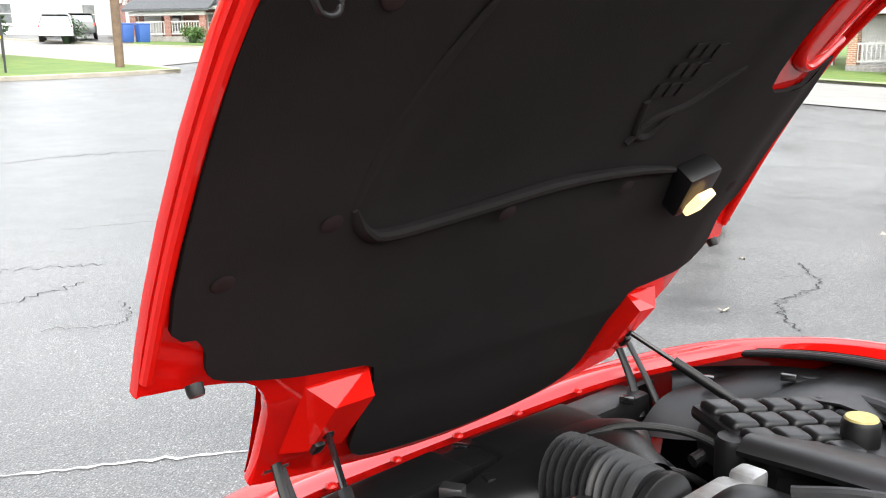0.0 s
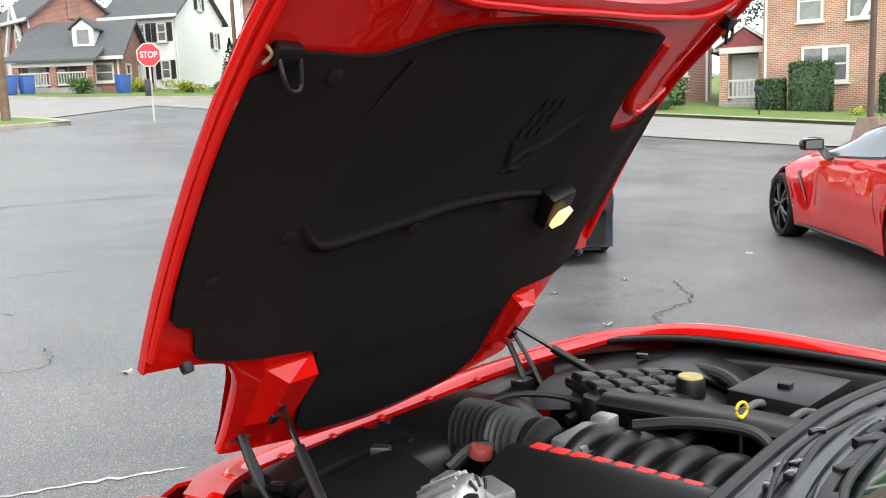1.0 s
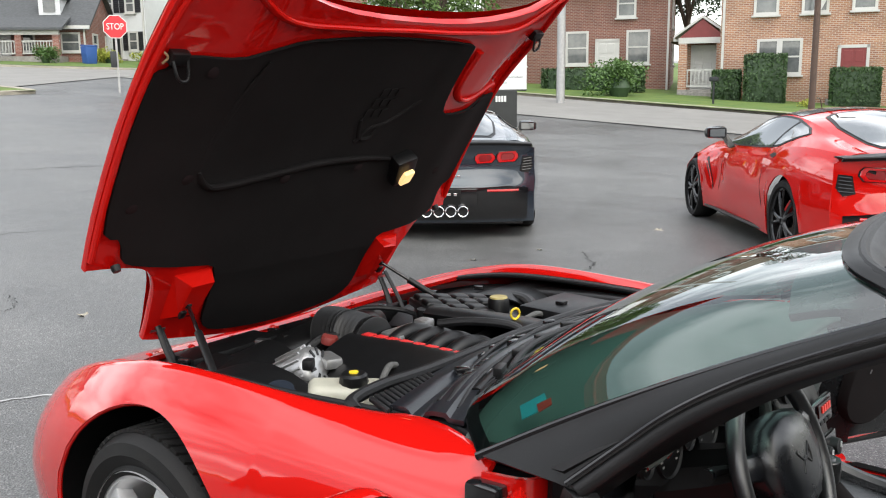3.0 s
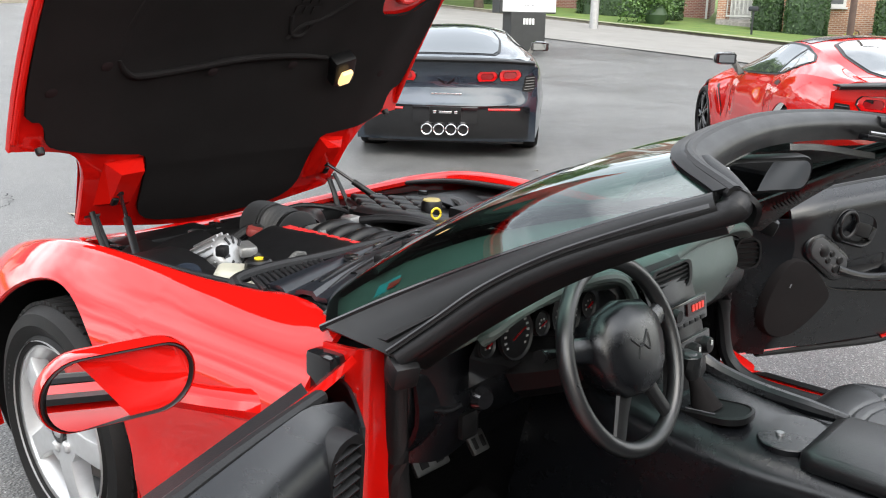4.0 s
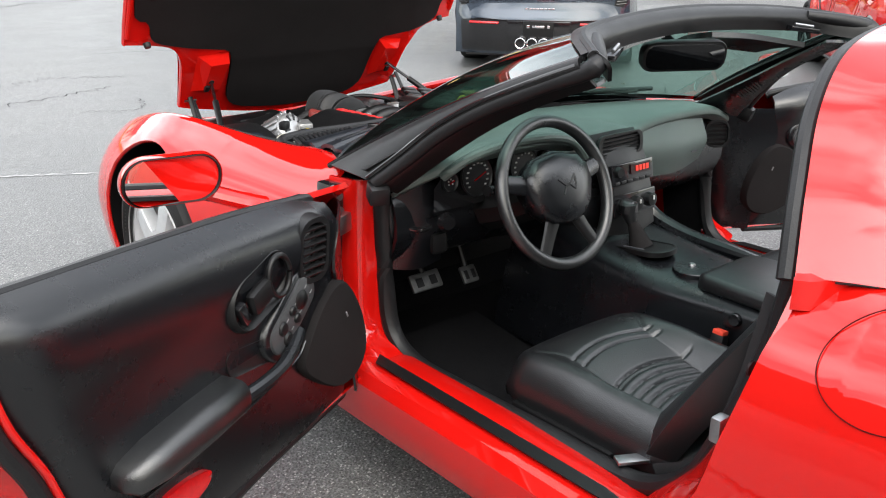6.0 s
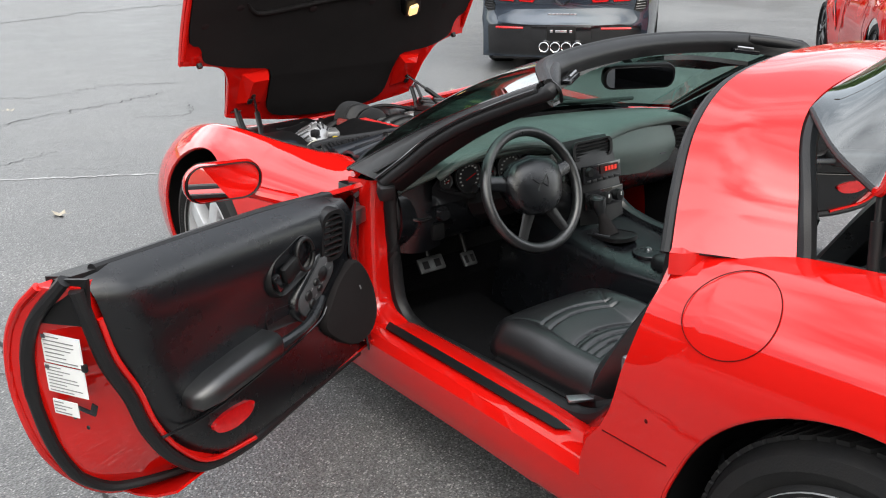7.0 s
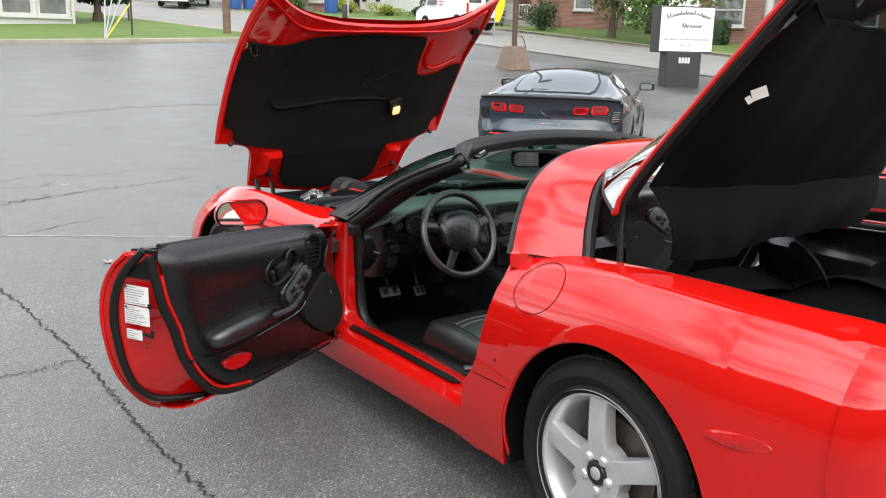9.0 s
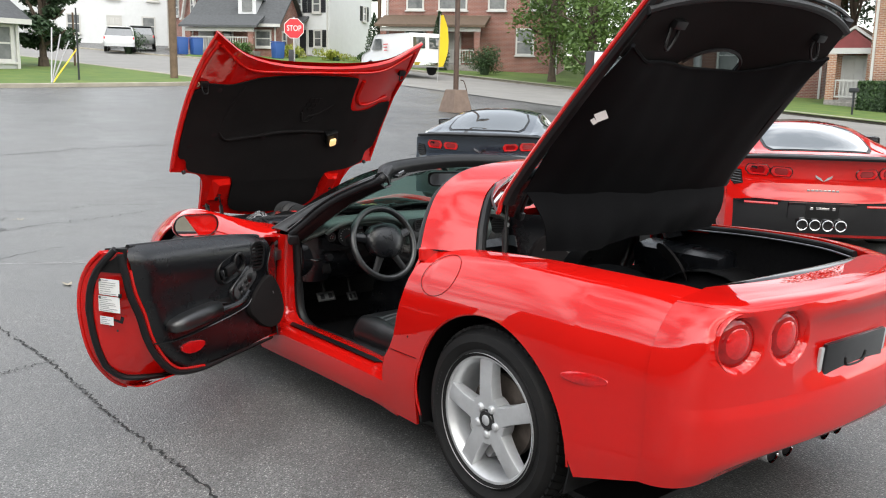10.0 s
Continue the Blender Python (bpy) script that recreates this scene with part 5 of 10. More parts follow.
part("lid_knob", Shape().box((0.03, 0.03, 0.012), (0.45, -0.30, 0.755), bevel=0.004), TRIM, bx)
part("bay_seal", Shape().tube([(0.62, 0.05, 0.70), (0.52, -0.12, 0.725), (0.40, -0.25, 0.71), (0.32, -0.36, 0.70)], 0.018), RUBBER, car)
dp = part("dipstick_tube", Shape().cyl((0.175, -0.31, 0.60), (0.175, -0.31, 0.74), 0.006), STEEL, car)
part("dipstick_ring", Shape().tube([(0.175 + 0.014 * math.cos(a), -0.31 - 0.006 * math.cos(a), 0.775 + 0.016 * math.sin(a)) for a in [2 * math.pi * k / 10 for k in range(10)]], 0.0035, closed=True, steps=3).box((0.012, 0.010, 0.022), (0.175, -0.31, 0.750), bevel=0.002), YELLOW, dp, "yellow pull ring")
part("side_cover", Shape().grid([[(0.64, 0.40, 0.64), (0.50, 0.42, 0.63), (0.36, 0.40, 0.58)], [(0.70, 0.25, 0.69), (0.58, 0.25, 0.67), (0.40, 0.25, 0.60)], [(0.715, 0.0, 0.715), (0.68, 0.0, 0.70), (0.62, 0.0, 0.6)], [(0.71, -0.3, 0.735), (0.68, -0.3, 0.71), (0.66, -0.3, 0.6)]]), TRIM, car, "smooth black inner fender cover")
part("airbox_duct", Shape().grid([[(-0.62, 0.30, 0.60), (-0.45, 0.36, 0.62), (-0.28, 0.38, 0.63)], [(-0.58, 0.18, 0.64), (-0.42, 0.22, 0.665), (-0.28, 0.26, 0.68)], [(-0.52, 0.06, 0.60), (-0.42, 0.08, 0.63), (-0.30, 0.12, 0.66)]], thick=0.02), TRIM, car, "smooth black air duct lid")
part("red_cap", Shape().lathe([(0, 0.022), (0.022, 0.022), (0.026, 0.014), (0.026, 0)], (-0.20, 0.10, 0.70), (12, 0, 0), n=18), material("dull_red_cap", (0.20, 0.03, 0.025), 0.5), car, "dull red round cap")
for k, pts in enumerate((((-0.25, 0.03, 0.70), (-0.20, -0.02, 0.725), (-0.16, -0.06, 0.71), (-0.17, -0.11, 0.67)), ((-0.60, 0.05, 0.66), (-0.52, 0.0, 0.68), (-0.44, -0.02, 0.67), (-0.40, -0.10, 0.64)), ((-0.66, -0.30, 0.70), (-0.62, -0.20, 0.715), (-0.60, -0.08, 0.70)), ((0.02, 0.30, 0.70), (0.10, 0.24, 0.725), (0.18, 0.16, 0.715), (0.20, 0.08, 0.70)), ((0.12, -0.45, 0.745), (0.20, -0.48, 0.765), (0.3, -0.46, 0.75), (0.38, -0.42, 0.72)), ((-0.42, -0.44, 0.70), (-0.34, -0.50, 0.73), (-0.2, -0.52, 0.745), (0.0, -0.52, 0.75)))):
    part("vacuum_hose", Shape().tube(pts, 0.008 + 0.003 * (k % 3)), RUBBER, car)
for x, y, z in ((-0.62, 0.02, 0.69), (-0.56, 0.36, 0.655), (-0.48, 0.43, 0.645), (0.40, 0.45, 0.64), (0.56, 0.34, 0.68), (0.64, 0.18, 0.705), (0.25, 0.50, 0.635), (-0.05, 0.54, 0.63)):
    part("bay_clip", Shape().box((0.022, 0.035, 0.018), (x, y, z), (0, 8, 25), bevel=0.004), TRIM_GLOSS, car)
part("bay_label", Shape().box((0.05, 0.03, 0.002), (-0.60, -0.02, 0.705), (4, -8, 20)), LABEL_WHITE, car, "small white service label")
# red channel that edges the bay, with its seal
for sx in (-1, 1):
    pts = [(sx * (hood_edge(y) - 0.005), y, shoulder(y) - 0.004 * (1 if y > -0.6 else 0.5)) for y in (0.45, 0.3, 0.1, -0.1, -0.3, -0.5, -0.7, -0.85)]
    part("bay_edge", Shape().tube(pts, 0.005, flat=0.7), TRIM, car)
    part("bay_seal", Shape().tube([(x - sx * 0.02, y, z - 0.004) for x, y, z in pts], 0.009), RUBBER, car)

# cowl panel with its steps, seal and wipers
glass_y = lambda x: -0.598 - 0.42 * x * x
front_y = lambda x: -0.470 - 0.16 * max(0, abs(x) - 0.3)
cowl_net = []
for i in range(41):
    x = -0.655 + 1.31 * i / 40
    yb, yf = glass_y(x) + 0.01, front_y(x)
    row = []
    for k in range(25):
        t = k / 24
        step = 0.010 * ease(0.16, 0.20, t) - 0.016 * ease(0.36, 0.42, t) + 0.014 * ease(0.60, 0.64, t) - 0.012 * ease(0.80, 0.86, t)
        row.append(Vector((x, yb + (yf - yb) * t, 0.797 - 0.022 * t - 0.02 * abs(x) ** 2 + step)))
    cowl_net.append(row)
cw = part("cowl_panel", Shape().sheet(cowl_net, 0.01), COWL, car, "blue-black stepped plastic cowl panel", angle=30)
for i in range(13):
    t = i / 12
    part("cowl_slat", Shape().box((0.010, 0.075, 0.012), (-0.66 + 0.20 * t, -0.545 + 0.01 * t, 0.783), (6, 0, -16), bevel=0.003), RUBBER, cw)
for k, (dy, rr) in enumerate(((0.035, 0.006), (0.062, 0.008), (0.09, 0.005))):
    part("cowl_pipe", Shape().tube([(x, glass_y(x) + dy + 0.006 * math.sin(9 * x + k), 0.803 - 0.02 * x * x + 0.004 * math.sin(13 * x + 2 * k)) for x in [-0.60 + 0.12 * q for q in range(11)]], rr), RUBBER, cw)
rc = random.Random(12)
for k in range(22):
    x = rc.uniform(-0.45, 0.62)
    part("cowl_clip", Shape().box((rc.uniform(0.018, 0.045), rc.uniform(0.010, 0.02), 0.014), (x, glass_y(x) + rc.uniform(0.03, 0.10), 0.803 - 0.02 * x * x), (rc.uniform(-15, 15), 0, rc.uniform(-40, 20)), bevel=0.004), TRIM_GLOSS, cw)
part("cowl_seal", Shape().tube([(-0.685, -0.50, 0.765), (-0.66, -0.465, 0.775), (-0.55, -0.452, 0.778), (-0.39, -0.462, 0.778), (0, -0.452, 0.778), (0.26, -0.463, 0.778), (0.5, -0.51, 0.776), (0.655, -0.58, 0.766)], 0.015), RUBBER, car, "thick black rubber cowl seal")
for x0, x1 in ((-0.50, 0.05), (0.10, 0.60)):
    yb = lambda x: -0.585 - 0.42 * x * x
    wp = part("wiper_arm", Shape().tube([(x0, yb(x0) + 0.01, 0.80), ((x0 + x1) / 2, yb((x0 + x1) / 2) - 0.01, 0.822), (x1, yb(x1) - 0.03, 0.825)], 0.011, flat=0.6), TRIM, car, "black wiper arm")
    part("wiper_blade", Shape().tube([(x0 + 0.02, yb(x0) - 0.035, 0.812), ((x0 + x1) / 2, yb((x0 + x1) / 2) - 0.035, 0.832), (x1 + 0.06, yb(x1) - 0.05, 0.83)], 0.008), RUBBER, wp)
    for k in range(4):
        x = x0 + (x1 - x0) * (0.15 + 0.25 * k)
        part("blade_claw", Shape().box((0.05, 0.02, 0.02), (x, yb(x) - 0.025, 0.826), (0, 0, 20 - 20 * k), bevel=0.004), TRIM, wp)

# ---------------------------------------------------------------- windscreen and roof frame
ws_low = [(-0.769, -0.892, 0.797), (-0.60, -0.735, 0.802), (-0.33, -0.638, 0.803), (0, -0.605, 0.803), (0.33, -0.645, 0.803), (0.60, -0.76, 0.802), (0.769, -0.892, 0.797)]
ws_top = [(-0.572, -1.537, 1.115), (-0.45, -1.40, 1.14), (-0.25, -1.345, 1.155), (0, -1.325, 1.162), (0.25, -1.345, 1.155), (0.45, -1.40, 1.14), (0.572, -1.537, 1.115)]
ws_at = lambda k, t: Vector(ws_low[k]).lerp(Vector(ws_top[k]), t) + Vector((0, 0, (0.018 + 0.032 * (1 - (ws_low[k][0] / 0.769) ** 4)) * 4 * t * (1 - t)))
pane = part("windscreen", Shape().grid([[ws_at(k, t) for k in range(7)] for t in (0, 0.25, 0.5, 0.75, 1)], nu=6, nv=5), WINDSHIELD, car, "green-tinted curved windscreen glass")
pane.visible_shadow = False
part("glass_border", Shape().grid([[ws_at(k, t) + Vector((0, 0.002, -0.004)) for k in range(7)] for t in (0.0, 0.02, 0.04)], nu=2, nv=5), TRIM_GLOSS, pane, "black painted glass border")
part("inspection_sticker", Shape().slab([(-0.655, -0.905, 0.835), (-0.60, -0.862, 0.835), (-0.58, -0.905, 0.865), (-0.635, -0.95, 0.865)], (0, 0, -0.002)), material("teal_sticker", (0.05, 0.35, 0.42), 0.4), pane, "teal window sticker")
part("inspection_sticker", Shape().slab([(-0.66, -0.945, 0.86), (-0.63, -0.92, 0.86), (-0.62, -0.945, 0.876), (-0.648, -0.965, 0.876)], (0, 0, -0.002)), material("red_sticker", (0.5, 0.05, 0.04), 0.4), pane, "red window sticker")
for sx in (-1, 1):
    k = 0 if sx < 0 else 6
    S = lambda pts: [(sx * -x, y, z) for x, y, z in pts]
    edge = [ws_at(k, t) for t in (0, 0.2, 0.4, 0.6, 0.8, 1.0)]
    roll = S([(-0.782, -1.10, 0.80), (-0.738, -1.165, 0.862), (-0.70, -1.24, 0.93), (-0.66, -1.34, 0.995), (-0.612, -1.47, 1.058), (-0.582, -1.555, 1.094)])
    inner = S([(-0.72, -1.10, 0.77), (-0.68, -1.17, 0.835), (-0.645, -1.25, 0.90), (-0.61, -1.34, 0.965), (-0.565, -1.46, 1.03), (-0.535, -1.545, 1.065)])
    mid = [Vector(a).lerp(Vector(b), 0.55) + Vector((sx * 0.012, 0, 0.006)) for a, b in zip(edge, roll)]
    ap = part("windscreen_pillar", Shape().grid([edge, mid, roll, inner], nu=5, nv=5, thick=0.01), TRIM, car, "black windscreen pillar trim")
    part("weatherstrip", Shape().tube(roll + S([(-0.565, -1.575, 1.10)]), 0.017, n=12), RUBBER, ap)
    part("weatherstrip", Shape().tube([p + Vector((sx * 0.006, 0, 0.002)) for p in edge], 0.008), TRIM_GLOSS, ap)
    part("weatherstrip", Shape().tube([Vector(p) + Vector((sx * 0.016, 0.012, 0.012)) for p in roll], 0.006), TRIM_GLOSS, ap)
    sail = [edge[0].lerp(edge[1], 0.25) + Vector((sx * 0.012, -0.035, -0.006)), edge[2] + Vector((sx * 0.012, -0.04, -0.008)), Vector(roll[1]) + Vector((sx * 0.012, 0.012, 0.022)), Vector(roll[0]) + Vector((sx * 0.012, 0.02, 0.03))]
    part("sail_panel", Shape().slab(sail, (sx * -0.01, 0, -0.012)), TRIM, ap, "grey-black triangular corner panel")
    face = S([(-0.60, -0.98, 0.795), (-0.60, -1.10, 0.86), (-0.58, -1.22, 0.925), (-0.545, -1.34, 0.99), (-0.505, -1.45, 1.045), (-0.48, -1.50, 1.07)])
    bulge = [Vector(a).lerp(Vector(b), 0.5) + Vector((sx * -0.012, -0.012, 0.004)) for a, b in zip(inner, face)]
    pc_ = part("pillar_cover", Shape().grid([inner, bulge, face], nu=4, nv=5, thick=0.008), VINYL, ap, "padded black inner pillar cover")
    for q in range(8):
        c = bulge[1].lerp(bulge[2], 0.1 + q * 0.1) + Vector((sx * -0.004, -0.010, 0.002))
        part("pillar_slot", Shape().box((0.045, 0.004, 0.004), tuple(c), (20, sx * 25, 0), bevel=0.001), RUBBER, pc_)
    part("pillar_end", Shape().box((0.05, 0.05, 0.05), (sx * 0.775, -1.10, 0.775), (20, 0, sx * 20), bevel=0.012), RUBBER, ap)
    part("header_corner", Shape().tube([roll[-2], roll[-1], Vector((sx * 0.568, -1.572, 1.110)), Vector((sx * 0.515, -1.525, 1.128)), Vector((sx * 0.44, -1.455, 1.142))], [0.016, 0.019, 0.021, 0.019, 0.014], n=12), RUBBER, ap, "moulded rubber corner seal")
RV_AT, RV_TURN = (-0.005, -1.375, 1.062), -28
rail = lambda dy, dz, kx: [(x * kx, y + dy, z + dz) for x, y, z in ws_top]
hd = part("windscreen_header", Shape().grid([rail(0.0, 0.004, 1.0), rail(-0.03, 0.012, 1.0), rail(-0.062, -0.006, 0.995), rail(-0.05, -0.04, 0.96)], nu=5, nv=6, thick=0.008), TRIM, car, "black windscreen header with roof seal")
part("weatherstrip", Shape().tube(rail(-0.03, 0.010, 1.0), 0.013, steps=5), RUBBER, hd)
part("weatherstrip", Shape().tube(rail(-0.004, 0.004, 1.0), 0.007, steps=5), TRIM_GLOSS, hd)
for sx in (-1, 1):
    lt = part("roof_latch", Shape().box((0.09, 0.03, 0.014), (sx * 0.40, -1.472, 1.108), (0, sx * 8, sx * -28), bevel=0.004), TRIM_GLOSS, hd, "black roof latch with steel pin")
    part("latch_pin", Shape().cyl((sx * 0.42, -1.488, 1.116), (sx * 0.37, -1.462, 1.124), 0.004), STEEL, lt)
    visor = Shape().grid([[(sx * 0.10, -1.385, 1.115), (sx * 0.26, -1.40, 1.10), (sx * 0.44, -1.46, 1.07)], [(sx * 0.10, -1.31, 1.10), (sx * 0.26, -1.325, 1.085), (sx * 0.44, -1.38, 1.06)], [(sx * 0.11, -1.25, 1.075), (sx * 0.26, -1.26, 1.065), (sx * 0.44, -1.31, 1.04)]], thick=0.014)
    part("sun_visor", visor, VINYL, hd, "dark sun visor")
rv_m = pose(*RV_AT, 10, 0, RV_TURN)
rv = part("rear_view_mirror", Shape().ring([[rv_m @ Vector((a * k, d, b * k)) for a, b in rounded(0.235, 0.078, 0.030)] for k, d in ((0.97, -0.014), (1.0, -0.008), (0.98, 0.012), (0.75, 0.028))]), TRIM, car, angle=50)
part("mirror_glass", Shape().ring([[rv_m @ Vector((a, d, b)) for a, b in rounded(0.215, 0.062, 0.024)] for d in (-0.012, -0.017)]), MIRROR, rv)
part("mirror_stem", Shape().cyl((0.05, -1.34, 1.05), (0.02, -1.28, 1.115), 0.012), TRIM, rv)

# roof hoop behind the seats
hoop_f = [(-0.79, -2.16, 0.888), (-0.735, -2.13, 1.0), (-0.64, -2.085, 1.10), (-0.47, -2.03, 1.165), (-0.23, -1.985, 1.19), (0, -1.97, 1.197)]
hoop_m = [(-0.745, -2.25, 0.890), (-0.695, -2.225, 1.005), (-0.59, -2.165, 1.11), (-0.42, -2.105, 1.162), (-0.21, -2.08, 1.192), (0, -2.07, 1.202)]
hoop_r = [(-0.68, -2.365, 0.885), (-0.635, -2.325, 1.0), (-0.53, -2.25, 1.10), (-0.40, -2.21, 1.15), (-0.2, -2.19, 1.182), (0, -2.18, 1.192)]
flip = lambda pts: pts + [(-x, y, z) for x, y, z in pts[-2::-1]]
ho = part("roof_hoop", Shape().grid([flip(hoop_f), flip(hoop_m), flip(hoop_r)], nu=6, nv=6, thick=0.012), RED, car, "red painted roof hoop")
part("weatherstrip", Shape().tube(flip([(x, y + 0.012, z - 0.008) for x, y, z in hoop_f]), 0.016), RUBBER, ho)
part("weatherstrip", Shape().tube(flip([(x * 0.985, y - 0.012, z - 0.012) for x, y, z in hoop_r]), 0.022), RUBBER, ho)
part("hoop_trim", Shape().grid([flip([(x * 0.97, y + 0.0, z - 0.03) for x, y, z in hoop_f]), flip([(x * 0.9, y + 0.01, z - 0.075) for x, y, z in hoop_m]), flip([(x * 0.95, y + 0.0, z - 0.04) for x, y, z in hoop_r])], nu=4, nv=5), VINYL, ho, "black inner trim of the roof hoop")
for sx in (-1, 1):
    part("quarter_seam", Shape().tube([(sx * 0.795, -2.16, 0.887), (sx * 0.748, -2.25, 0.891), (sx * 0.685, -2.37, 0.888)], 0.0025), RUBBER, ho)

# ---------------------------------------------------------------- doors, swung open on their front hinges
HINGE = Vector((-0.84, -0.93, 0))
DOOR_M = Matrix.Translation(HINGE) @ pose(0, 0, 0, 0, 0, -64) @ Matrix.Translation(-HINGE)
MIRROR_TURN, MIRROR_TILT = 9.0, -6.1
belt = curve([(-0.93, 0.785), (-1.14, 0.815), (-1.5, 0.85), (-2.0, 0.885), (-2.1, 0.885)])


def door(side):
    flipx = Matrix.Translation((0.02, 0.10, 0)) @ Matrix.Diagonal((-1, 1, 1, 1)) if side == "right" else Matrix.Identity(4)

    def put(name, sh, mat, parent, label="", **kw):
        sh.moved(flipx @ DOOR_M)
        if side == "right":
            sh.f = [f[::-1] for f in sh.f]
        return part(name, sh, mat, parent, label, **kw)

    rear = curve([(0.262, -1.87), (0.285, -1.915), (0.33, -1.965), (0.42, -2.028), (0.52, -2.065), (0.65, -2.085), (0.8, -2.09), (0.9, -2.085)])
    net = []
    for i in range(21):
        t = i / 20
        row = []
        for k in range(13):
            u = k / 12
            y0 = -0.93 - 1.14 * t
            z0, z1 = 0.275 + 0.02 * t, belt(y0)
            z = z0 + (z1 - z0) * u
            y = -0.93 + (rear(z) + 0.93) * t
            row.append(Vector((-side_x(y, z) - 0.012 * t ** 4, y, z)))
        net.append(row)
    d = put("door", Shape().sheet(net, 0.014, True), RED, car, "red door swung open, black inner panel")
    # shut face at the rear and bottom
    zs = [0.266, 0.275, 0.29, 0.31] + [0.335 + i * 0.0495 for i in range(12)]
    xo = lambda z: -side_x(rear(z), z) - 0.012
    edge_line = [(xo(z) + 0.006, rear(z), z) for z in zs]
    put("door_flange", Shape().tube(edge_line, 0.009, steps=3), RED, d)
    pipe = [(-0.668, -2.045, 0.885), (-0.664, -2.030, 0.807), (-0.662, -2.008, 0.715), (-0.662, -1.964, 0.62), (-0.662, -1.93, 0.52), (-0.662, -1.868, 0.42), (-0.662, -1.78, 0.345), (-0.664, -1.62, 0.312)]
    pipe_y = curve([(z, y) for x, y, z in pipe[::-1][1:]])
    rows, seal = [], []
    for z in zs:
        r, x = rear(z), xo(z)
        f = min(1, max(0, (0.345 - z) / 0.079))
        pin = Vector((-0.674, pipe_y(z) - 0.012, z)) if z >= 0.345 else Vector((-0.674, -1.790 + 0.15 * f, 0.341 - 0.022 * f))
        ring_pt = Vector((min(x + 0.060, -0.70), r + 0.010, z)).lerp(pin, f * 0.86)
        rows.append([Vector((x + 0.004, r - 0.002, z)), Vector((x + 0.03, r + 0.002, z + 0.004 * f)), ring_pt, ring_pt.lerp(pin, 0.25) + Vector((0, 0.006, 0)), ring_pt.lerp(pin, 0.6) + Vector((0, 0.006, 0)), pin, pin + Vector((-0.015, 0.05, 0.01 * f))])
        if z < 0.87:
            seal.append(ring_pt + Vector((-0.004, -0.006, -0.003)))
    put("shut_face", Shape().sheet(rows, 0.006), RED, d, angle=25)
    under = Shape().sheet([[Vector((-side_x(y, 0.28) + 0.002, y, 0.270)), Vector((-0.80, y, 0.272)), Vector((-0.74, y, 0.285)), Vector((-0.672, y, 0.318))] for y in spread(-0.95, -1.89, 12)], 0.006)
    put("door_underside", under, RED, d)
    put("weatherstrip", Shape().tube(seal + [Vector((-0.70, rear(0.88) + 0.02, 0.893))], 0.015, flat=0.9), RUBBER, d)
    put("corner_cover", Shape().slab([(-0.785, rear(0.83) + 0.012, 0.80), (-0.665, rear(0.83) + 0.04, 0.80), (-0.662, rear(0.88) + 0.045, 0.895), (-0.72, rear(0.88) + 0.02, 0.895)], (0, -0.008, 0)), TRIM, d)
    put("weatherstrip", Shape().tube([(x - 0.012, y - 0.016, z - 0.010) for x, y, z in pipe] + [(-0.69, -1.4, 0.30), (-0.69, -1.1, 0.31)], 0.015), RUBBER, d)
    # inner panel: a padded sheet, bulging at the top
    back = curve([(z, y + 0.012) for x, y, z in pipe[::-1][1:]])
    prof = ((0.0, 0.0), (0.08, 0.010), (0.25, 0.014), (0.5, 0.018), (0.68, 0.022), (0.8, 0.036), (0.9, 0.034), (0.96, 0.012), (1.0, -0.03))
    net = []
    for i in range(25):
        t = i / 24
        row = []
        for u, b in prof:
            z0 = 0.318 + 0.05 * max(0, 0.3 - t) + 0.03 * max(0, t - 0.9) * 10
            z1 = belt(-1.13 - 0.89 * t) + 0.010 - 0.02 * (max(0, 0.14 - t) / 0.14) ** 1.5 - 0.012 * max(0, t - 0.92) / 0.08
            z = z0 + (z1 - z0) * u
            ye = back(max(z, 0.345))
            yf = float(np.interp(z, (0.32, 0.50, 0.66, 0.755, 0.82), (-1.09, -1.12, -1.175, -1.148, -1.152)))
            y = yf + (ye - yf) * t
            e = min(t, 1 - t) * 24
            row.append(Vector((-0.668 + b * min(1, 0.45 + e * 0.3) - (0.018 if e < 0.5 and (t > 0.5 or u < 0.4) else 0), y, z)))
        net.append(smooth_line(row, 3))
    ip = put("inner_panel", Shape().sheet(net, 0.02), VINYL, d, "soft black vinyl door panel", angle=60)
    put("window_slot_seal", Shape().tube([(-0.722, -1.15, 0.800), (-0.714, -1.20, 0.817), (-0.712, -1.5, 0.852), (-0.712, -1.99, 0.886)], 0.013), RUBBER, d)
    put("belt_cap", Shape().slab([(-0.775, -1.10, 0.800), (-0.70, -1.20, 0.812), (-0.70, -2.05, 0.896), (-0.76, -2.06, 0.89)], (0, 0, -0.01)), RUBBER, d)
    put("panel_piping", Shape().tube(pipe[1:], 0.006), RED, ip)
    cover = [[(-0.654, yf_, z), (-0.70, yf_ + 0.085, z - 0.004), (-0.75, -0.985, z - 0.01), (-0.80, -0.95, z - 0.012)] for yf_, z in ((-1.15, 0.765), (-1.152, 0.74), (-1.172, 0.66), (-1.125, 0.50), (-1.095, 0.32))]
    put("front_cover", Shape().grid(cover, nu=3, nv=3, thick=0.006), VINYL, d, "black front cover of the door")
    hg = put("door_hinge", Shape().cyl((-0.79, -0.93, 0.41), (-0.79, -0.93, 0.73), 0.01), STEEL, d)
    for z in (0.46, 0.68):
        put("hinge_leaf", Shape().box((0.05, 0.06, 0.05), (-0.78, -0.935, z), bevel=0.008), STEEL, hg)
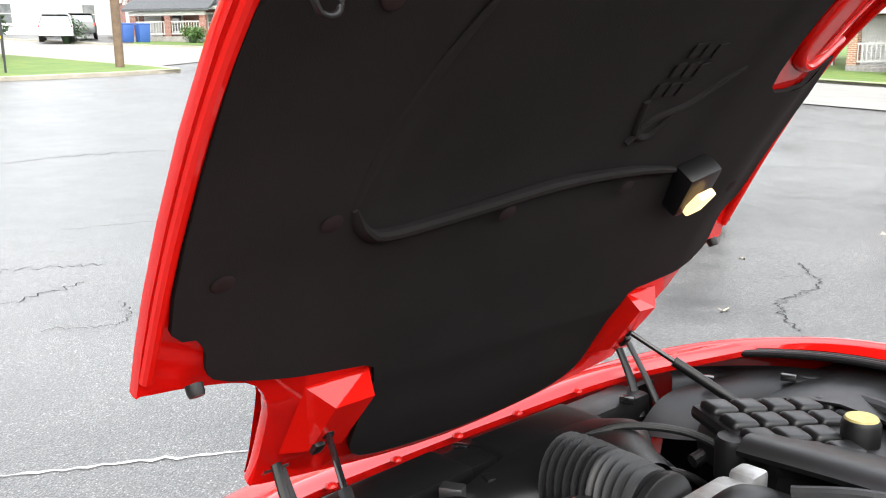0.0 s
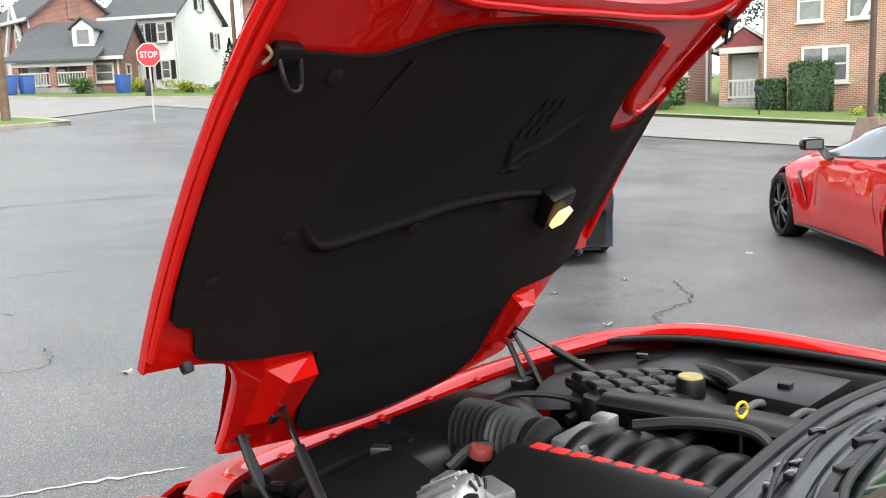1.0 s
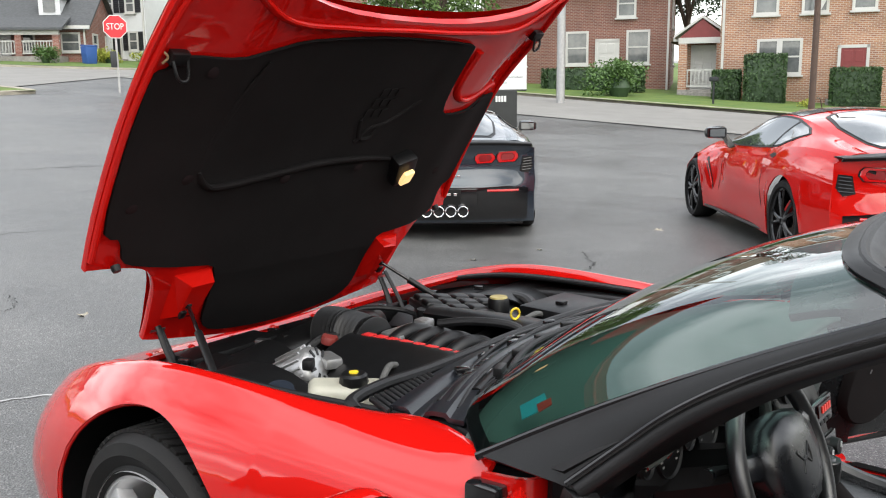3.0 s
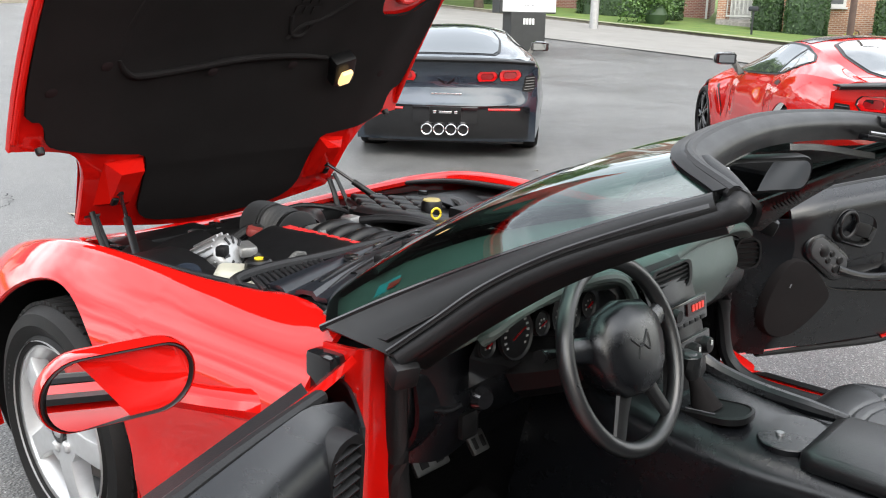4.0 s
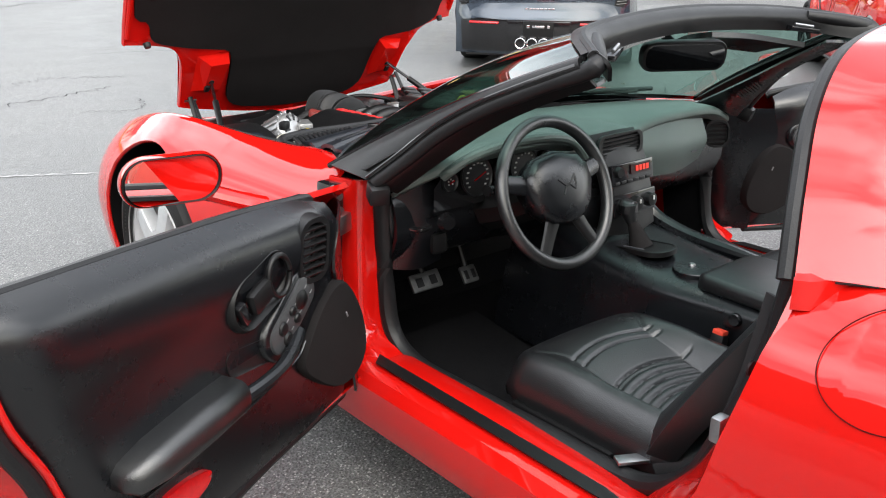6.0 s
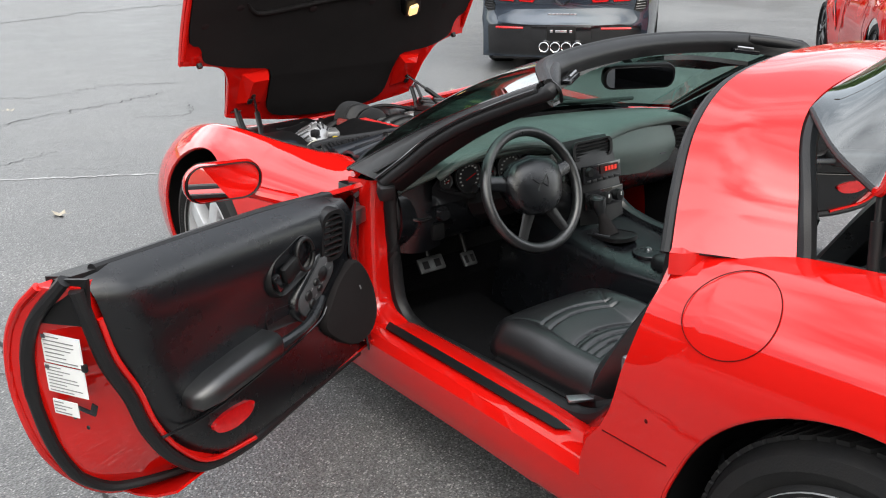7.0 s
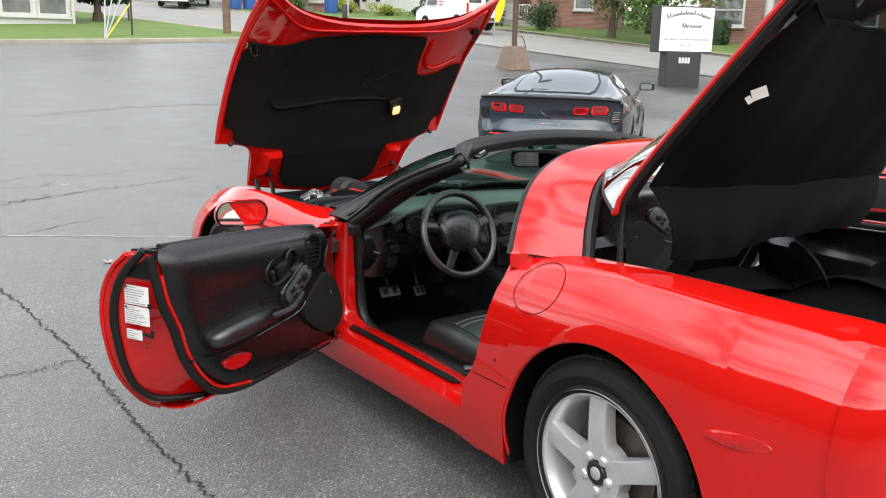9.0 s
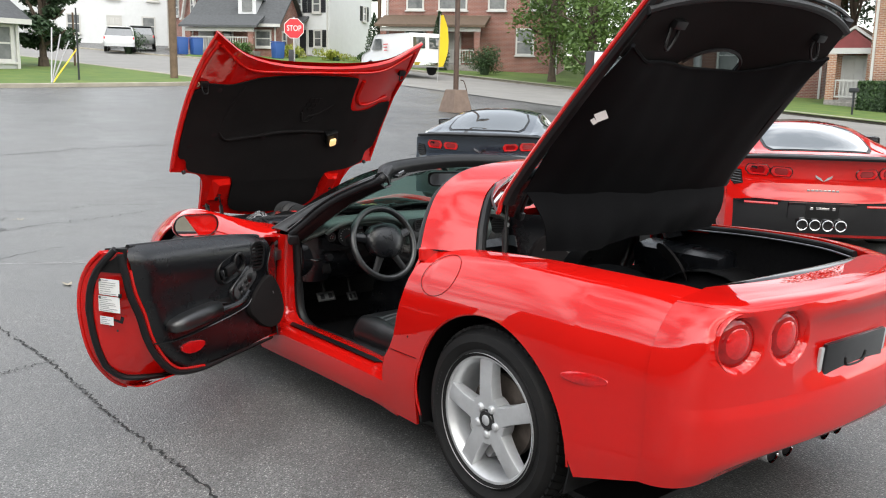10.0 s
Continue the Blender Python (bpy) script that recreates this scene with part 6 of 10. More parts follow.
    # lower front pod
    pod = [(-1.17, 0.635), (-1.12, 0.60), (-1.075, 0.52), (-1.06, 0.44), (-1.09, 0.39), (-1.15, 0.375), (-1.21, 0.392), (-1.28, 0.44), (-1.33, 0.495), (-1.30, 0.55), (-1.24, 0.61)]
    pod = [(p.x, p.y) for p in smooth_line([(a, b, 0) for a, b in pod], 3, True)]
    pc = (-1.19, 0.50)
    put("kick_pod", Shape().ring([[(x, pc[0] + (a - pc[0]) * k, pc[1] + (b - pc[1]) * k) for a, b in pod] for x, k in ((-0.67, 1.0), (-0.642, 1.0), (-0.634, 0.96), (-0.632, 0.7))]), FELT, ip, "dark felt speaker pod", angle=50)
    # air vent, on the driver door alone
    if side == "left":
        VM = Matrix.Translation((-0.630, -1.283, 0.746)) @ pose(0, 0, 0, 0, 0, -12)
        vr = lambda w, h, x: [VM @ Vector((x + 0.635, a + b * 0.10, b)) for a, b in rounded(w, h, 0.032)]
        v = put("air_vent", Shape().ring([vr(0.088, 0.140, -0.665), vr(0.084, 0.136, -0.628), vr(0.068, 0.116, -0.628), vr(0.066, 0.114, -0.646)]), TRIM, ip, "slatted black air vent")
        for i in range(7):
            put("vent_slat", Shape().box((0.016, 0.064, 0.004), (0.0, (i - 3) * 0.0016, (i - 3) * 0.016), (0, 25, 0)).moved(VM), TRIM, v)
        put("vent_slat", Shape().box((0.010, 0.004, 0.10), (-0.004, 0, 0), (-6, 0, 0)).moved(VM), TRIM, v)
    fw = 0.06 if side == "right" else 0.0
    # switch plate: a rounded band running down and back
    sm_ = Matrix.Translation((-0.640, -1.362 + fw, 0.632)) @ pose(0, 0, 0, 36, 0, 0)
    band = lambda w, h, x: [sm_ @ Vector((x, a, b)) for a, b in rounded(w, h, h * 0.46)]
    put("switch_surround", Shape().ring([band(0.215, 0.105, -0.035), band(0.21, 0.100, 0.0), band(0.20, 0.090, 0.004)]), VINYL, ip, angle=50)
    sw = put("switch_plate", Shape().ring([band(0.180, 0.074, 0.0), band(0.177, 0.072, 0.009), band(0.168, 0.063, 0.011)]), material("grey_switch_plastic", (0.05, 0.052, 0.055), 0.42, noise_scale=30, noise_mix=0.2), ip, "dark grey window switch plate")
    for a, b, r in ((0.035, 0.004, 0.021), (0.001, 0.014, 0.011), (0.001, -0.012, 0.011), (-0.042, 0.015, 0.015), (-0.046, -0.016, 0.015)):
        bt = Shape().lathe([(0, 0.006), (r * 0.75, 0.005), (r, 0.001), (r, -0.002)], n=16).moved(sm_ @ pose(0.011, a, b, 0, 90, 0))
        put("switch_button", bt, TRIM, sw)
    for a, b in ((0.062, 0.012), (0.062, -0.004), (0.018, 0.016), (0.018, -0.012), (-0.022, 0.014), (-0.022, -0.014)):
        put("switch_mark", Shape().box((0.001, 0.009, 0.0016), (0.0115 if abs(b) > 0.01 else 0.0175, a, b)).moved(sm_), GREY_INK, sw)
    # pull handle in its oval dish
    dm = Matrix.Translation((-0.634, -1.458 + fw, 0.722)) @ pose(0, 0, 0, 16, 0, 0)
    ov = lambda w, h, x: [dm @ Vector((x, a, b)) for a, b in rounded(w, h, h * 0.48, 7)]
    ds = put("handle_dish", Shape().ring([ov(0.20, 0.122, -0.03), ov(0.196, 0.118, -0.004), ov(0.182, 0.106, 0.004), ov(0.17, 0.094, 0.0), ov(0.155, 0.080, -0.014), ov(0.11, 0.05, -0.016)]), TRIM, ip, angle=50)
    put("door_pull", Shape().tube([dm @ Vector((0.012, 0.045 + 0.034 * math.cos(a), 0.004 + 0.042 * math.sin(a))) for a in [2 * math.pi * k / 12 for k in range(12)]], 0.006, closed=True, steps=3).box((0.022, 0.07, 0.046), (-0.626, -1.475 + fw, 0.718), (16, 0, 4), bevel=0.010), TRIM, ds, "black inner door pull")
    put("lock_tab", Shape().box((0.016, 0.022, 0.045), (-0.630, -1.525 + fw, 0.70), (25, 0, 0), bevel=0.005), TRIM_GLOSS, ds)
    # armrest with its grip
    loops = []
    for y, w, h, z in ((-1.555, 0.03, 0.03, 0.565), (-1.575, 0.062, 0.066, 0.562), (-1.68, 0.066, 0.07, 0.556), (-1.79, 0.064, 0.066, 0.548), (-1.845, 0.05, 0.05, 0.542), (-1.86, 0.02, 0.025, 0.54)):
        loops.append([Vector((-0.640 + a, y, z + b)) for a, b in rounded(w * 1.7, h, min(w, h) * 0.42)])
    put("armrest", Shape().ring(loops), LEATHER, ip, "padded black leather armrest", angle=60)
    put("pull_pocket", Shape().ring([[(x, -1.475 + a * k - 0.1 * b, 0.590 + b * k + a * -0.15) for a, b in rounded(0.17, 0.055, 0.022)] for x, k in ((-0.66, 1.0), (-0.6475, 1.0), (-0.650, 0.9))]), RUBBER, ip, "dark pull pocket")
    put("grab_handle", Shape().tube([(-0.635, -1.345, 0.588), (-0.62, -1.39, 0.572), (-0.607, -1.45, 0.560), (-0.605, -1.52, 0.556), (-0.612, -1.58, 0.552)], [0.016, 0.015, 0.014, 0.014, 0.016]), VINYL, ip)
    put("panel_seam", Shape().tube([(-0.647, -1.30, 0.545), (-0.645, -1.36, 0.515), (-0.646, -1.6, 0.485), (-0.647, -1.80, 0.475), (-0.652, -1.93, 0.490)], 0.0035), TRIM_GLOSS, ip)
    put("door_light", Shape().ring([[(x, -1.705 + a * k, 0.428 + b * k * (1.0 if b < 0 else 0.55) - a * 0.06) for a, b in [(0.074 * math.cos(q * math.pi / 18), 0.034 * math.sin(q * math.pi / 18)) for q in range(36)]] for x, k in ((-0.66, 1), (-0.6455, 1), (-0.644, 0.97), (-0.6435, 0.7))]), LENS_RED, ip, "red courtesy light lens")
    put("pod_mark", Shape().box((0.002, 0.004, 0.014), (-0.6308, -1.155, 0.55), (25, 0, 0)), GREY_INK, ip)
    # latch and labels on the shut face
    ry = lambda x, z: rear(z) + 0.022 + (x + 0.83) * 0.057
    lt = put("door_latch", Shape().box((0.045, 0.003, 0.010), (-0.715, ry(-0.715, 0.61) - 0.002, 0.605), (0, 8, 3), bevel=0.001).box((0.014, 0.004, 0.026), (-0.695, ry(-0.69, 0.61) - 0.002, 0.612), (0, 20, 3), bevel=0.001), TRIM_GLOSS, d, "black latch slot")
    for dx, dz in ((-0.01, -0.04), (-0.045, -0.025)):
        put("latch_screw", Shape().lathe([(0, 0.002), (0.004, 0.0015), (0.005, 0)], (-0.71 + dx, ry(-0.71, 0.6) - 0.002, 0.605 + dz), (90, 0, 0), n=10), RUBBER, lt)
    put("rubber_stop", Shape().box((0.013, 0.008, 0.017), (-0.690, ry(-0.69, 0.71) - 0.004, 0.71), bevel=0.003), RUBBER, d)
    if side == "left":
        for z0, z1, xa, xb, rows in ((0.708, 0.772, -0.79, -0.69, 7), (0.640, 0.702, -0.797, -0.694, 8), (0.585, 0.618, -0.80, -0.735, 4)):
            zc, xc, w = (z0 + z1) / 2, (xa + xb) / 2, xb - xa
            ang = math.degrees(math.atan(0.057))
            lb = put("data_label", Shape().box((w, 0.002, z1 - z0), (xc, ry(xc, zc) - 0.005, zc), (0, 0, ang)), LABEL_WHITE, d, "white printed label, unreadable small print")
            rl = random.Random(int(z0 * 1000))
            for r in range(rows):
                lw = w * rl.uniform(0.35, 0.85)
                px = xa + w * 0.06 + lw / 2
                put("print_bar", Shape().box((lw, 0.002, (z1 - z0) / rows * 0.16), (px, ry(px, zc) - 0.0065, z1 - (r + 0.7) * (z1 - z0) / (rows + 0.4)), (0, 0, ang)), GREY_INK, lb)
            if rows != 4:
                put("print_bar", Shape().box((0.009, 0.002, 0.008), (xa + 0.008, ry(xa, zc) - 0.007, z1 - 0.006), (0, 0, ang)), LABEL_INK, lb)
    # mirror
    hm = Matrix.Translation((-0.943, -1.326, 0.870)) @ pose(0, 0, 0, 0, 0, 52)
    gm = hm @ pose(0, 0, 0, MIRROR_TILT, 0, MIRROR_TURN)
    oval = [(a + 0.012 * b / 0.06 * 0.5, b) for a, b in rounded(0.212, 0.104, 0.050, 8)]
    ring = lambda k, y: [hm @ Vector((a * k, y, b * k)) for a, b in oval]
    mh = put("door_mirror", Shape().ring([ring(0.955, -0.012), ring(0.985, -0.017), ring(1.0, -0.008), ring(1.0, 0.010), ring(0.92, 0.030), ring(0.74, 0.048), ring(0.3, 0.058)]), RED, d, "red oval door mirror", angle=60)
    put("mirror_surround", Shape().ring([ring(0.965, -0.0165), ring(0.945, -0.020), ring(0.915, -0.018), ring(0.91, 0.006)], True, False), TRIM, mh, angle=60)
    put("mirror_glass", Shape().ring([[gm @ Vector((a * 0.93, -0.003, b * 0.93)) for a, b in oval], [gm @ Vector((a * 0.93, -0.0085, b * 0.93)) for a, b in oval]]), MIRROR, mh, "mirror glass")
    put("mirror_stalk", Shape().tube([hm @ Vector((0.03, 0.05, -0.03)), (-0.88, -1.20, 0.80), (-0.84, -1.15, 0.775)], [0.03, 0.032, 0.04], flat=0.6), RED, mh)
    put("outer_handle", Shape().box((0.02, 0.16, 0.03), (-side_x(-1.9, 0.74) - 0.002, -1.88, 0.74), (0, 0, 0), bevel=0.008), RED, d)
    return d


door("left")
door("right")
for sx in (-1, 1):
    # door jamb at the front: red post with black seal, and the hinge pillar
    part("door_jamb", Shape().grid([[(sx * 0.78, -0.91, 0.78), (sx * 0.76, -0.985, 0.78), (sx * 0.71, -1.0, 0.775)], [(sx * 0.80, -0.915, 0.55), (sx * 0.775, -0.99, 0.55), (sx * 0.715, -1.005, 0.55)], [(sx * 0.80, -0.93, 0.40), (sx * 0.775, -1.01, 0.39), (sx * 0.715, -1.02, 0.38)], [(sx * 0.81, -1.0, 0.34), (sx * 0.78, -1.1, 0.335), (sx * 0.715, -1.12, 0.32)]], thick=0.01), RED, car)
    part("weatherstrip", Shape().tube([(sx * 0.715, -1.03, 0.80), (sx * 0.705, -1.02, 0.65), (sx * 0.70, -1.02, 0.5), (sx * 0.70, -1.05, 0.37), (sx * 0.695, -1.14, 0.315), (sx * 0.69, -1.3, 0.31), (sx * 0.69, -1.6, 0.32), (sx * 0.70, -1.85, 0.335), (sx * 0.72, -1.98, 0.42), (sx * 0.74, -2.05, 0.55), (sx * 0.745, -2.12, 0.75), (sx * 0.76, -2.15, 0.88)], 0.024, flat=0.9), RUBBER, car)
    part("hinge_recess", Shape().box((0.04, 0.07, 0.34), (sx * 0.80, -0.93, 0.60), bevel=0.01), TRIM_GLOSS, car)
    part("hinge_bolt", Shape().cyl((sx * 0.80, -0.97, 0.70), (sx * 0.80, -0.955, 0.70), 0.014).cyl((sx * 0.80, -0.97, 0.74), (sx * 0.80, -0.955, 0.74), 0.012), STEEL, car)
    part("rear_jamb", Shape().grid([[(sx * 0.79, -2.165, 0.885), (sx * 0.76, -2.155, 0.885), (sx * 0.70, -2.14, 0.88)], [(sx * 0.872, -2.145, 0.7), (sx * 0.80, -2.12, 0.7), (sx * 0.735, -2.10, 0.7)], [(sx * 0.878, -2.087, 0.5), (sx * 0.80, -2.04, 0.5), (sx * 0.735, -2.02, 0.5)], [(sx * 0.865, -2.03, 0.36), (sx * 0.80, -1.95, 0.355), (sx * 0.73, -1.90, 0.34)]], thick=0.01), RED, car)
    part("striker", Shape().box((0.03, 0.02, 0.045), (sx * 0.80, -2.075, 0.60), bevel=0.005), STEEL, car)
    part("jamb_plug", Shape().lathe([(0, 0.004), (0.012, 0.003), (0.014, 0)], (sx * 0.79, -2.11, 0.72), (90, 0, 0), n=14), RUBBER, car)

# ---------------------------------------------------------------- cabin
cf = part("cabin_floor", Shape().box((1.42, 1.5, 0.02), (0, -1.3, 0.17)), CARPET, car, "black carpeted floor")
part("firewall", Shape().box((1.42, 0.02, 0.6), (0, -0.66, 0.47), (12, 0, 0)), CARPET, cf)
part("rear_bulkhead", Shape().box((1.40, 0.02, 0.55), (0, -2.26, 0.42), (-12, 0, 0)), CARPET, cf)
for sx in (-1, 1):
    part("sill_side", Shape().box((0.02, 1.4, 0.17), (sx * 0.70, -1.35, 0.24)), CARPET, cf)
    part("kick_side", Shape().grid([[(sx * 0.72, -0.7, 0.75), (sx * 0.68, -0.85, 0.5), (sx * 0.66, -0.9, 0.2)], [(sx * 0.72, -1.0, 0.77), (sx * 0.70, -1.02, 0.5), (sx * 0.69, -1.04, 0.2)]]), CARPET, cf)
part("underbody", Shape().box((1.5, 3.6, 0.02), (0, -1.4, 0.15)), TRIM, car)
mat_m = Shape().box((0.42, 0.55, 0.014), (-0.44, -1.12, 0.19), (8, 0, 0), bevel=0.005)
fm = part("floor_mat", mat_m, CARPET, car, "black carpet floor mat")
for i in range(9):
    part("mat_print", Shape().box((0.035, 0.022, 0.003), (-0.62 + i * 0.045, -1.28, 0.178), (8, 0, 0)), FELT, fm)
# tunnel and console
tun = Shape().grid([[(-0.20, -0.9, 0.2), (-0.17, -0.95, 0.50), (-0.12, -0.98, 0.60), (0, -0.98, 0.62), (0.12, -0.98, 0.60), (0.17, -0.95, 0.5), (0.20, -0.9, 0.2)], [(-0.22, -1.2, 0.2), (-0.19, -1.2, 0.46), (-0.14, -1.2, 0.545), (0, -1.2, 0.56), (0.14, -1.2, 0.545), (0.19, -1.2, 0.46), (0.22, -1.2, 0.2)], [(-0.20, -1.45, 0.2), (-0.175, -1.45, 0.42), (-0.15, -1.45, 0.505), (0, -1.45, 0.525), (0.15, -1.45, 0.505), (0.19, -1.45, 0.42), (0.20, -1.45, 0.2)], [(-0.17, -1.7, 0.2), (-0.15, -1.7, 0.42), (-0.135, -1.7, 0.50), (0, -1.7, 0.52), (0.135, -1.7, 0.50), (0.16, -1.7, 0.42), (0.17, -1.7, 0.2)], [(-0.17, -2.08, 0.2), (-0.15, -2.08, 0.42), (-0.135, -2.08, 0.51), (0, -2.08, 0.53), (0.135, -2.08, 0.51), (0.16, -2.08, 0.42), (0.17, -2.08, 0.2)]], nu=6, nv=5)
con = part("centre_console", tun, VINYL, car, "black centre console")
lid = []
for y, w, z in ((-1.545, 0.20, 0.524), (-1.55, 0.235, 0.538), (-1.57, 0.255, 0.545), (-1.75, 0.275, 0.549), (-2.0, 0.28, 0.553), (-2.05, 0.27, 0.545)):
    lid.append([Vector((a, y + 0.02 * (abs(a) / 0.13) ** 3 * -1, z - 0.02 + b)) for a, b in rounded(w, 0.045, 0.020, 5)])
part("console_lid", Shape().ring(lid), LEATHER, con, "black leather armrest lid", angle=60)
part("ashtray_lid", Shape().ring([[(-0.01 + a * k, -1.505 + b * k, z) for a, b in rounded(0.19, 0.11, 0.05)] for z, k in ((0.505, 1.0), (0.5265, 1.0), (0.5285, 0.97))]), VINYL, con)
part("ashtray_knob", Shape().lathe([(0, 0.006), (0.008, 0.006), (0.010, 0)], (-0.04, -1.49, 0.528), n=14), STEEL, con)
part("shift_plate", Shape().ring([[(-0.05 + a * k, -1.33 + b * k, 0.541 - b * 0.10 + z) for a, b in rounded(0.11, 0.20, 0.045)] for z, k in ((-0.01, 1.0), (0.004, 1.0), (0.005, 0.93), (0.002, 0.9))]), TRIM, con, "black gear selector plate")
part("shift_letters", Shape().box((0.005, 0.07, 0.001), (-0.085, -1.33, 0.5445), (-6, 0, 0)), LABEL_INK, con)
sh = Shape().tube([(-0.05, -1.33, 0.535), (-0.052, -1.31, 0.575), (-0.056, -1.295, 0.605)], [0.036, 0.022, 0.013])
part("shift_boot", sh, FELT, con)
part("shift_knob", Shape().tube([(-0.056, -1.295, 0.60), (-0.06, -1.288, 0.63), (-0.063, -1.285, 0.655), (-0.063, -1.286, 0.663)], [0.014, 0.024, 0.026, 0.012]), LEATHER, con, "black leather shift knob")
part("parking_brake", Shape().tube([(0.15, -1.15, 0.60), (0.16, -1.22, 0.55), (0.17, -1.33, 0.522), (0.175, -1.47, 0.512), (0.175, -1.56, 0.51)], [0.03, 0.026, 0.022, 0.02, 0.012]), VINYL, con, "black parking brake lever")
part("console_lock", Shape().lathe([(0, 0.01), (0.014, 0.01), (0.018, 0.004), (0.018, 0)], (-0.150, -1.70, 0.475), (0, -80, 0), n=18), TRIM_GLOSS, con)
part("belt_buckle", Shape().box((0.03, 0.035, 0.08), (-0.185, -1.68, 0.40), (0, 12, 0), bevel=0.006), TRIM, car)
part("buckle_button", Shape().box((0.026, 0.03, 0.012), (-0.178, -1.68, 0.444), (0, 12, 0), bevel=0.003), material("orange_red_button", (0.7, 0.06, 0.03), 0.4), car, "red seat belt button")


# dashboard
def dash_z(x):
    a = math.exp(-((x + 0.38) / 0.27) ** 4)
    b = math.exp(-((x - 0.40) / 0.26) ** 4)
    c = math.exp(-(x / 0.15) ** 4)
    return 0.775 + 0.085 * a + 0.065 * b + 0.06 * c * (1 - a) * (1 - b)


net = []
for i in range(49):
    x = -0.70 + 1.40 * i / 48
    z = dash_z(x)
    ye = -1.10 - 0.06 * math.exp(-((x + 0.38) / 0.25) ** 4) - 0.05 * math.exp(-(x / 0.14) ** 4) - 0.02 * math.exp(-((x - 0.40) / 0.25) ** 4) + 0.18 * max(0, abs(x) - 0.60)
    y0 = -0.63 - 0.36 * x * x
    row = [(x, y0, 0.79), (x, y0 - 0.12, 0.80), (x, (y0 + ye) / 2 - 0.06, 0.5 * (z + 0.81)), (x, ye + 0.06, z - 0.004), (x, ye + 0.01, z - 0.008), (x, ye, z - 0.03), (x, ye + 0.03, z - 0.05)]
    net.append(smooth_line(row, 3))
dashb = part("dashboard", Shape().sheet(net, 0.012), DASH, car, "grey-green soft dashboard with twin cowls")
low = []
for i in range(25):
    x = -0.70 + 1.40 * i / 24
    c = math.exp(-(x / 0.15) ** 4)
    low.append(smooth_line([(x, -1.02 - 0.10 * c, dash_z(x) - 0.03), (x, -1.06 - 0.10 * c, 0.72), (x, -1.07 - 0.13 * c, 0.63), (x, -1.02 - 0.16 * c, 0.55), (x, -0.92 - 0.2 * c, 0.50)], 3))
part("dashboard_lower", Shape().sheet(low, 0.01), VINYL, dashb, "black lower dashboard")
# instrument cluster
cl = Shape().grid([[(-0.62, -1.12, 0.76), (-0.5, -1.085, 0.83), (-0.36, -1.08, 0.84), (-0.2, -1.10, 0.825), (-0.13, -1.13, 0.77)], [(-0.62, -1.12, 0.70), (-0.5, -1.10, 0.69), (-0.36, -1.10, 0.69), (-0.2, -1.11, 0.69), (-0.13, -1.13, 0.69)]])
inst = part("instrument_panel", cl, TRIM_GLOSS, dashb, "black instrument cluster with white dials")
DIAL = material("dial_print", (0.30, 0.30, 0.29), 0.5, emit=(0.8, 0.8, 0.75), emit_strength=0.0)
for cx, r, n in ((-0.47, 0.048, 13), (-0.30, 0.048, 13), (-0.56, 0.02, 5), (-0.385, 0.022, 6), (-0.215, 0.024, 6)):
    fc = part("dial", Shape().lathe([(0, 0.004), (r, 0.004), (r + 0.004, 0.008), (r + 0.005, 0)], (cx, -1.107, 0.765), (90 - 8, 0, 0), n=28), TRIM, inst)
    for k in range(n):
        a = radians(-40 + 260 * k / (n - 1))
        part("dial_mark", Shape().box((0.0065 if r > 0.03 else 0.003, 0.002, 0.004), (cx + (r - 0.012) * math.cos(a), -1.114, 0.765 + (r - 0.012) * math.sin(a))), DIAL, fc)
    part("dial_needle", Shape().box((r * 0.9, 0.003, 0.0025), (cx + r * 0.15, -1.1155, 0.765), (0, -25, 0)), LAMP_RED, fc)
part("binnacle_edge", Shape().tube([(-0.60, -1.13, 0.79), (-0.585, -1.15, 0.81), (-0.53, -1.165, 0.838), (-0.38, -1.17, 0.855), (-0.2, -1.165, 0.835), (-0.12, -1.165, 0.77), (-0.11, -1.16, 0.70)], 0.013), DASH, dashb)
# centre stack
stack = part("console_fascia", Shape().grid([[(-0.105, -1.15, 0.825), (0, -1.16, 0.83), (0.105, -1.15, 0.825)], [(-0.105, -1.19, 0.77), (0, -1.205, 0.77), (0.105, -1.19, 0.77)], [(-0.10, -1.235, 0.66), (0, -1.25, 0.66), (0.10, -1.235, 0.66)], [(-0.105, -1.25, 0.56), (0, -1.27, 0.555), (0.105, -1.25, 0.56)]]), TRIM, dashb, "black centre stack")
rad = part("radio", Shape().box((0.18, 0.012, 0.058), (0, -1.236, 0.725), (-8, 0, 0), bevel=0.003), TRIM_GLOSS, stack, "car radio with red display")
part("radio_display", Shape().box((0.085, 0.004, 0.028), (0.03, -1.2435, 0.735), (-8, 0, 0)), material("radio_screen", (0.02, 0.003, 0.003), 0.15), rad)
for i in range(4):
    part("display_digit", Shape().box((0.010, 0.002, 0.015), (0.012 + i * 0.015, -1.2465, 0.736), (-8, 0, 0)), DIGITS, rad)
for i in range(6):
    part("radio_button", Shape().box((0.022, 0.008, 0.009), (-0.068 + i * 0.027, -1.243, 0.703), (-8, 0, 0), bevel=0.002), TRIM, rad)
part("radio_knob", Shape().lathe([(0, 0.014), (0.014, 0.014), (0.016, 0)], (-0.065, -1.24, 0.735), (90, 0, 0), n=18), TRIM, rad)
clim = part("climate_panel", Shape().box((0.18, 0.012, 0.062), (0, -1.252, 0.64), (-6, 0, 0), bevel=0.003), TRIM_GLOSS, stack)
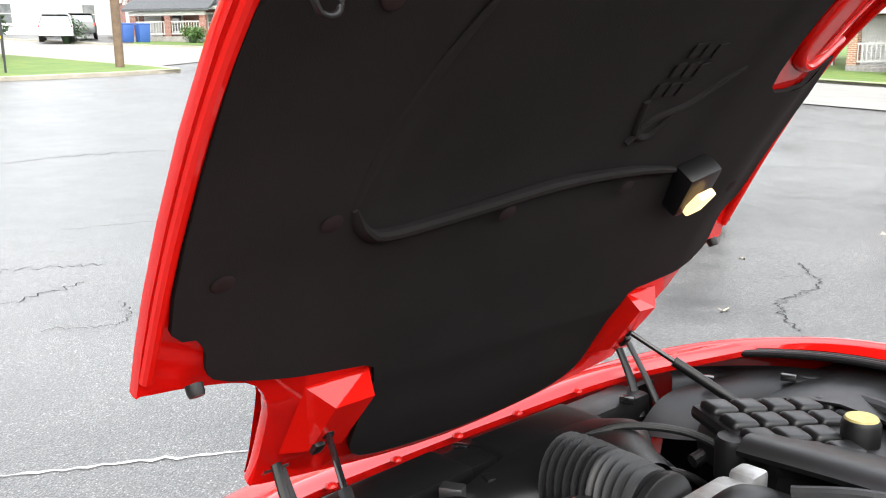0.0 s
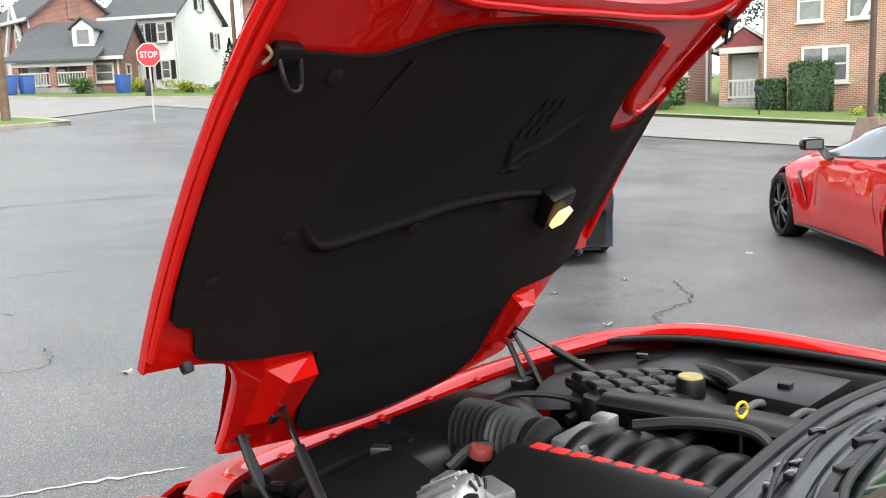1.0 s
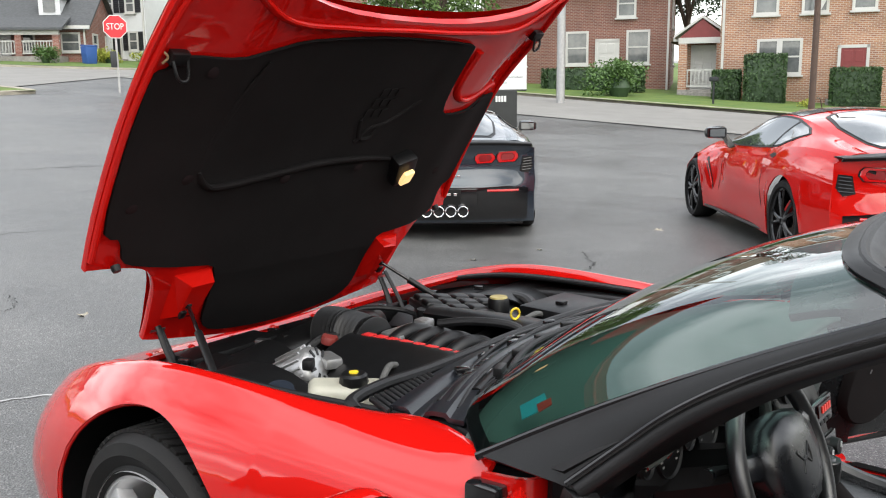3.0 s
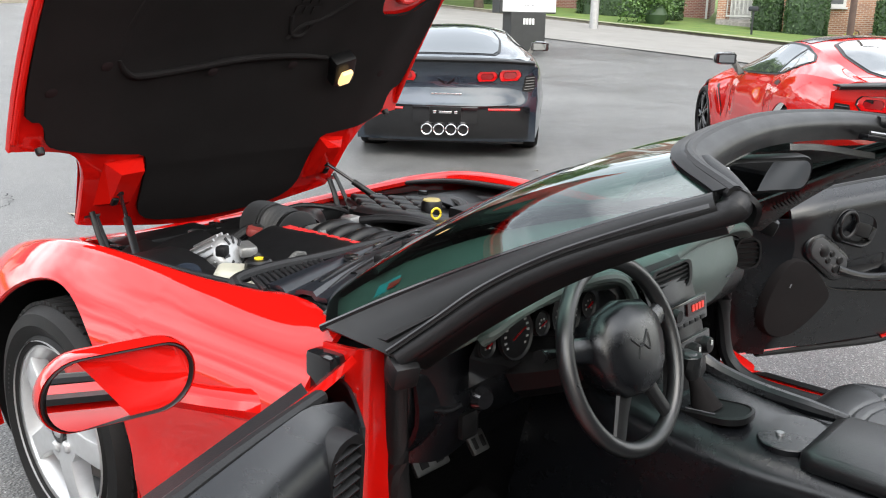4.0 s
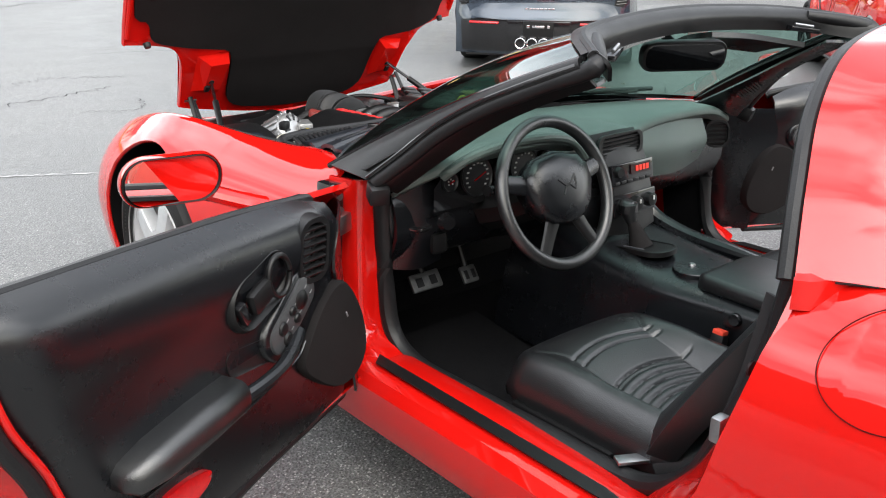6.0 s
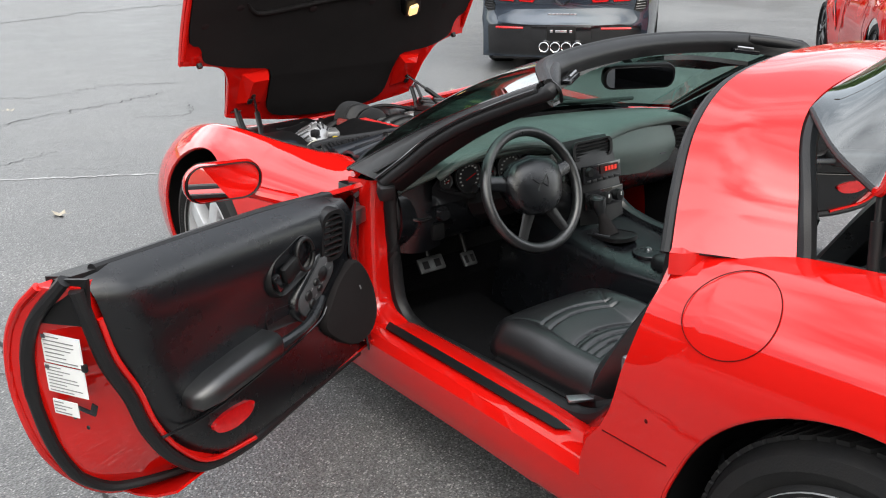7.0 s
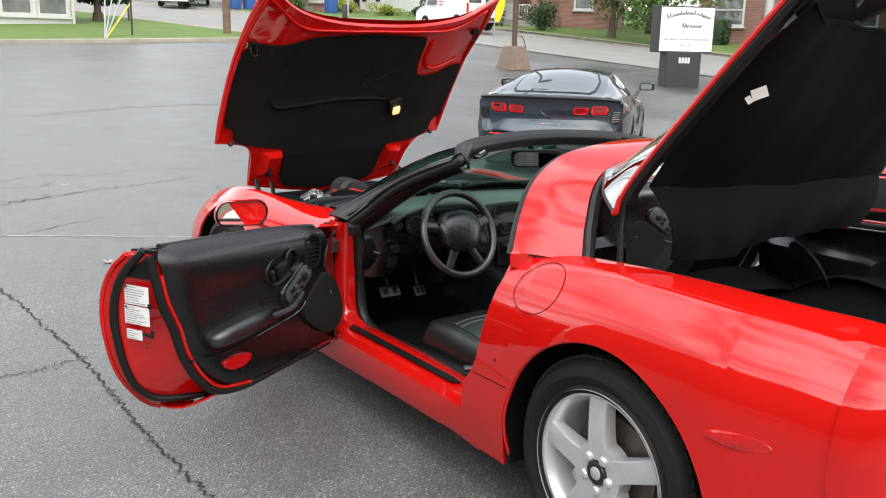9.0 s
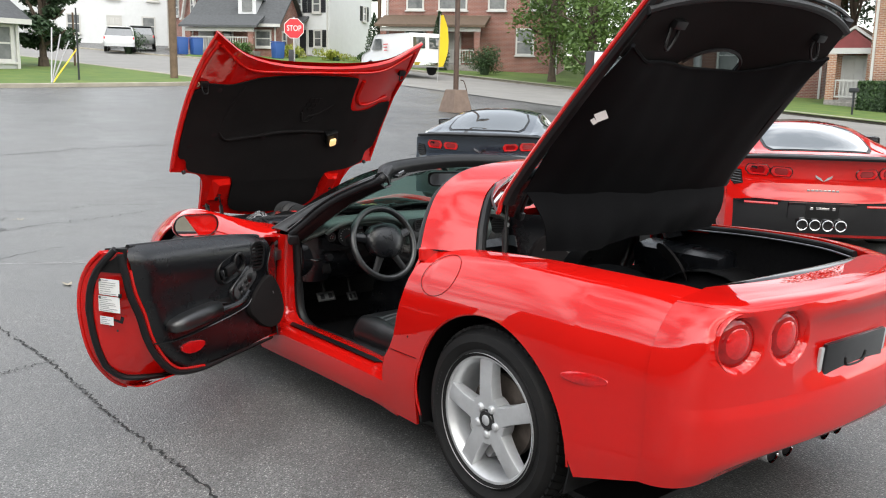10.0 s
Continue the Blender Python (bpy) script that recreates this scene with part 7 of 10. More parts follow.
for cx in (-0.06, 0.0, 0.06):
    part("climate_knob", Shape().lathe([(0, 0.018), (0.018, 0.016), (0.021, 0)], (cx, -1.258, 0.64), (84, 0, 0), n=20), TRIM, clim)
    part("knob_mark", Shape().box((0.003, 0.003, 0.012), (cx, -1.277, 0.648)), LABEL_WHITE, clim)


def dash_vent(x, y, z, w, h, rz, n):
    m = pose(x, y, z, -6, 0, rz)
    rows = [(1.0, 0.0), (1.0, -0.008), (0.86, -0.008), (0.84, 0.012)]
    v = part("air_vent", Shape().ring([[m @ Vector((a * k, d, b * k)) for a, b in rounded(w, h, h * 0.36)] for k, d in rows]), TRIM, dashb, "black slatted dash vent")
    for i in range(n):
        part("vent_slat", Shape().box((w * 0.82, 0.012, 0.004), (0, 0.0, (i - (n - 1) / 2) * h * 0.8 / n), (20, 0, 0)).moved(m), TRIM, v)
    for i in range(5):
        part("vent_vane", Shape().box((0.003, 0.012, h * 0.8), ((i - 2) * w * 0.16, 0.012, 0)).moved(m), TRIM_GLOSS, v)


dash_vent(0.0, -1.188, 0.795, 0.19, 0.066, 0, 5)
dash_vent(0.575, -1.125, 0.735, 0.085, 0.09, -30, 5)
gl = part("glovebox_lid", Shape().grid([[(0.18, -1.105, 0.80), (0.36, -1.115, 0.805), (0.52, -1.10, 0.79)], [(0.17, -1.13, 0.73), (0.36, -1.145, 0.725), (0.53, -1.12, 0.72)], [(0.18, -1.115, 0.65), (0.36, -1.125, 0.64), (0.52, -1.10, 0.655)]]), DASH, dashb, "grey airbag panel above the glovebox")
part("panel_mark", Shape().box((0.03, 0.002, 0.005), (0.44, -1.137, 0.70)), LABEL_INK, gl)
part("headlamp_switch", Shape().lathe([(0, 0.014), (0.018, 0.014), (0.024, 0.004), (0.026, 0)], (-0.575, -1.115, 0.665), (90, 0, -12), n=20), TRIM_GLOSS, dashb)
part("dimmer_rocker", Shape().box((0.05, 0.014, 0.055), (-0.575, -1.085, 0.60), bevel=0.012), TRIM, dashb)
part("kick_panel", Shape().grid([[(-0.69, -1.04, 0.77), (-0.60, -1.07, 0.76), (-0.55, -1.07, 0.74)], [(-0.70, -1.03, 0.66), (-0.62, -1.07, 0.65), (-0.56, -1.075, 0.64)], [(-0.70, -1.0, 0.54), (-0.62, -1.04, 0.53), (-0.54, -1.04, 0.54)]], thick=0.01), VINYL, dashb)
part("kick_pocket", Shape().tube([(-0.665, -1.062, 0.655), (-0.63, -1.078, 0.645), (-0.60, -1.085, 0.65)], 0.007), TRIM_GLOSS, dashb)
# pedals
for x, w, z in ((-0.44, 0.11, 0.39), (-0.27, 0.06, 0.37)):
    pd = part("pedal", Shape().box((w, 0.012, 0.055), (x, -0.86, z), (-35, 0, 0), bevel=0.006), PEDAL, car, "worn metal drilled pedal")
    for i in range(2):
        part("pedal_slot", Shape().box((w * 0.22, 0.004, 0.028), (x + (i - 0.5) * w * 0.45, -0.866, z + 0.002), (-35, 0, 0), bevel=0.001), RUBBER, pd)
    part("pedal_arm", Shape().cyl((x, -0.85, z), (x, -0.76, z + 0.2), 0.01), TRIM, pd)

# steering wheel
S_C, S_T = Vector((-0.358, -1.288, 0.742)), -22
sm = pose(*S_C, 90 + S_T, 0, 0)
rim = Shape()
rpts = [sm @ Vector((0.182 * math.cos(a), 0.182 * math.sin(a), 0)) for a in [2 * math.pi * k / 40 for k in range(40)]]
stw = part("steering_wheel", Shape().tube(rpts, 0.0165, n=14, steps=2, closed=True, up=tuple(sm.to_3x3() @ Vector((0, 0, 1)))), LEATHER, car, "black leather steering wheel", angle=80)
padl = [[sm @ Vector((a * k * 1.08, b * k * 1.12 + 0.004, d)) for a, b in ((-0.105, 0.01), (-0.10, 0.05), (-0.07, 0.078), (0, 0.09), (0.07, 0.078), (0.10, 0.05), (0.105, 0.01), (0.085, -0.04), (0.05, -0.07), (0, -0.078), (-0.05, -0.07), (-0.085, -0.04))] for k, d in ((0.8, -0.05), (1.0, 0.0), (0.98, 0.02), (0.85, 0.036), (0.5, 0.044))]
part("airbag_pad", Shape().ring(padl), VINYL, stw, "black airbag pad", angle=50)
for k, (a0, w) in enumerate(((12, 0.03), (168, 0.03), (-58, 0.024), (-122, 0.024))):
    a = radians(a0)
    pts = [sm @ Vector((r * math.cos(a), r * math.sin(a) + (0.012 if k < 2 else 0), z)) for r, z in ((0.06, 0.006), (0.12, 0.002), (0.175, 0.0))]
    part("wheel_spoke", Shape().tube(pts, [w, w * 0.8, w * 0.75], flat=0.45, up=tuple(sm.to_3x3() @ Vector((0, 0, 1)))), VINYL if k < 2 else TRIM, stw)
emb = Shape().tube([sm @ Vector((x, y, 0.043)) for x, y in ((-0.03, 0.03), (0.0, 0.01), (0.03, 0.035))], 0.003).tube([sm @ Vector((x, y, 0.043)) for x, y in ((-0.02, -0.01), (0.0, 0.015), (0.025, 0.0), (0.03, 0.03))], 0.003)
part("pressed_emblem", emb, TRIM, stw)
part("steering_column", Shape().tube([sm @ Vector((0, 0, -0.02)), sm @ Vector((0, 0, -0.12)), (-0.375, -1.06, 0.66)], [0.05, 0.06, 0.07]), TRIM, car, "black steering column cover")
for sx in (-1, 1):
    part("column_stalk", Shape().tube([sm @ Vector((sx * 0.04, 0.02, -0.07)), sm @ Vector((sx * 0.12, 0.04, -0.075)), sm @ Vector((sx * 0.165, 0.045, -0.07))], [0.008, 0.010, 0.014]), TRIM, car)
    part("stalk_ring", Shape().cyl(sm @ Vector((sx * 0.15, 0.044, -0.07)), sm @ Vector((sx * 0.160, 0.046, -0.07)), 0.0125), TRIM_GLOSS, car)


# seats
def seat(cx):
    g = lambda rows, **k: Shape().grid([[(cx + x, y, z) for x, y, z in r] for r in rows], **k)
    mid = curve([(-1.96, 0.35), (-1.80, 0.365), (-1.68, 0.388), (-1.60, 0.412), (-1.52, 0.430), (-1.46, 0.432), (-1.42, 0.420), (-1.395, 0.395), (-1.38, 0.35)])
    rise_b = curve([(-1.96, 0.095), (-1.80, 0.075), (-1.65, 0.045), (-1.52, 0.012), (-1.44, 0.0), (-1.38, 0.0)])
    groove = lambda d, w, h: h * math.exp(-(d / w) ** 2)

    def top_z(x, y):
        """Height of the cushion: bolsters, stitched grooves and a pleated centre."""
        s = abs(x) / 0.225
        z = mid(y) + rise_b(y) * ease(0.50, 0.80, s) - 0.035 * max(0, (s - 0.78) / 0.22) ** 2.2
        z -= groove(abs(x) - 0.128 - 0.05 * ease(-1.55, -1.44, y), 0.004, 0.006) * ease(-1.42, -1.46, y)
        if abs(x) < 0.15:
            for y0 in (-1.505, -1.535, -1.625):
                z -= groove(y - y0 + 1.6 * x * x, 0.0035, 0.006)
            back_y = -1.64 - 1.6 * x * x - y
            if back_y > 0 and abs(x) < 0.122:
                z += 0.006 * abs(math.sin(math.pi * back_y / 0.0225)) ** 0.6 * ease(0.122, 0.112, abs(x))
        return z

    net = []
    for i in range(191):
        y = -1.38 - 0.58 * i / 190
        ins = 0.03 * (1 - ease(-1.38, -1.47, y)) + 0.012 * max(0, -1.40 - y < 0)
        xs = [(-0.225 + 0.45 * k / 72) for k in range(73)]
        row = [Vector((cx + x * (0.225 - ins) / 0.225, y + 0.012 * (1 - (x / 0.225) ** 2) * ease(-1.5, -1.4, y), top_z(x, y))) for x in xs]
        zl = row[0].z
        left = [Vector((cx - 0.215 + ins, y, 0.292)), Vector((cx - 0.236 + ins, y, 0.315)), Vector((cx - 0.242 + ins, y, (zl + 0.32) / 2)), Vector((cx - 0.235 + ins, y, zl - 0.018))]
        right = [Vector((2 * cx - p.x, p.y, p.z)) for p in left[::-1]]
        net.append(left + row + right)
    net.insert(0, [Vector((p.x, -1.385, min(p.z, 0.315))) for p in net[0]])
    st = part("seat", Shape().sheet(net), LEATHER, car, "black leather bucket seat with pleated centre", angle=60)
    back = g([[(-0.24, -1.90, 0.38), (-0.2, -1.90, 0.44), (-0.1, -1.945, 0.40), (0, -1.95, 0.39), (0.1, -1.945, 0.40), (0.2, -1.90, 0.44), (0.24, -1.90, 0.38)],
              [(-0.255, -2.0, 0.55), (-0.2, -1.99, 0.57), (-0.1, -2.03, 0.55), (0, -2.035, 0.55), (0.1, -2.03, 0.55), (0.2, -1.99, 0.57), (0.255, -2.0, 0.55)],
              [(-0.22, -2.10, 0.72), (-0.18, -2.09, 0.73), (-0.1, -2.12, 0.72), (0, -2.125, 0.72), (0.1, -2.12, 0.72), (0.18, -2.09, 0.73), (0.22, -2.10, 0.72)],
              [(-0.13, -2.18, 0.85), (-0.1, -2.175, 0.86), (-0.05, -2.18, 0.865), (0, -2.18, 0.865), (0.05, -2.18, 0.865), (0.1, -2.175, 0.86), (0.13, -2.18, 0.85)]], nu=6, nv=5, thick=0.06)
    part("backrest", back, LEATHER, st, "black leather backrest", angle=60)
    part("seat_base", Shape().box((0.42, 0.44, 0.07), (cx, -1.63, 0.235), bevel=0.02).box((0.03, 0.3, 0.06), (cx - 0.235, -1.6, 0.30), bevel=0.012), TRIM, st)
    part("seat_switch", Shape().box((0.014, 0.07, 0.016), (cx - 0.253, -1.47, 0.305), bevel=0.005).box((0.014, 0.09, 0.02), (cx - 0.253, -1.58, 0.30), (10, 0, 0), bevel=0.006), TRIM_GLOSS, st)
    part("seat_rail", Shape().box((0.03, 0.1, 0.025), (cx - 0.2, -1.42, 0.20), bevel=0.005), STEEL, st)
    return st


seat(-0.41)
seat(0.425)
belt_s = Shape().tube([(-0.68, -2.08, 0.80), (-0.675, -2.04, 0.6), (-0.665, -1.97, 0.42), (-0.66, -1.87, 0.345)], 0.022, flat=0.15, up=(1, 0, 0))
part("seat_belt", belt_s, material("black_webbing", (0.012, 0.012, 0.013), 0.7, noise_scale=80, noise_mix=0.3, bump=0.4, bump_scale=900), car, "black seat belt webbing")
part("belt_tongue", Shape().box((0.03, 0.085, 0.008), (-0.665, -1.82, 0.358), (0, 0, 60), bevel=0.002), STEEL, car)
part("plastic_wrap", Shape().grid([[(-0.62, -1.33, 0.21), (-0.58, -1.31, 0.225), (-0.54, -1.34, 0.205)], [(-0.63, -1.37, 0.205), (-0.57, -1.36, 0.23), (-0.53, -1.38, 0.21)], [(-0.60, -1.41, 0.205), (-0.56, -1.40, 0.21), (-0.53, -1.42, 0.205)]]), CLEAR, car, "crumpled clear plastic")

# ---------------------------------------------------------------- cargo well and rear
well = Shape().box((1.34, 1.25, 0.02), (0, -2.75, 0.60)).box((1.3, 0.02, 0.3), (0, -3.36, 0.75))
for sx in (-1, 1):
    well.grid([[(sx * 0.72, -2.2, 0.885), (sx * 0.70, -2.2, 0.72), (sx * 0.62, -2.2, 0.60)], [(sx * 0.665, -2.5, 0.89), (sx * 0.66, -2.5, 0.72), (sx * 0.60, -2.5, 0.60)], [(sx * 0.655, -2.8, 0.90), (sx * 0.64, -2.8, 0.72), (sx * 0.58, -2.8, 0.60)], [(sx * 0.63, -3.1, 0.90), (sx * 0.62, -3.1, 0.72), (sx * 0.56, -3.1, 0.60)], [(sx * 0.55, -3.33, 0.885), (sx * 0.55, -3.33, 0.72), (sx * 0.5, -3.33, 0.60)]])
well.grid([[(-0.66, -2.26, 0.60), (-0.3, -2.26, 0.72), (0, -2.26, 0.74), (0.3, -2.26, 0.72), (0.66, -2.26, 0.60)], [(-0.66, -2.4, 0.60), (-0.3, -2.38, 0.66), (0, -2.38, 0.67), (0.3, -2.38, 0.66), (0.66, -2.4, 0.60)]])
part("cargo_well", well, CARPET, car, "black carpeted cargo well")
both("wheel_hump", Shape().grid([[(-0.62, -2.35, 0.6), (-0.56, -2.35, 0.66), (-0.42, -2.35, 0.6)], [(-0.62, -2.65, 0.66), (-0.55, -2.65, 0.74), (-0.38, -2.65, 0.61)], [(-0.62, -2.98, 0.6), (-0.56, -2.98, 0.64), (-0.42, -2.98, 0.6)]]), CARPET)
part("cargo_speaker", Shape().lathe([(0, 0.02), (0.10, 0.018), (0.12, 0.008), (0.125, 0)], (0.50, -2.42, 0.72), (60, 0, 60), n=32), FELT, car, "round dark speaker cover")
part("cargo_trim", Shape().box((0.16, 0.5, 0.22), (0.60, -2.42, 0.70), (0, -10, 0), bevel=0.04), VINYL, car)
part("cargo_strap", Shape().tube([(0.1, -2.4, 0.62), (0.25, -2.55, 0.635), (0.4, -2.9, 0.62)], 0.012, flat=0.3), RUBBER, car)
for sx in (-1, 1):
    pts = [(sx * (hatch_edge(y) - 0.018), y, shoulder(y) - 0.004) for y in (-2.35, -2.5, -2.7, -2.9, -3.1, -3.25)]
    part("weatherstrip", Shape().tube(pts, 0.014), RUBBER, car)
    part("sill_strip", Shape().tube([(x - sx * 0.03, y, z - 0.008) for x, y, z in pts], 0.006, flat=0.6), STEEL, car, "thin metal edge strip")

# deck between the hatch and the tail
fas_y = lambda x: -3.575 + 0.095 * (x / 0.78) ** 2 + 0.03 * abs(x / 0.80) ** 8
X_F = 0.70


def tail_plan(z):
    """Plan of the tail at one height, from the left side round to the right."""
    zs = min(z, shoulder(-3.32))
    a = Vector((side_x(-3.32, zs), -3.32))
    xf = min(X_F, a.x - 0.075)
    b = Vector((xf, fas_y(xf)))
    c = Vector((a.x - 0.012, b.y + 0.40 * (a.x - 0.012 - xf)))
    corner = [a * (1 - t) ** 2 + c * (2 * t * (1 - t)) + b * t * t for t in [q / 9 for q in range(9)]]
    mid = [Vector((xf - 2 * xf * q / 150, 0)) for q in range(151)]
    mid = [Vector((p.x, fas_y(p.x))) for p in mid]
    right = corner + mid + [Vector((-p.x, p.y)) for p in corner[::-1]]
    return [Vector((-p.x, p.y)) for p in right]


rim = tail_plan(0.893)
deck = []
for p in rim:
    ax = min(abs(p.x), 0.80)
    yi = -3.30 - 0.05 * (1 - (ax / 0.52) ** 2) if ax < 0.52 else -3.30 - 0.019 * min((ax - 0.52) / 0.06, 1)
    q = Vector((math.copysign(min(abs(p.x), 0.80), p.x), yi))
    s_t = shoulder(-3.32)
    side_t = side_x(-3.32, s_t)
    zf = s_t + 0.014 * math.sin(math.pi / 2 * min(1, max(0, (side_t - ax) / (side_t - 0.56)))) + 0.001
    g = min(1, (p - q).length / 0.18)
    lift = lambda f, z: (zf + (0.889 - zf) * f) * (1 - g) + z * g
    deck.append([Vector((*q, zf))] + [Vector((*q.lerp(p, f), lift(f, z))) for f, z in ((0.35, max(0.905, zf)), (0.7, 0.909), (0.9, 0.904), (0.98, 0.897))] + [Vector((*p, 0.889))])
part("rear_deck", Shape().sheet(deck, 0.010), RED, car, angle=60)
part("cargo_lip", Shape().tube([(-0.55, -3.29, 0.895), (-0.3, -3.33, 0.905), (0, -3.345, 0.908), (0.3, -3.33, 0.905), (0.55, -3.29, 0.895)], 0.022, flat=0.6), TRIM_GLOSS, car, "gloss black cargo lip")
# tail panel, wrapped round both corners, with four round lamp wells
LAMPS = [(sx * cx, 0.792) for sx in (-1, 1) for cx in (0.628, 0.424)]
WELL_R, WELL_D = 0.090, 0.026
fas_dish = curve([(-z, d) for z, d in ((0.889, 0.0), (0.872, -0.008), (0.845, 0.0), (0.82, 0.014), (0.78, 0.024), (0.72, 0.026), (0.66, 0.018), (0.62, 0.0), (0.595, -0.010), (0.55, -0.012), (0.45, -0.004), (0.40, 0.012), (0.365, 0.04), (0.335, 0.07))])


def fascia_point(p, z):
    d = fas_dish(-z)
    d *= (1 - min(1, (abs(p.x) / 0.40) ** 4)) if z > 0.58 else (1 - min(1, abs(p.x) / 0.9) ** 4)
    for cx, cz in LAMPS:
        r = math.hypot(p.x - cx, z - cz)
        d += WELL_D * ease(WELL_R, WELL_R - 0.012, r)
    return Vector((p.x, p.y + d, z + 0.06 * ease(0.45, 0.34, z) * (1 - min(1, abs(p.x) / 0.8) ** 2)))


zs_f = [0.889 - 0.0085 * i for i in range(30)] + [0.635, 0.62, 0.605, 0.595, 0.57, 0.55, 0.50, 0.45, 0.45 - 0.03, 0.40, 0.38, 0.36, 0.345, 0.335]
plans = [tail_plan(z) for z in zs_f]
fas = [[fascia_point(plan[i], z) for z, plan in zip(zs_f, plans)] for i in range(len(plans[0]))]
tail = part("rear_fascia", Shape().sheet(fas, 0.008, flip=True), RED, car, "red rear fascia with four round lamps", angle=50)
for cx, cz in LAMPS:
    m = pose(cx, fas_y(cx) + WELL_D - 0.002, cz, 90, 0, math.copysign(13 if abs(cx) > 0.5 else 8, cx))
    bz = pose(cx, fas_y(cx) - 0.001, cz, 90, 0, math.copysign(13 if abs(cx) > 0.5 else 8, cx))
    part("lamp_bezel", Shape().lathe([(0.098, -0.012), (0.0965, 0.001), (0.093, 0.0045), (0.0885, 0.002), (0.0845, -0.026)], n=48, caps=False).moved(bz), RED, tail, angle=60)
    part("tail_lamp", Shape().lathe([(0.05, 0.0185), (0.058, 0.0165), (0.072, 0.011), (0.082, 0.003), (0.084, -0.01)], n=40).moved(m), TAIL_RED, tail, "round red tail lamp lens")
    part("lamp_core", Shape().lathe([(0.0, 0.026), (0.025, 0.0245), (0.042, 0.021), (0.049, 0.018), (0.050, 0.010)], n=32).moved(m), LENS_RED, tail)
for sx in (-1, 1):
    for k in (0, 1):
        x = sx * (0.125 + 0.09 * k) - 0.09
        ex = part("exhaust_tip", Shape().lathe([(0.036, 0.0), (0.038, -0.004), (0.040, 0.0), (0.040, 0.16), (0.034, 0.16), (0.034, 0.002)], (x, -3.46, 0.355), (-90, 0, 0), n=24, caps=False), CHROME, car, "polished round exhaust tip")
        part("exhaust_bore", Shape().lathe([(0.034, 0.02), (0.0, 0.021)], (x, -3.46, 0.355), (-90, 0, 0), n=20, caps=False), RUBBER, ex)
    part("side_marker", Shape().ring([[(sx * (side_x(-3.11 + a, 0.622 + b) + o), -3.11 + a * k, 0.622 + b * k - a * 0.05) for a, b in [(0.085 * math.cos(q * math.pi / 16), 0.021 * math.sin(q * math.pi / 16)) for q in range(32)]] for o, k in ((-0.002, 1.0), (0.003, 0.97), (0.005, 0.8))]), LENS_RED, car, "red side marker lens")
pl = part("plate_holder", Shape().box((0.40, 0.02, 0.19), (-0.03, -3.560, 0.645), (4, 0, 0), bevel=0.012), TRIM_GLOSS, tail, "black plate mount, no readable plate")
for sx in (-1, 1):
    part("plate_side", Shape().box((0.022, 0.012, 0.17), (sx * 0.212 - 0.03, -3.557, 0.645), (4, 0, 0), bevel=0.005), ALLOY, pl)
part("plate_mark", Shape().tube([(-0.10, -3.572, 0.675), (-0.08, -3.572, 0.645), (0.02, -3.572, 0.645), (0.04, -3.572, 0.675)], 0.004), TRIM, pl)
for i in range(8):
    x = -0.24 + i * 0.0575
    part("chrome_mark", Shape().box((0.044, 0.005, 0.030), (x, fas_y(x) + fas_dish(-0.80) * (1 - min(1, (abs(x) / 0.40) ** 4)) - 0.001, 0.80), (0, 0, math.degrees(math.atan(0.28 * x))), bevel=0.002), CHROME, tail, "plain chrome letter-sized bar" if i == 0 else "")
part("brake_lamp", Shape().box((0.22, 0.02, 0.012), (0, -3.555, 0.882), bevel=0.004), LENS_RED, tail, "high brake lamp strip")
# fuel flap, seams
ring = []
for k in range(36):
    a = 2 * math.pi * k / 36
    y, z = -2.335 + 0.098 * math.cos(a), 0.815 + 0.074 * math.sin(a) + 0.010 * -math.cos(a)
    zc = min(z, shoulder(y) + 0.0)
    over = max(0, z - shoulder(y))
    ring.append((-side_x(y, zc) + over * 1.3 - 0.001, y, zc + over * 0.2 + 0.001))
part("fuel_flap_seam", Shape().tube(ring, 0.0010, n=6, steps=2, closed=True), SEAM_RED, quarter_l, "round fuel flap seam")
part("panel_seam", Shape().tube([(-side_x(-3.32, z) - 0.0008, -3.32, z) for z in (0.74, 0.78, 0.82, 0.86, 0.885)], 0.0014, n=6), SEAM_RED, quarter_l)
part("panel_seam", Shape().tube([(-side_x(y, 0.47) - 0.001, y, 0.47 - (y + 2.06) * 0.03) for y in (-2.08, -2.13, -2.2, -2.26)], 0.0014, n=6), SEAM_RED, quarter_l)
part("body_plug", Shape().lathe([(0, 0.002), (0.004, 0.0015), (0.005, 0)], (-side_x(-2.2, 0.56), -2.2, 0.55), (0, -90, 0), n=12), SEAM_RED, quarter_l)

# ---------------------------------------------------------------- hatch, raised
H_C0, H_C1 = Vector((0, -2.20, 1.205)), Vector((0, -3.14, 1.886))


def hatch_pt(t, u, drop=0.0):
    """t from hinge to tail, u from -1 to 1 across."""
    c = H_C0.lerp(H_C1, t) + Vector((0, -0.02, 0.03)) * math.sin(math.pi * t)
    s = smooth_side(t)
    e = abs(u) ** 2.6
    p = Vector((u * s.x, c.y + (s.y - c.y) * e, c.z + (s.z - c.z) * e))
    return p + Vector((0, -0.57, -0.82)) * drop


side_keys = smooth_line([(0.46, -2.225, 1.145), (0.60, -2.36, 1.108), (0.675, -2.465, 1.083), (0.705, -2.512, 1.079), (0.705, -2.53, 1.13), (0.695, -2.604, 1.238), (0.669, -2.828, 1.512), (0.62, -3.093, 1.839)], 8)


def smooth_side(t):
    k = t * (len(side_keys) - 1)
    i = min(int(k), len(side_keys) - 2)
    return side_keys[i].lerp(side_keys[i + 1], k - i)


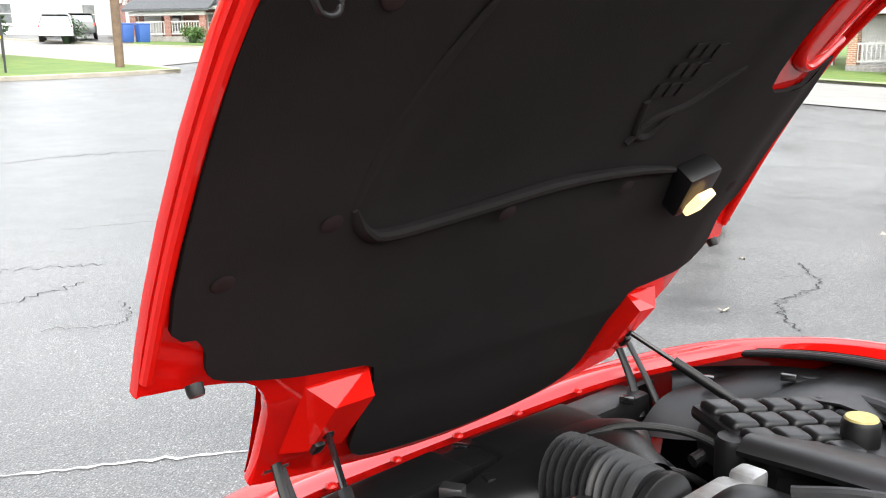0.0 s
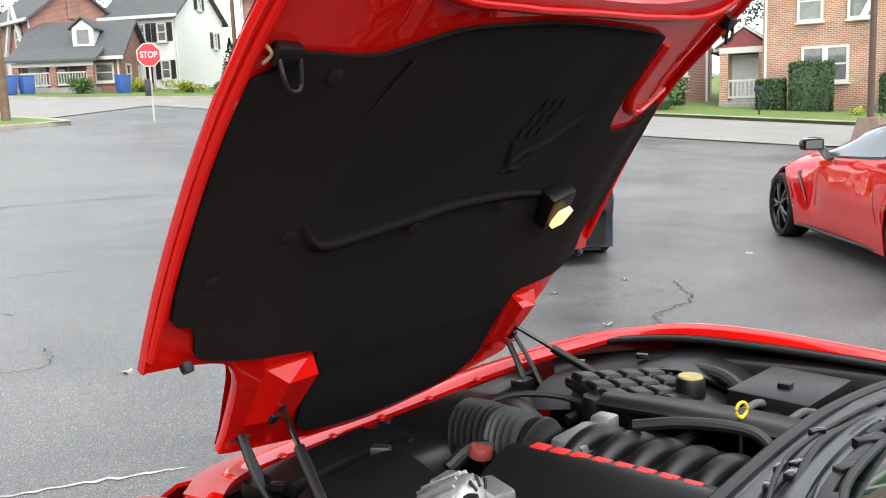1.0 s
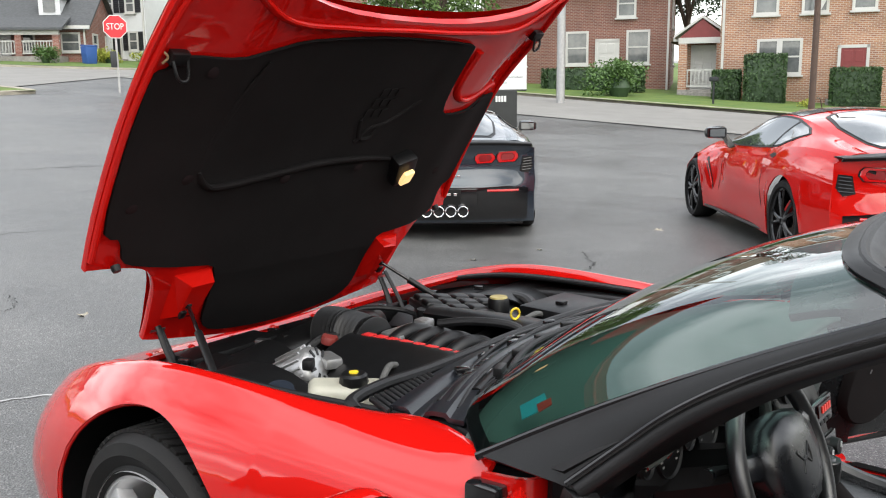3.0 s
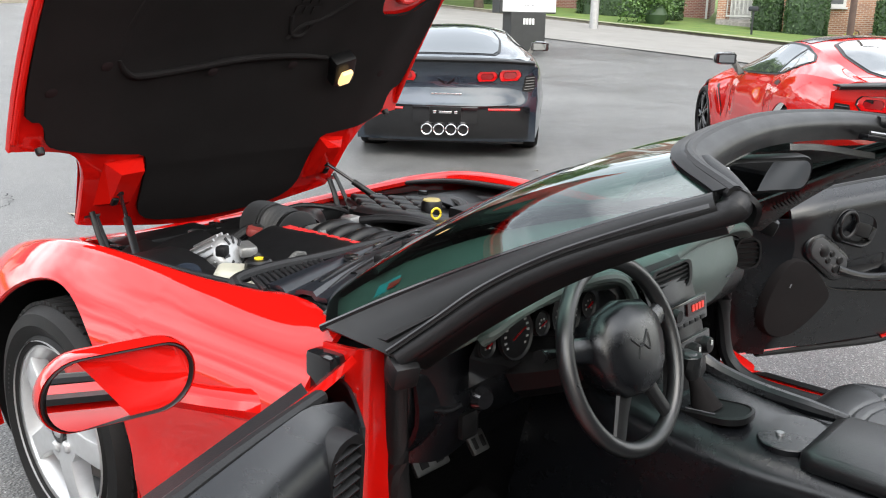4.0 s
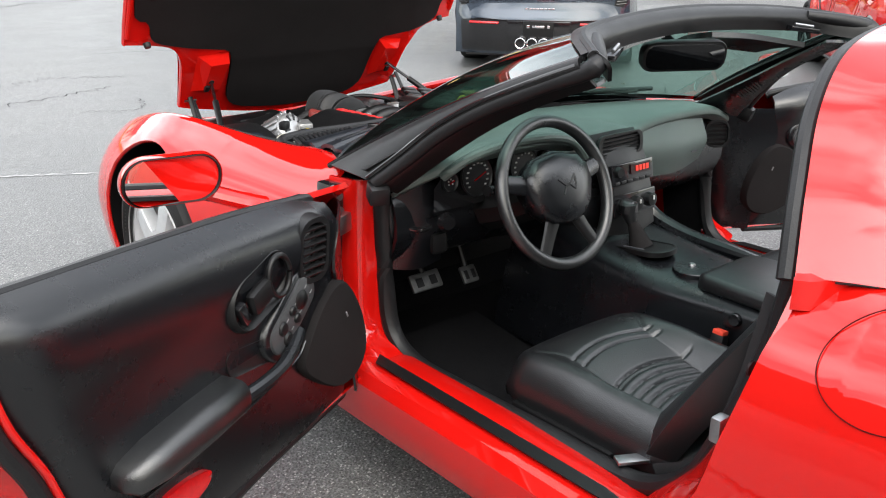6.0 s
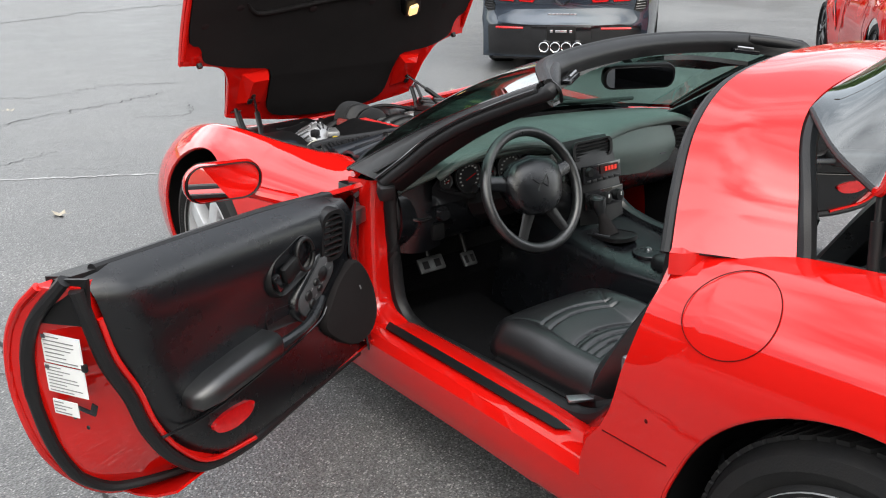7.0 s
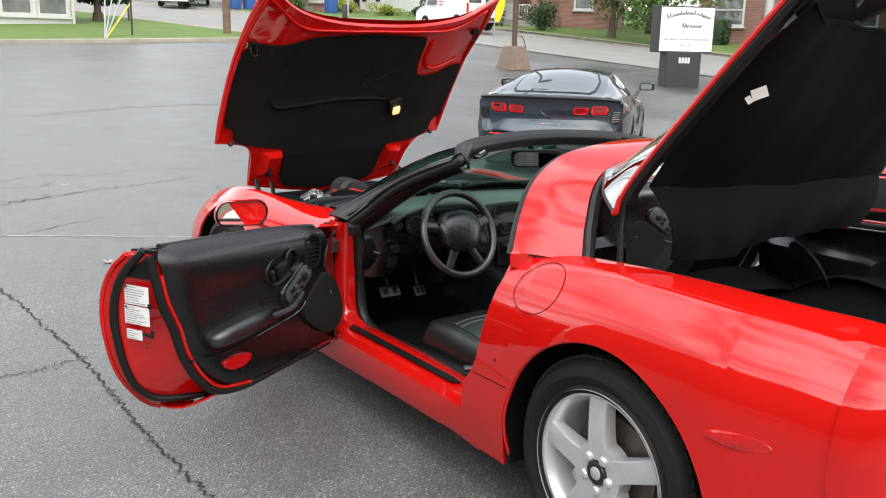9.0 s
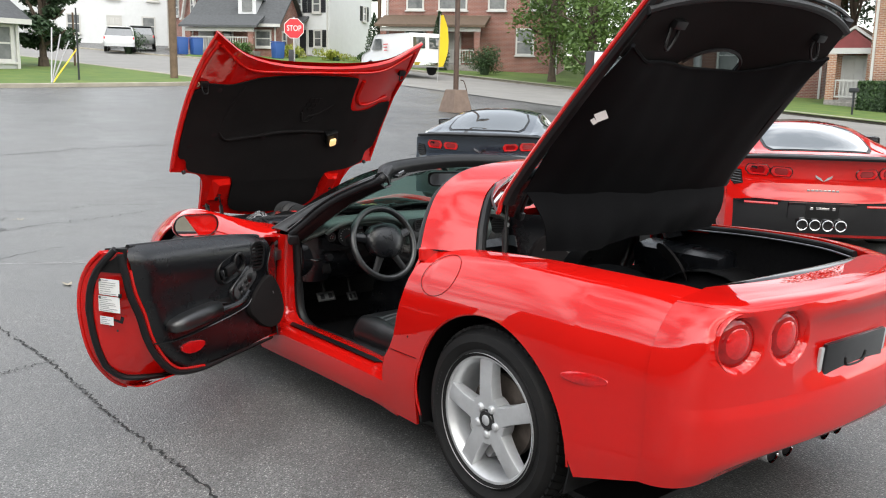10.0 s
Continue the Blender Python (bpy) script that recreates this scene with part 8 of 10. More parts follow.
us = [-1 + i / 16 for i in range(33)]
ts = [i / 24 for i in range(25)]
hatch = part("hatch", Shape().sheet([[hatch_pt(t, u) for u in us] for t in ts]), DARKGLASS, car, "raised glass hatch with black shade cloth")
for sx in (-1, 1):
    part("hatch_frame", Shape().tube([hatch_pt(t, sx * 0.965, 0.022) for t in ts[11:]], 0.028, n=8, steps=1, flat=0.6), RUBBER, hatch, "black hatch frame")
    part("hatch_edge", Shape().tube([hatch_pt(t, sx * 1.0, 0.006) for t in ts[9:]], 0.009, n=8, steps=1), RED, hatch, "red painted hatch edge")
    part("hatch_edge", Shape().tube([hatch_pt(t, sx * 1.0, 0.006) for t in ts[:10]], 0.007, n=8, steps=1), RUBBER, hatch)
    part("gas_strut", Shape().cyl((sx * 0.655, -2.50, 0.885), (sx * 0.64, -2.485, 1.0), 0.011).cyl((sx * 0.64, -2.485, 1.0), (sx * 0.62, -2.47, 1.10), 0.006), TRIM, hatch, "hatch gas strut")
    lt = part("shade_hook", Shape().tube([hatch_pt(0.935, sx * 0.73, 0.05), hatch_pt(0.915, sx * 0.74, 0.085), hatch_pt(0.90, sx * 0.70, 0.09), hatch_pt(0.91, sx * 0.66, 0.07), hatch_pt(0.935, sx * 0.67, 0.05)], 0.006).box((0.06, 0.04, 0.03), tuple(hatch_pt(0.94, sx * 0.70, 0.05)), (30, 0, 0), bevel=0.006), TRIM, hatch)
part("hatch_frame", Shape().tube([hatch_pt(0.985, u, 0.03) for u in us], 0.024, n=10, steps=1, flat=0.7), RUBBER, hatch, "black hatch tail rail")
part("hatch_edge", Shape().tube([hatch_pt(1.0, u, 0.0) for u in us], 0.010, n=8, steps=1), TRIM_GLOSS, hatch)
hem_t = curve([(-1, 0.945), (-0.85, 0.90), (-0.5, 0.76), (-0.2, 0.655), (0.1, 0.63), (0.325, 0.66), (0.5, 0.75), (0.675, 0.85), (0.85, 0.905), (1, 0.945)])
hatch_hem = lambda u: hem_t(u) + 0.125 * math.sqrt(max(0, 1 - ((u - 0.07) / 0.28) ** 2)) - 0.02
cross = [-1 + i / 40 for i in range(81)]
part("hatch_trim", Shape().sheet([[hatch_pt(hatch_hem(u) + (0.985 - hatch_hem(u)) * k / 11, u * 0.97, 0.045) for u in cross] for k in range(12)], 0.01), FELT, hatch, "black hatch trim panel")
part("opening_rim", Shape().tube([hatch_pt(hatch_hem(u), u * 0.97, 0.05) for u in cross[32:55]], 0.007, n=6, steps=1), RUBBER, hatch)
# shade cloth under the glass, drawn from its rear hem down to a fold, then hanging
fold_pt = lambda u: Vector((0.03 + 0.64 * u, -2.555, 1.125 - 0.022 * u - 0.012 * (1 - u * u)))
wav = lambda k, u: 0.004 * math.sin(9 * u + 4 * k) + 0.002 * math.sin(23 * u + 2) + 0.003 * math.sin(11 * k + 3 * u)
cloth = []
for i in range(29):
    k = i / 28
    row = []
    for u in us:
        p = hatch_pt(hem_t(u), u * 0.97, 0.058).lerp(fold_pt(u), k)
        bow = math.sin(math.pi * k)
        row.append(p + Vector((0, 0.79, 0.61)) * (0.040 * bow * abs(u) ** 4 - 0.022 * bow * (1 - u * u) + wav(k, u)))
    cloth.append(row)
part("shade_cloth", Shape().sheet(cloth, 0.004), CLOTH, hatch, "black fabric cargo shade with soft folds")
part("cloth_hem", Shape().tube(cloth[0], 0.008, n=6, steps=1), CLOTH, hatch)
flap = []
for k in range(15):
    v = k / 14
    row = []
    for u in us:
        hem = Vector((0.05 + 0.54 * u, -2.56 + 0.02 * u, 0.915 + 0.010 * u + 0.010 * math.sin(5 * u + 1)))
        p = fold_pt(u).lerp(hem, v)
        p.y += (0.018 * math.sin(8 * u + 3 * v) + 0.008 * math.sin(19 * u + 2 * v)) * v - 0.03 * math.sin(math.pi * v)
        row.append(p)
    flap.append(row)
part("cloth_flap", Shape().sheet(flap, 0.004), CLOTH, hatch, "hanging black cloth flap")
lm = Matrix.LocRotScale(Vector((-0.560, -2.862, 1.44)), Vector((-0.55, -0.7, -0.35)).to_track_quat("Z", "Y"), None) @ pose(0, 0, 0, 0, 0, 25)
part("cloth_tag", Shape().box((0.042, 0.032, 0.002), (0, 0, 0)).box((0.016, 0.022, 0.002), (-0.03, -0.008, 0.0), (0, 0, 12)).moved(lm), LABEL_WHITE, hatch, "white sewn tag")

# ---------------------------------------------------------------- the two parked coupes
def coupe(at, yaw, paint, label, roof_mat):
    """A newer low fastback coupe: local +y ahead, origin on the ground under the rear axle."""
    root = thing("parked_coupe", label, "car", group="parked coupes", at=pose(at[0], at[1], 0.01, 0, 0, yaw))
    WB = 2.71
    wid = curve([(-0.80, 0.862), (-0.6, 0.90), (-0.3, 0.935), (0, 0.94), (0.5, 0.915), (1.0, 0.89), (1.7, 0.885), (2.3, 0.92), (2.71, 0.935), (3.1, 0.88), (3.35, 0.72), (3.52, 0.45)])
    # shoulder line, roof edge and crown
    bx = curve([(-0.80, 0.76), (-0.6, 0.79), (-0.2, 0.83), (0.2, 0.83), (0.6, 0.81), (1.2, 0.80), (1.8, 0.775), (2.1, 0.74), (2.4, 0.68), (2.71, 0.65), (3.1, 0.58), (3.35, 0.45), (3.52, 0.30)])
    bz = curve([(-0.80, 0.925), (-0.6, 0.945), (-0.2, 0.955), (0.2, 0.935), (0.6, 0.895), (1.2, 0.87), (1.8, 0.855), (2.1, 0.85), (2.4, 0.85), (2.71, 0.835), (3.1, 0.72), (3.35, 0.60), (3.52, 0.50)])
    ex = curve([(-0.80, 0.60), (-0.6, 0.60), (-0.2, 0.60), (0.2, 0.58), (0.6, 0.56), (1.0, 0.56), (1.35, 0.58), (1.7, 0.64), (2.1, 0.72)])
    ez = curve([(-0.80, 0.940), (-0.6, 0.965), (-0.2, 1.035), (0.2, 1.105), (0.6, 1.155), (1.0, 1.168), (1.35, 1.115), (1.7, 0.99), (2.1, 0.853)])
    cz = curve([(-0.80, 0.955), (-0.6, 0.99), (-0.2, 1.085), (0.2, 1.17), (0.6, 1.22), (1.0, 1.235), (1.35, 1.195), (1.7, 1.07), (2.1, 0.895)])

    def sx_(y, z):
        b = bz(y)
        t = min(1, max(0, (z - b + 0.27) / 0.27))
        crease = 0.012 * math.exp(-((z - 0.56) / 0.07) ** 2)
        cove = 0.05 * math.exp(-((y - 1.95) / 0.22) ** 2) * math.exp(-((z - 0.58) / 0.18) ** 2)
        hips = 0.02 * math.exp(-((y - 0.75) / 0.25) ** 2) * math.exp(-((z - 0.72) / 0.12) ** 2)
        return wid(y) - (wid(y) - bx(y)) * t ** 2.3 - (0.5 * (0.42 - z) ** 2 if z < 0.42 else 0) + crease - cove - hips

    def low(y):
        b = 0.17
        for c, r in ((0.0, 0.378), (WB, 0.365)):
            k = r * r - (y - c) ** 2
            if k > 0:
                b = max(b, 0.34 + math.sqrt(k))
        return b

    def side(s, lift=0.0):
        def at_(y, v):
            B, E = Vector((bx(y), 0, bz(y))), Vector((ex(y), 0, ez(y)))
            d = E - B
            n = Vector((d.z, 0, -d.x)).normalized()
            p = B + d * v + n * (0.016 * math.sin(math.pi * v) + lift)
            return Vector((s * p.x, y, p.z))
        return at_

    def over(lift=0.0):
        return lambda u, y: Vector((u * ex(y), y, ez(y) + (cz(y) - ez(y)) * (1 - abs(u) ** 2.2) + lift))

    ys = spread(-0.80, 3.52, 84, tuple(c + s * r for c, r in ((0.0, 0.377), (WB, 0.364)) for s in (-1, 1)))
    gy = [-0.80 + 2.9 * i / 44 for i in range(45)]
    for s in (-1, 1):
        net = [[Vector((s * sx_(y, z), y, z)) for z in [low(y) + (bz(y) - low(y)) * (1 - (1 - k / 15) ** 1.5) for k in range(16)]] for y in ys]
        part("body_side", Shape().sheet(net, 0.01, flip=s > 0), paint, root, angle=40)
        part("roof_pillar", Shape().sheet([[side(s)(y, k / 6) for k in range(7)] for y in gy], 0.008, flip=s > 0), paint, root)
        for c, r in ((0.0, 0.395), (WB, 0.38)):
            part("wheel_well", Shape().sheet([[Vector((s * x, c + r * math.cos(radians(a)), 0.34 + r * math.sin(radians(a)))) for x in (0.86, 0.5)] for a in range(-20, 201, 11)]).sheet([[Vector((s * 0.55, c + r * k * math.cos(radians(a)), 0.34 + r * k * math.sin(radians(a)))) for k in (0, 1)] for a in range(-20, 201, 11)]), TRIM, root)
        win = [(1.93, 0.2), (1.6, 0.05), (1.0, 0.05), (0.62, 0.06), (0.42, 0.10), (0.25, 0.26), (0.10, 0.52), (0.09, 0.60), (0.24, 0.78), (0.6, 0.90), (1.0, 0.91), (1.4, 0.88), (1.7, 0.80), (1.9, 0.55)]
        rim = [(1.99, 0.1), (1.6, 0.0), (1.0, 0.01), (0.62, 0.02), (0.40, 0.06), (0.22, 0.23), (0.07, 0.50), (0.06, 0.62), (0.20, 0.82), (0.6, 0.97), (1.0, 0.985), (1.4, 0.98), (1.7, 0.95), (1.97, 0.8)]
        fr = part("window_frame", Shape().fill(rim, side(s, 0.004), 0.15), TRIM, root)
        part("side_window", Shape().fill(win, side(s, 0.008), 0.12), PANE_CAR, fr, "pale reflecting side glass")
        part("window_post", Shape().sheet([[side(s, 0.011)(y - 0.12 * v, v) for y in (0.60, 0.635)] for v in (0.05, 0.25, 0.5, 0.7, 0.9)]), TRIM, fr)
        F = lambda p: (s * p[0], p[1], p[2])
        mi = part("door_mirror", Shape().ring([[F((x, 1.66 + 0.5 * (x - 0.9) * -0.3 + d * k, 0.985 + h * k)) for d, h in ((-0.05, -0.052), (-0.05, 0.05), (0.0, 0.062), (0.05, 0.04), (0.055, -0.02), (0.02, -0.058))] for x, k in ((0.895, 0.72), (0.91, 0.92), (0.96, 1.05), (1.04, 1.0), (1.09, 0.85), (1.105, 0.55))]), TRIM_GLOSS, root, "black door mirror on a thin stalk", angle=50)
        part("mirror_stalk", Shape().slab([F((0.80, 1.62, 0.845)), F((0.86, 1.62, 0.83)), F((0.945, 1.64, 0.955)), F((0.90, 1.64, 0.99))], (0, 0.045, 0)), TRIM_GLOSS, mi, smooth=False)
        part("mirror_glass", Shape().slab([F((0.92, 1.603, 0.948)), F((1.07, 1.578, 0.952)), F((1.07, 1.578, 1.018)), F((0.92, 1.603, 1.022))], (0, -0.004, 0)), PANE_CAR, mi, smooth=False)
        vent = [(2.27, 0.70), (2.22, 0.71), (2.12, 0.60), (2.03, 0.44), (2.02, 0.38), (2.06, 0.42), (2.17, 0.57)]
        part("fender_vent", Shape().fill(vent, lambda y, z: Vector((s * (sx_(y, z) + 0.004), y, z)), 0.06), TRIM, root, "slim black fender vent")
        part("vent_blade", Shape().tube([F((sx_(y, z) + 0.004, y, z)) for y, z in ((2.22, 0.66), (2.13, 0.57), (2.05, 0.43))], 0.008, n=6, flat=0.6), paint, root)
        part("door_seam", Shape().tube([F((sx_(yy, z) - 0.001, yy, z)) for z, yy in ((0.22, 0.50), (0.4, 0.50), (0.56, 0.55), (0.7, 0.60), (0.82, 0.62), (0.88, 0.62))], 0.0022, n=5), RUBBER, root)
        part("door_seam", Shape().tube([F((sx_(1.88, z) - 0.001, 1.88, z)) for z in (0.22, 0.4, 0.55, 0.7, 0.82)], 0.0022, n=5), RUBBER, root)
        part("headlamp", Shape().fill([(2.72, 0.735), (2.95, 0.70), (3.22, 0.60), (3.20, 0.56), (2.98, 0.63), (2.78, 0.70)], lambda y, z: Vector((s * (sx_(y, z) + 0.006), y, z)), 0.06), LABEL_WHITE, root, "pale headlamp lens")
        part("quarter_intake", Shape().fill([(0.52, 0.845), (0.42, 0.875), (0.30, 0.865), (0.36, 0.83)], lambda y, z: Vector((s * (sx_(y, z) + 0.004), y, z)), 0.05), TRIM, root)
        part("side_skirt", Shape().tube([F((0.86, 0.42, 0.19)), F((0.865, 1.3, 0.185)), F((0.875, 2.28, 0.19))], 0.025, n=8, flat=0.7), TRIM, root)
        for yc, r, wd in ((0.0, 0.343, 0.29), (WB, 0.328, 0.25)):
            m = pose(s * 0.922, yc, r, 0, 90 * -s, 0)
            ty = part("wheel", Shape().lathe([(r - 0.075, 0.02), (r - 0.062, 0.004), (r - 0.025, 0.0), (r - 0.004, 0.03), (r, 0.06), (r, wd - 0.05), (r - 0.03, wd), (r - 0.1, wd)], n=48, caps=False).moved(m), TYRE, root, "black tyre on gloss black alloy")
            part("rim", Shape().lathe([(r - 0.068, 0.0), (r - 0.065, 0.012), (r - 0.085, 0.03), (r - 0.09, 0.12)], n=48, caps=False).moved(m), BLACK_ALLOY, ty)
            for k in range(5):
                for off in (-9, 9):
                    a0 = radians(72 * k + 90)
                    a, a2 = radians(72 * k + 90 + off), radians(72 * k + 90 + off * 1.3)
                    part("spoke", Shape().tube([(0.04 * math.cos(a0), 0.04 * math.sin(a0), 0.02), (0.14 * math.cos(a), 0.14 * math.sin(a), 0.015), ((r - 0.075) * math.cos(a2), (r - 0.075) * math.sin(a2), 0.03)], [0.022, 0.015, 0.014], n=6, steps=4, flat=0.8).moved(m), BLACK_ALLOY, ty)
            part("hub", Shape().lathe([(0, 0.012), (0.035, 0.012), (0.06, 0.02), (0.06, 0.08)], n=24).moved(m), BLACK_ALLOY, ty)
            part("brake_disc", Shape().lathe([(0.0, 0.12), (0.165, 0.12), (0.165, 0.14)], n=36).moved(m), IRON, ty)
            part("brake_caliper", Shape().box((0.06, 0.14, 0.04), (-0.10, 0.085, 0.10), (0, 0, -40), bevel=0.012).moved(m), RED_INK, ty, "red brake caliper")
            part("wheel_barrel", Shape().lathe([(0.0, 0.15), (r - 0.09, 0.15)], n=32, caps=False).moved(m), TRIM, ty)
    part("roof", Shape().sheet([[over()(-1 + k / 9, y) for k in range(19)] for y in gy], 0.008), paint, root)
    part("hood", Shape().sheet([[Vector((bx(y) * u, y, bz(y) + (0.03 if y > 2.15 else 0.02) * (1 - u * u) - 0.012 * math.exp(-((abs(u) - 0.5) / 0.14) ** 2))) for u in [-1 + k / 10 for k in range(21)]] for y in [2.06 + 1.46 * i / 22 for i in range(23)]]), paint, root)
    part("roof_panel", Shape().fill([(-0.97, 0.66), (0.97, 0.66), (0.97, 1.0), (0.97, 1.34), (0.5, 1.39), (-0.5, 1.39), (-0.97, 1.34), (-0.97, 1.0)], over(0.005), 0.12), roof_mat, root, "lift-out roof panel")
    ws = part("windscreen_frame", Shape().fill([(-0.99, 1.36), (-0.5, 1.41), (0.5, 1.41), (0.99, 1.36), (0.99, 1.7), (0.985, 2.06), (0, 2.09), (-0.985, 2.06), (-0.99, 1.7)], over(0.004), 0.12), TRIM, root)
    part("windscreen", Shape().fill([(-0.92, 1.43), (0, 1.46), (0.92, 1.43), (0.93, 1.7), (0.93, 2.0), (0, 2.06), (-0.93, 2.0), (-0.93, 1.7)], over(0.009), 0.12), PANE_CAR, ws)
    rg = part("rear_glass_frame", Shape().fill([(-0.62, 0.50), (0, 0.53), (0.62, 0.50), (0.78, 0.40), (0.86, 0.0), (0.84, -0.5), (0.76, -0.66), (0, -0.69), (-0.76, -0.66), (-0.84, -0.5), (-0.86, 0.0), (-0.78, 0.40)], over(0.004), 0.12), TRIM, root)
    part("rear_glass", Shape().fill([(-0.58, 0.44), (0, 0.47), (0.58, 0.44), (0.73, 0.36), (0.82, 0.0), (0.80, -0.48), (0.72, -0.62), (0, -0.65), (-0.72, -0.62), (-0.80, -0.48), (-0.82, 0.0), (-0.73, 0.36)], over(0.009), 0.12), PANE_CAR, rg, "sky-reflecting rear glass")

    # tail
    HW = 0.862

    def ty_(x):
        return -1.0 + 0.11 * (x / HW) ** 2 + 0.09 * abs(x / HW) ** 6

    def tail(x, z, out=0.0):
        d = float(np.interp(z, (0.17, 0.30, 0.47, 0.52, 0.60, 0.70, 0.84, 0.90, 0.93), (0.09, 0.03, 0.0, 0.005, 0.03, 0.05, 0.045, 0.0, -0.02)))
        return Vector((x, ty_(x) + d * (1 - abs(x / HW) ** 8) - out, z - 0.0 * x))

    xs = [-HW + 2 * HW * i / 40 for i in range(41)]
    ztop = lambda x: 0.93 - 0.055 * abs(x / HW) ** 7
    ta = part("tail_panel", Shape().sheet([[tail(x, 0.17 + (ztop(x) - 0.17) * k / 20) for k in range(21)] for x in xs], 0.008, flip=True), paint, root, angle=50)
    part("rear_deck", Shape().sheet([[Vector((x, ty_(x) + (-0.79 - ty_(x)) * k / 4, ztop(x) + (float(np.interp(abs(x), (0, 0.6, 0.76, HW), (0.957, 0.942, 0.925, 0.87))) - ztop(x)) * k / 4)) for k in range(5)] for x in xs]), paint, root)
    part("rear_diffuser", Shape().fill([(-0.79, 0.20), (0.79, 0.20), (0.80, 0.50), (0.60, 0.525), (0.37, 0.515), (-0.37, 0.515), (-0.60, 0.525), (-0.80, 0.50)], lambda x, z: tail(x, z, 0.012), 0.07), TRIM_GLOSS, ta, "gloss black lower bumper")
    part("tail_spoiler", Shape().grid([[(x, ty_(x) - 0.05 + 0.02 * (x / 0.8) ** 4, 0.945 - 0.02 * (x / 0.8) ** 4 - 0.03) for x in (-0.83, -0.5, 0, 0.5, 0.83)], [(x, ty_(x) - 0.05, 0.945 - 0.02 * (x / 0.8) ** 4) for x in (-0.83, -0.5, 0, 0.5, 0.83)], [(x, ty_(x) + 0.10, 0.958 - 0.03 * (x / 0.8) ** 4) for x in (-0.83, -0.5, 0, 0.5, 0.83)], [(x, ty_(x) + 0.14, 0.944 - 0.03 * (x / 0.8) ** 4) for x in (-0.80, -0.5, 0, 0.5, 0.80)]], nu=3, nv=6, thick=0.012), TRIM, root, "black lip spoiler")
    for s in (-1, 1):
        hexa = lambda k, w, h: [(s * a * k, b * k) for a, b in ((-w, -0.3 * h), (-w + 0.022, -h), (w - 0.035, -h * 0.85), (w, -0.1 * h), (w - 0.006, 0.5 * h), (w - 0.03, h), (-w + 0.03, h * 0.9), (-w + 0.004, 0.4 * h))]
        for cx, w, h in ((0.385, 0.105, 0.052), (0.60, 0.112, 0.058)):
            z = 0.785 + 0.012 * (cx > 0.5)
            ls = lambda k, out: [tail(s * cx + a, z + b, out) for a, b in hexa(k, w, h)]
            lp = part("tail_lamp", Shape().ring([ls(1.0, -0.02), ls(1.0, 0.006), ls(0.93, 0.010)]), TRIM_GLOSS, ta, "red tail lamp in a dark bezel")
            part("lamp_ring", Shape().ring([ls(0.93, 0.008), ls(0.88, 0.018), ls(0.62, 0.016), ls(0.58, 0.008)], True, False), LENS_RED, lp)
            part("lamp_core", Shape().ring([ls(0.60, 0.006), ls(0.55, 0.012)]), LAMP_RED, lp)
        vb = part("corner_vent", Shape().fill([(s * 0.72, 0.66), (s * 0.80, 0.64), (s * 0.845, 0.70), (s * 0.835, 0.80), (s * 0.745, 0.79)][::s], lambda x, z: tail(x, z, 0.006), 0.05), TRIM, ta)
        for k in range(5):
            part("vent_fin", Shape().tube([tail(s * x, 0.672 + k * 0.026 + 0.1 * (x - 0.78), 0.010) for x in (0.735 + 0.004 * k, 0.78, 0.83)], 0.006, n=6, steps=3), TRIM_GLOSS, vb)
        part("rear_reflector", Shape().tube([tail(s * x, 0.482, 0.014) for x in (0.40, 0.52, 0.64, 0.70)], 0.012, n=8), LENS_RED, ta)
        wing = [(0.0, 0.705), (0.012, 0.722), (0.03, 0.74), (0.085, 0.772), (0.07, 0.755), (0.078, 0.752), (0.06, 0.735), (0.045, 0.725), (0.02, 0.715)]
        part("badge_wing", Shape().slab([tail(s * x, z, 0.002) for x, z in wing], (0, -0.010, 0)), CHROME, ta, "plain chrome winged badge")
    for i in range(8):
        part("chrome_mark", Shape().box((0.030, 0.008, 0.016), (-0.129 + i * 0.037, tail(0, 0.62).y - 0.003, 0.62), bevel=0.002), CHROME, ta)
    ph = part("plate_recess", Shape().box((0.62, 0.03, 0.165), (0, ty_(0) - 0.004, 0.425), (4, 0, 0), bevel=0.012), TRIM_GLOSS, root, "black plate recess without plate")
    part("plate_board", Shape().box((0.30, 0.012, 0.15), (0, ty_(0) - 0.022, 0.43), (4, 0, 0), bevel=0.004), TRIM, ph)
    part("plate_bracket", Shape().box((0.12, 0.02, 0.022), (0, ty_(0) - 0.03, 0.455), bevel=0.004).box((0.03, 0.02, 0.028), (-0.10, ty_(0) - 0.03, 0.455), bevel=0.004).box((0.03, 0.02, 0.028), (0.10, ty_(0) - 0.03, 0.455), bevel=0.004), CHROME, ph)
    for k in range(4):
        x = -0.1725 + k * 0.115
        ex_t = part("exhaust_tip", Shape().lathe([(0.043, 0.0), (0.049, -0.004), (0.053, 0.0), (0.053, 0.12), (0.045, 0.12), (0.043, 0.01)], (x, -1.05, 0.295), (-90, 0, 0), n=28, caps=False), CHROME, root, "round chrome exhaust tip")
        part("exhaust_bore", Shape().lathe([(0.044, 0.03), (0.0, 0.032)], (x, -1.05, 0.295), (-90, 0, 0), n=20, caps=False), RUBBER, ex_t)
    part("underbody", Shape().box((1.5, 4.1, 0.02), (0, 1.2, 0.16)), TRIM, root)
    return root


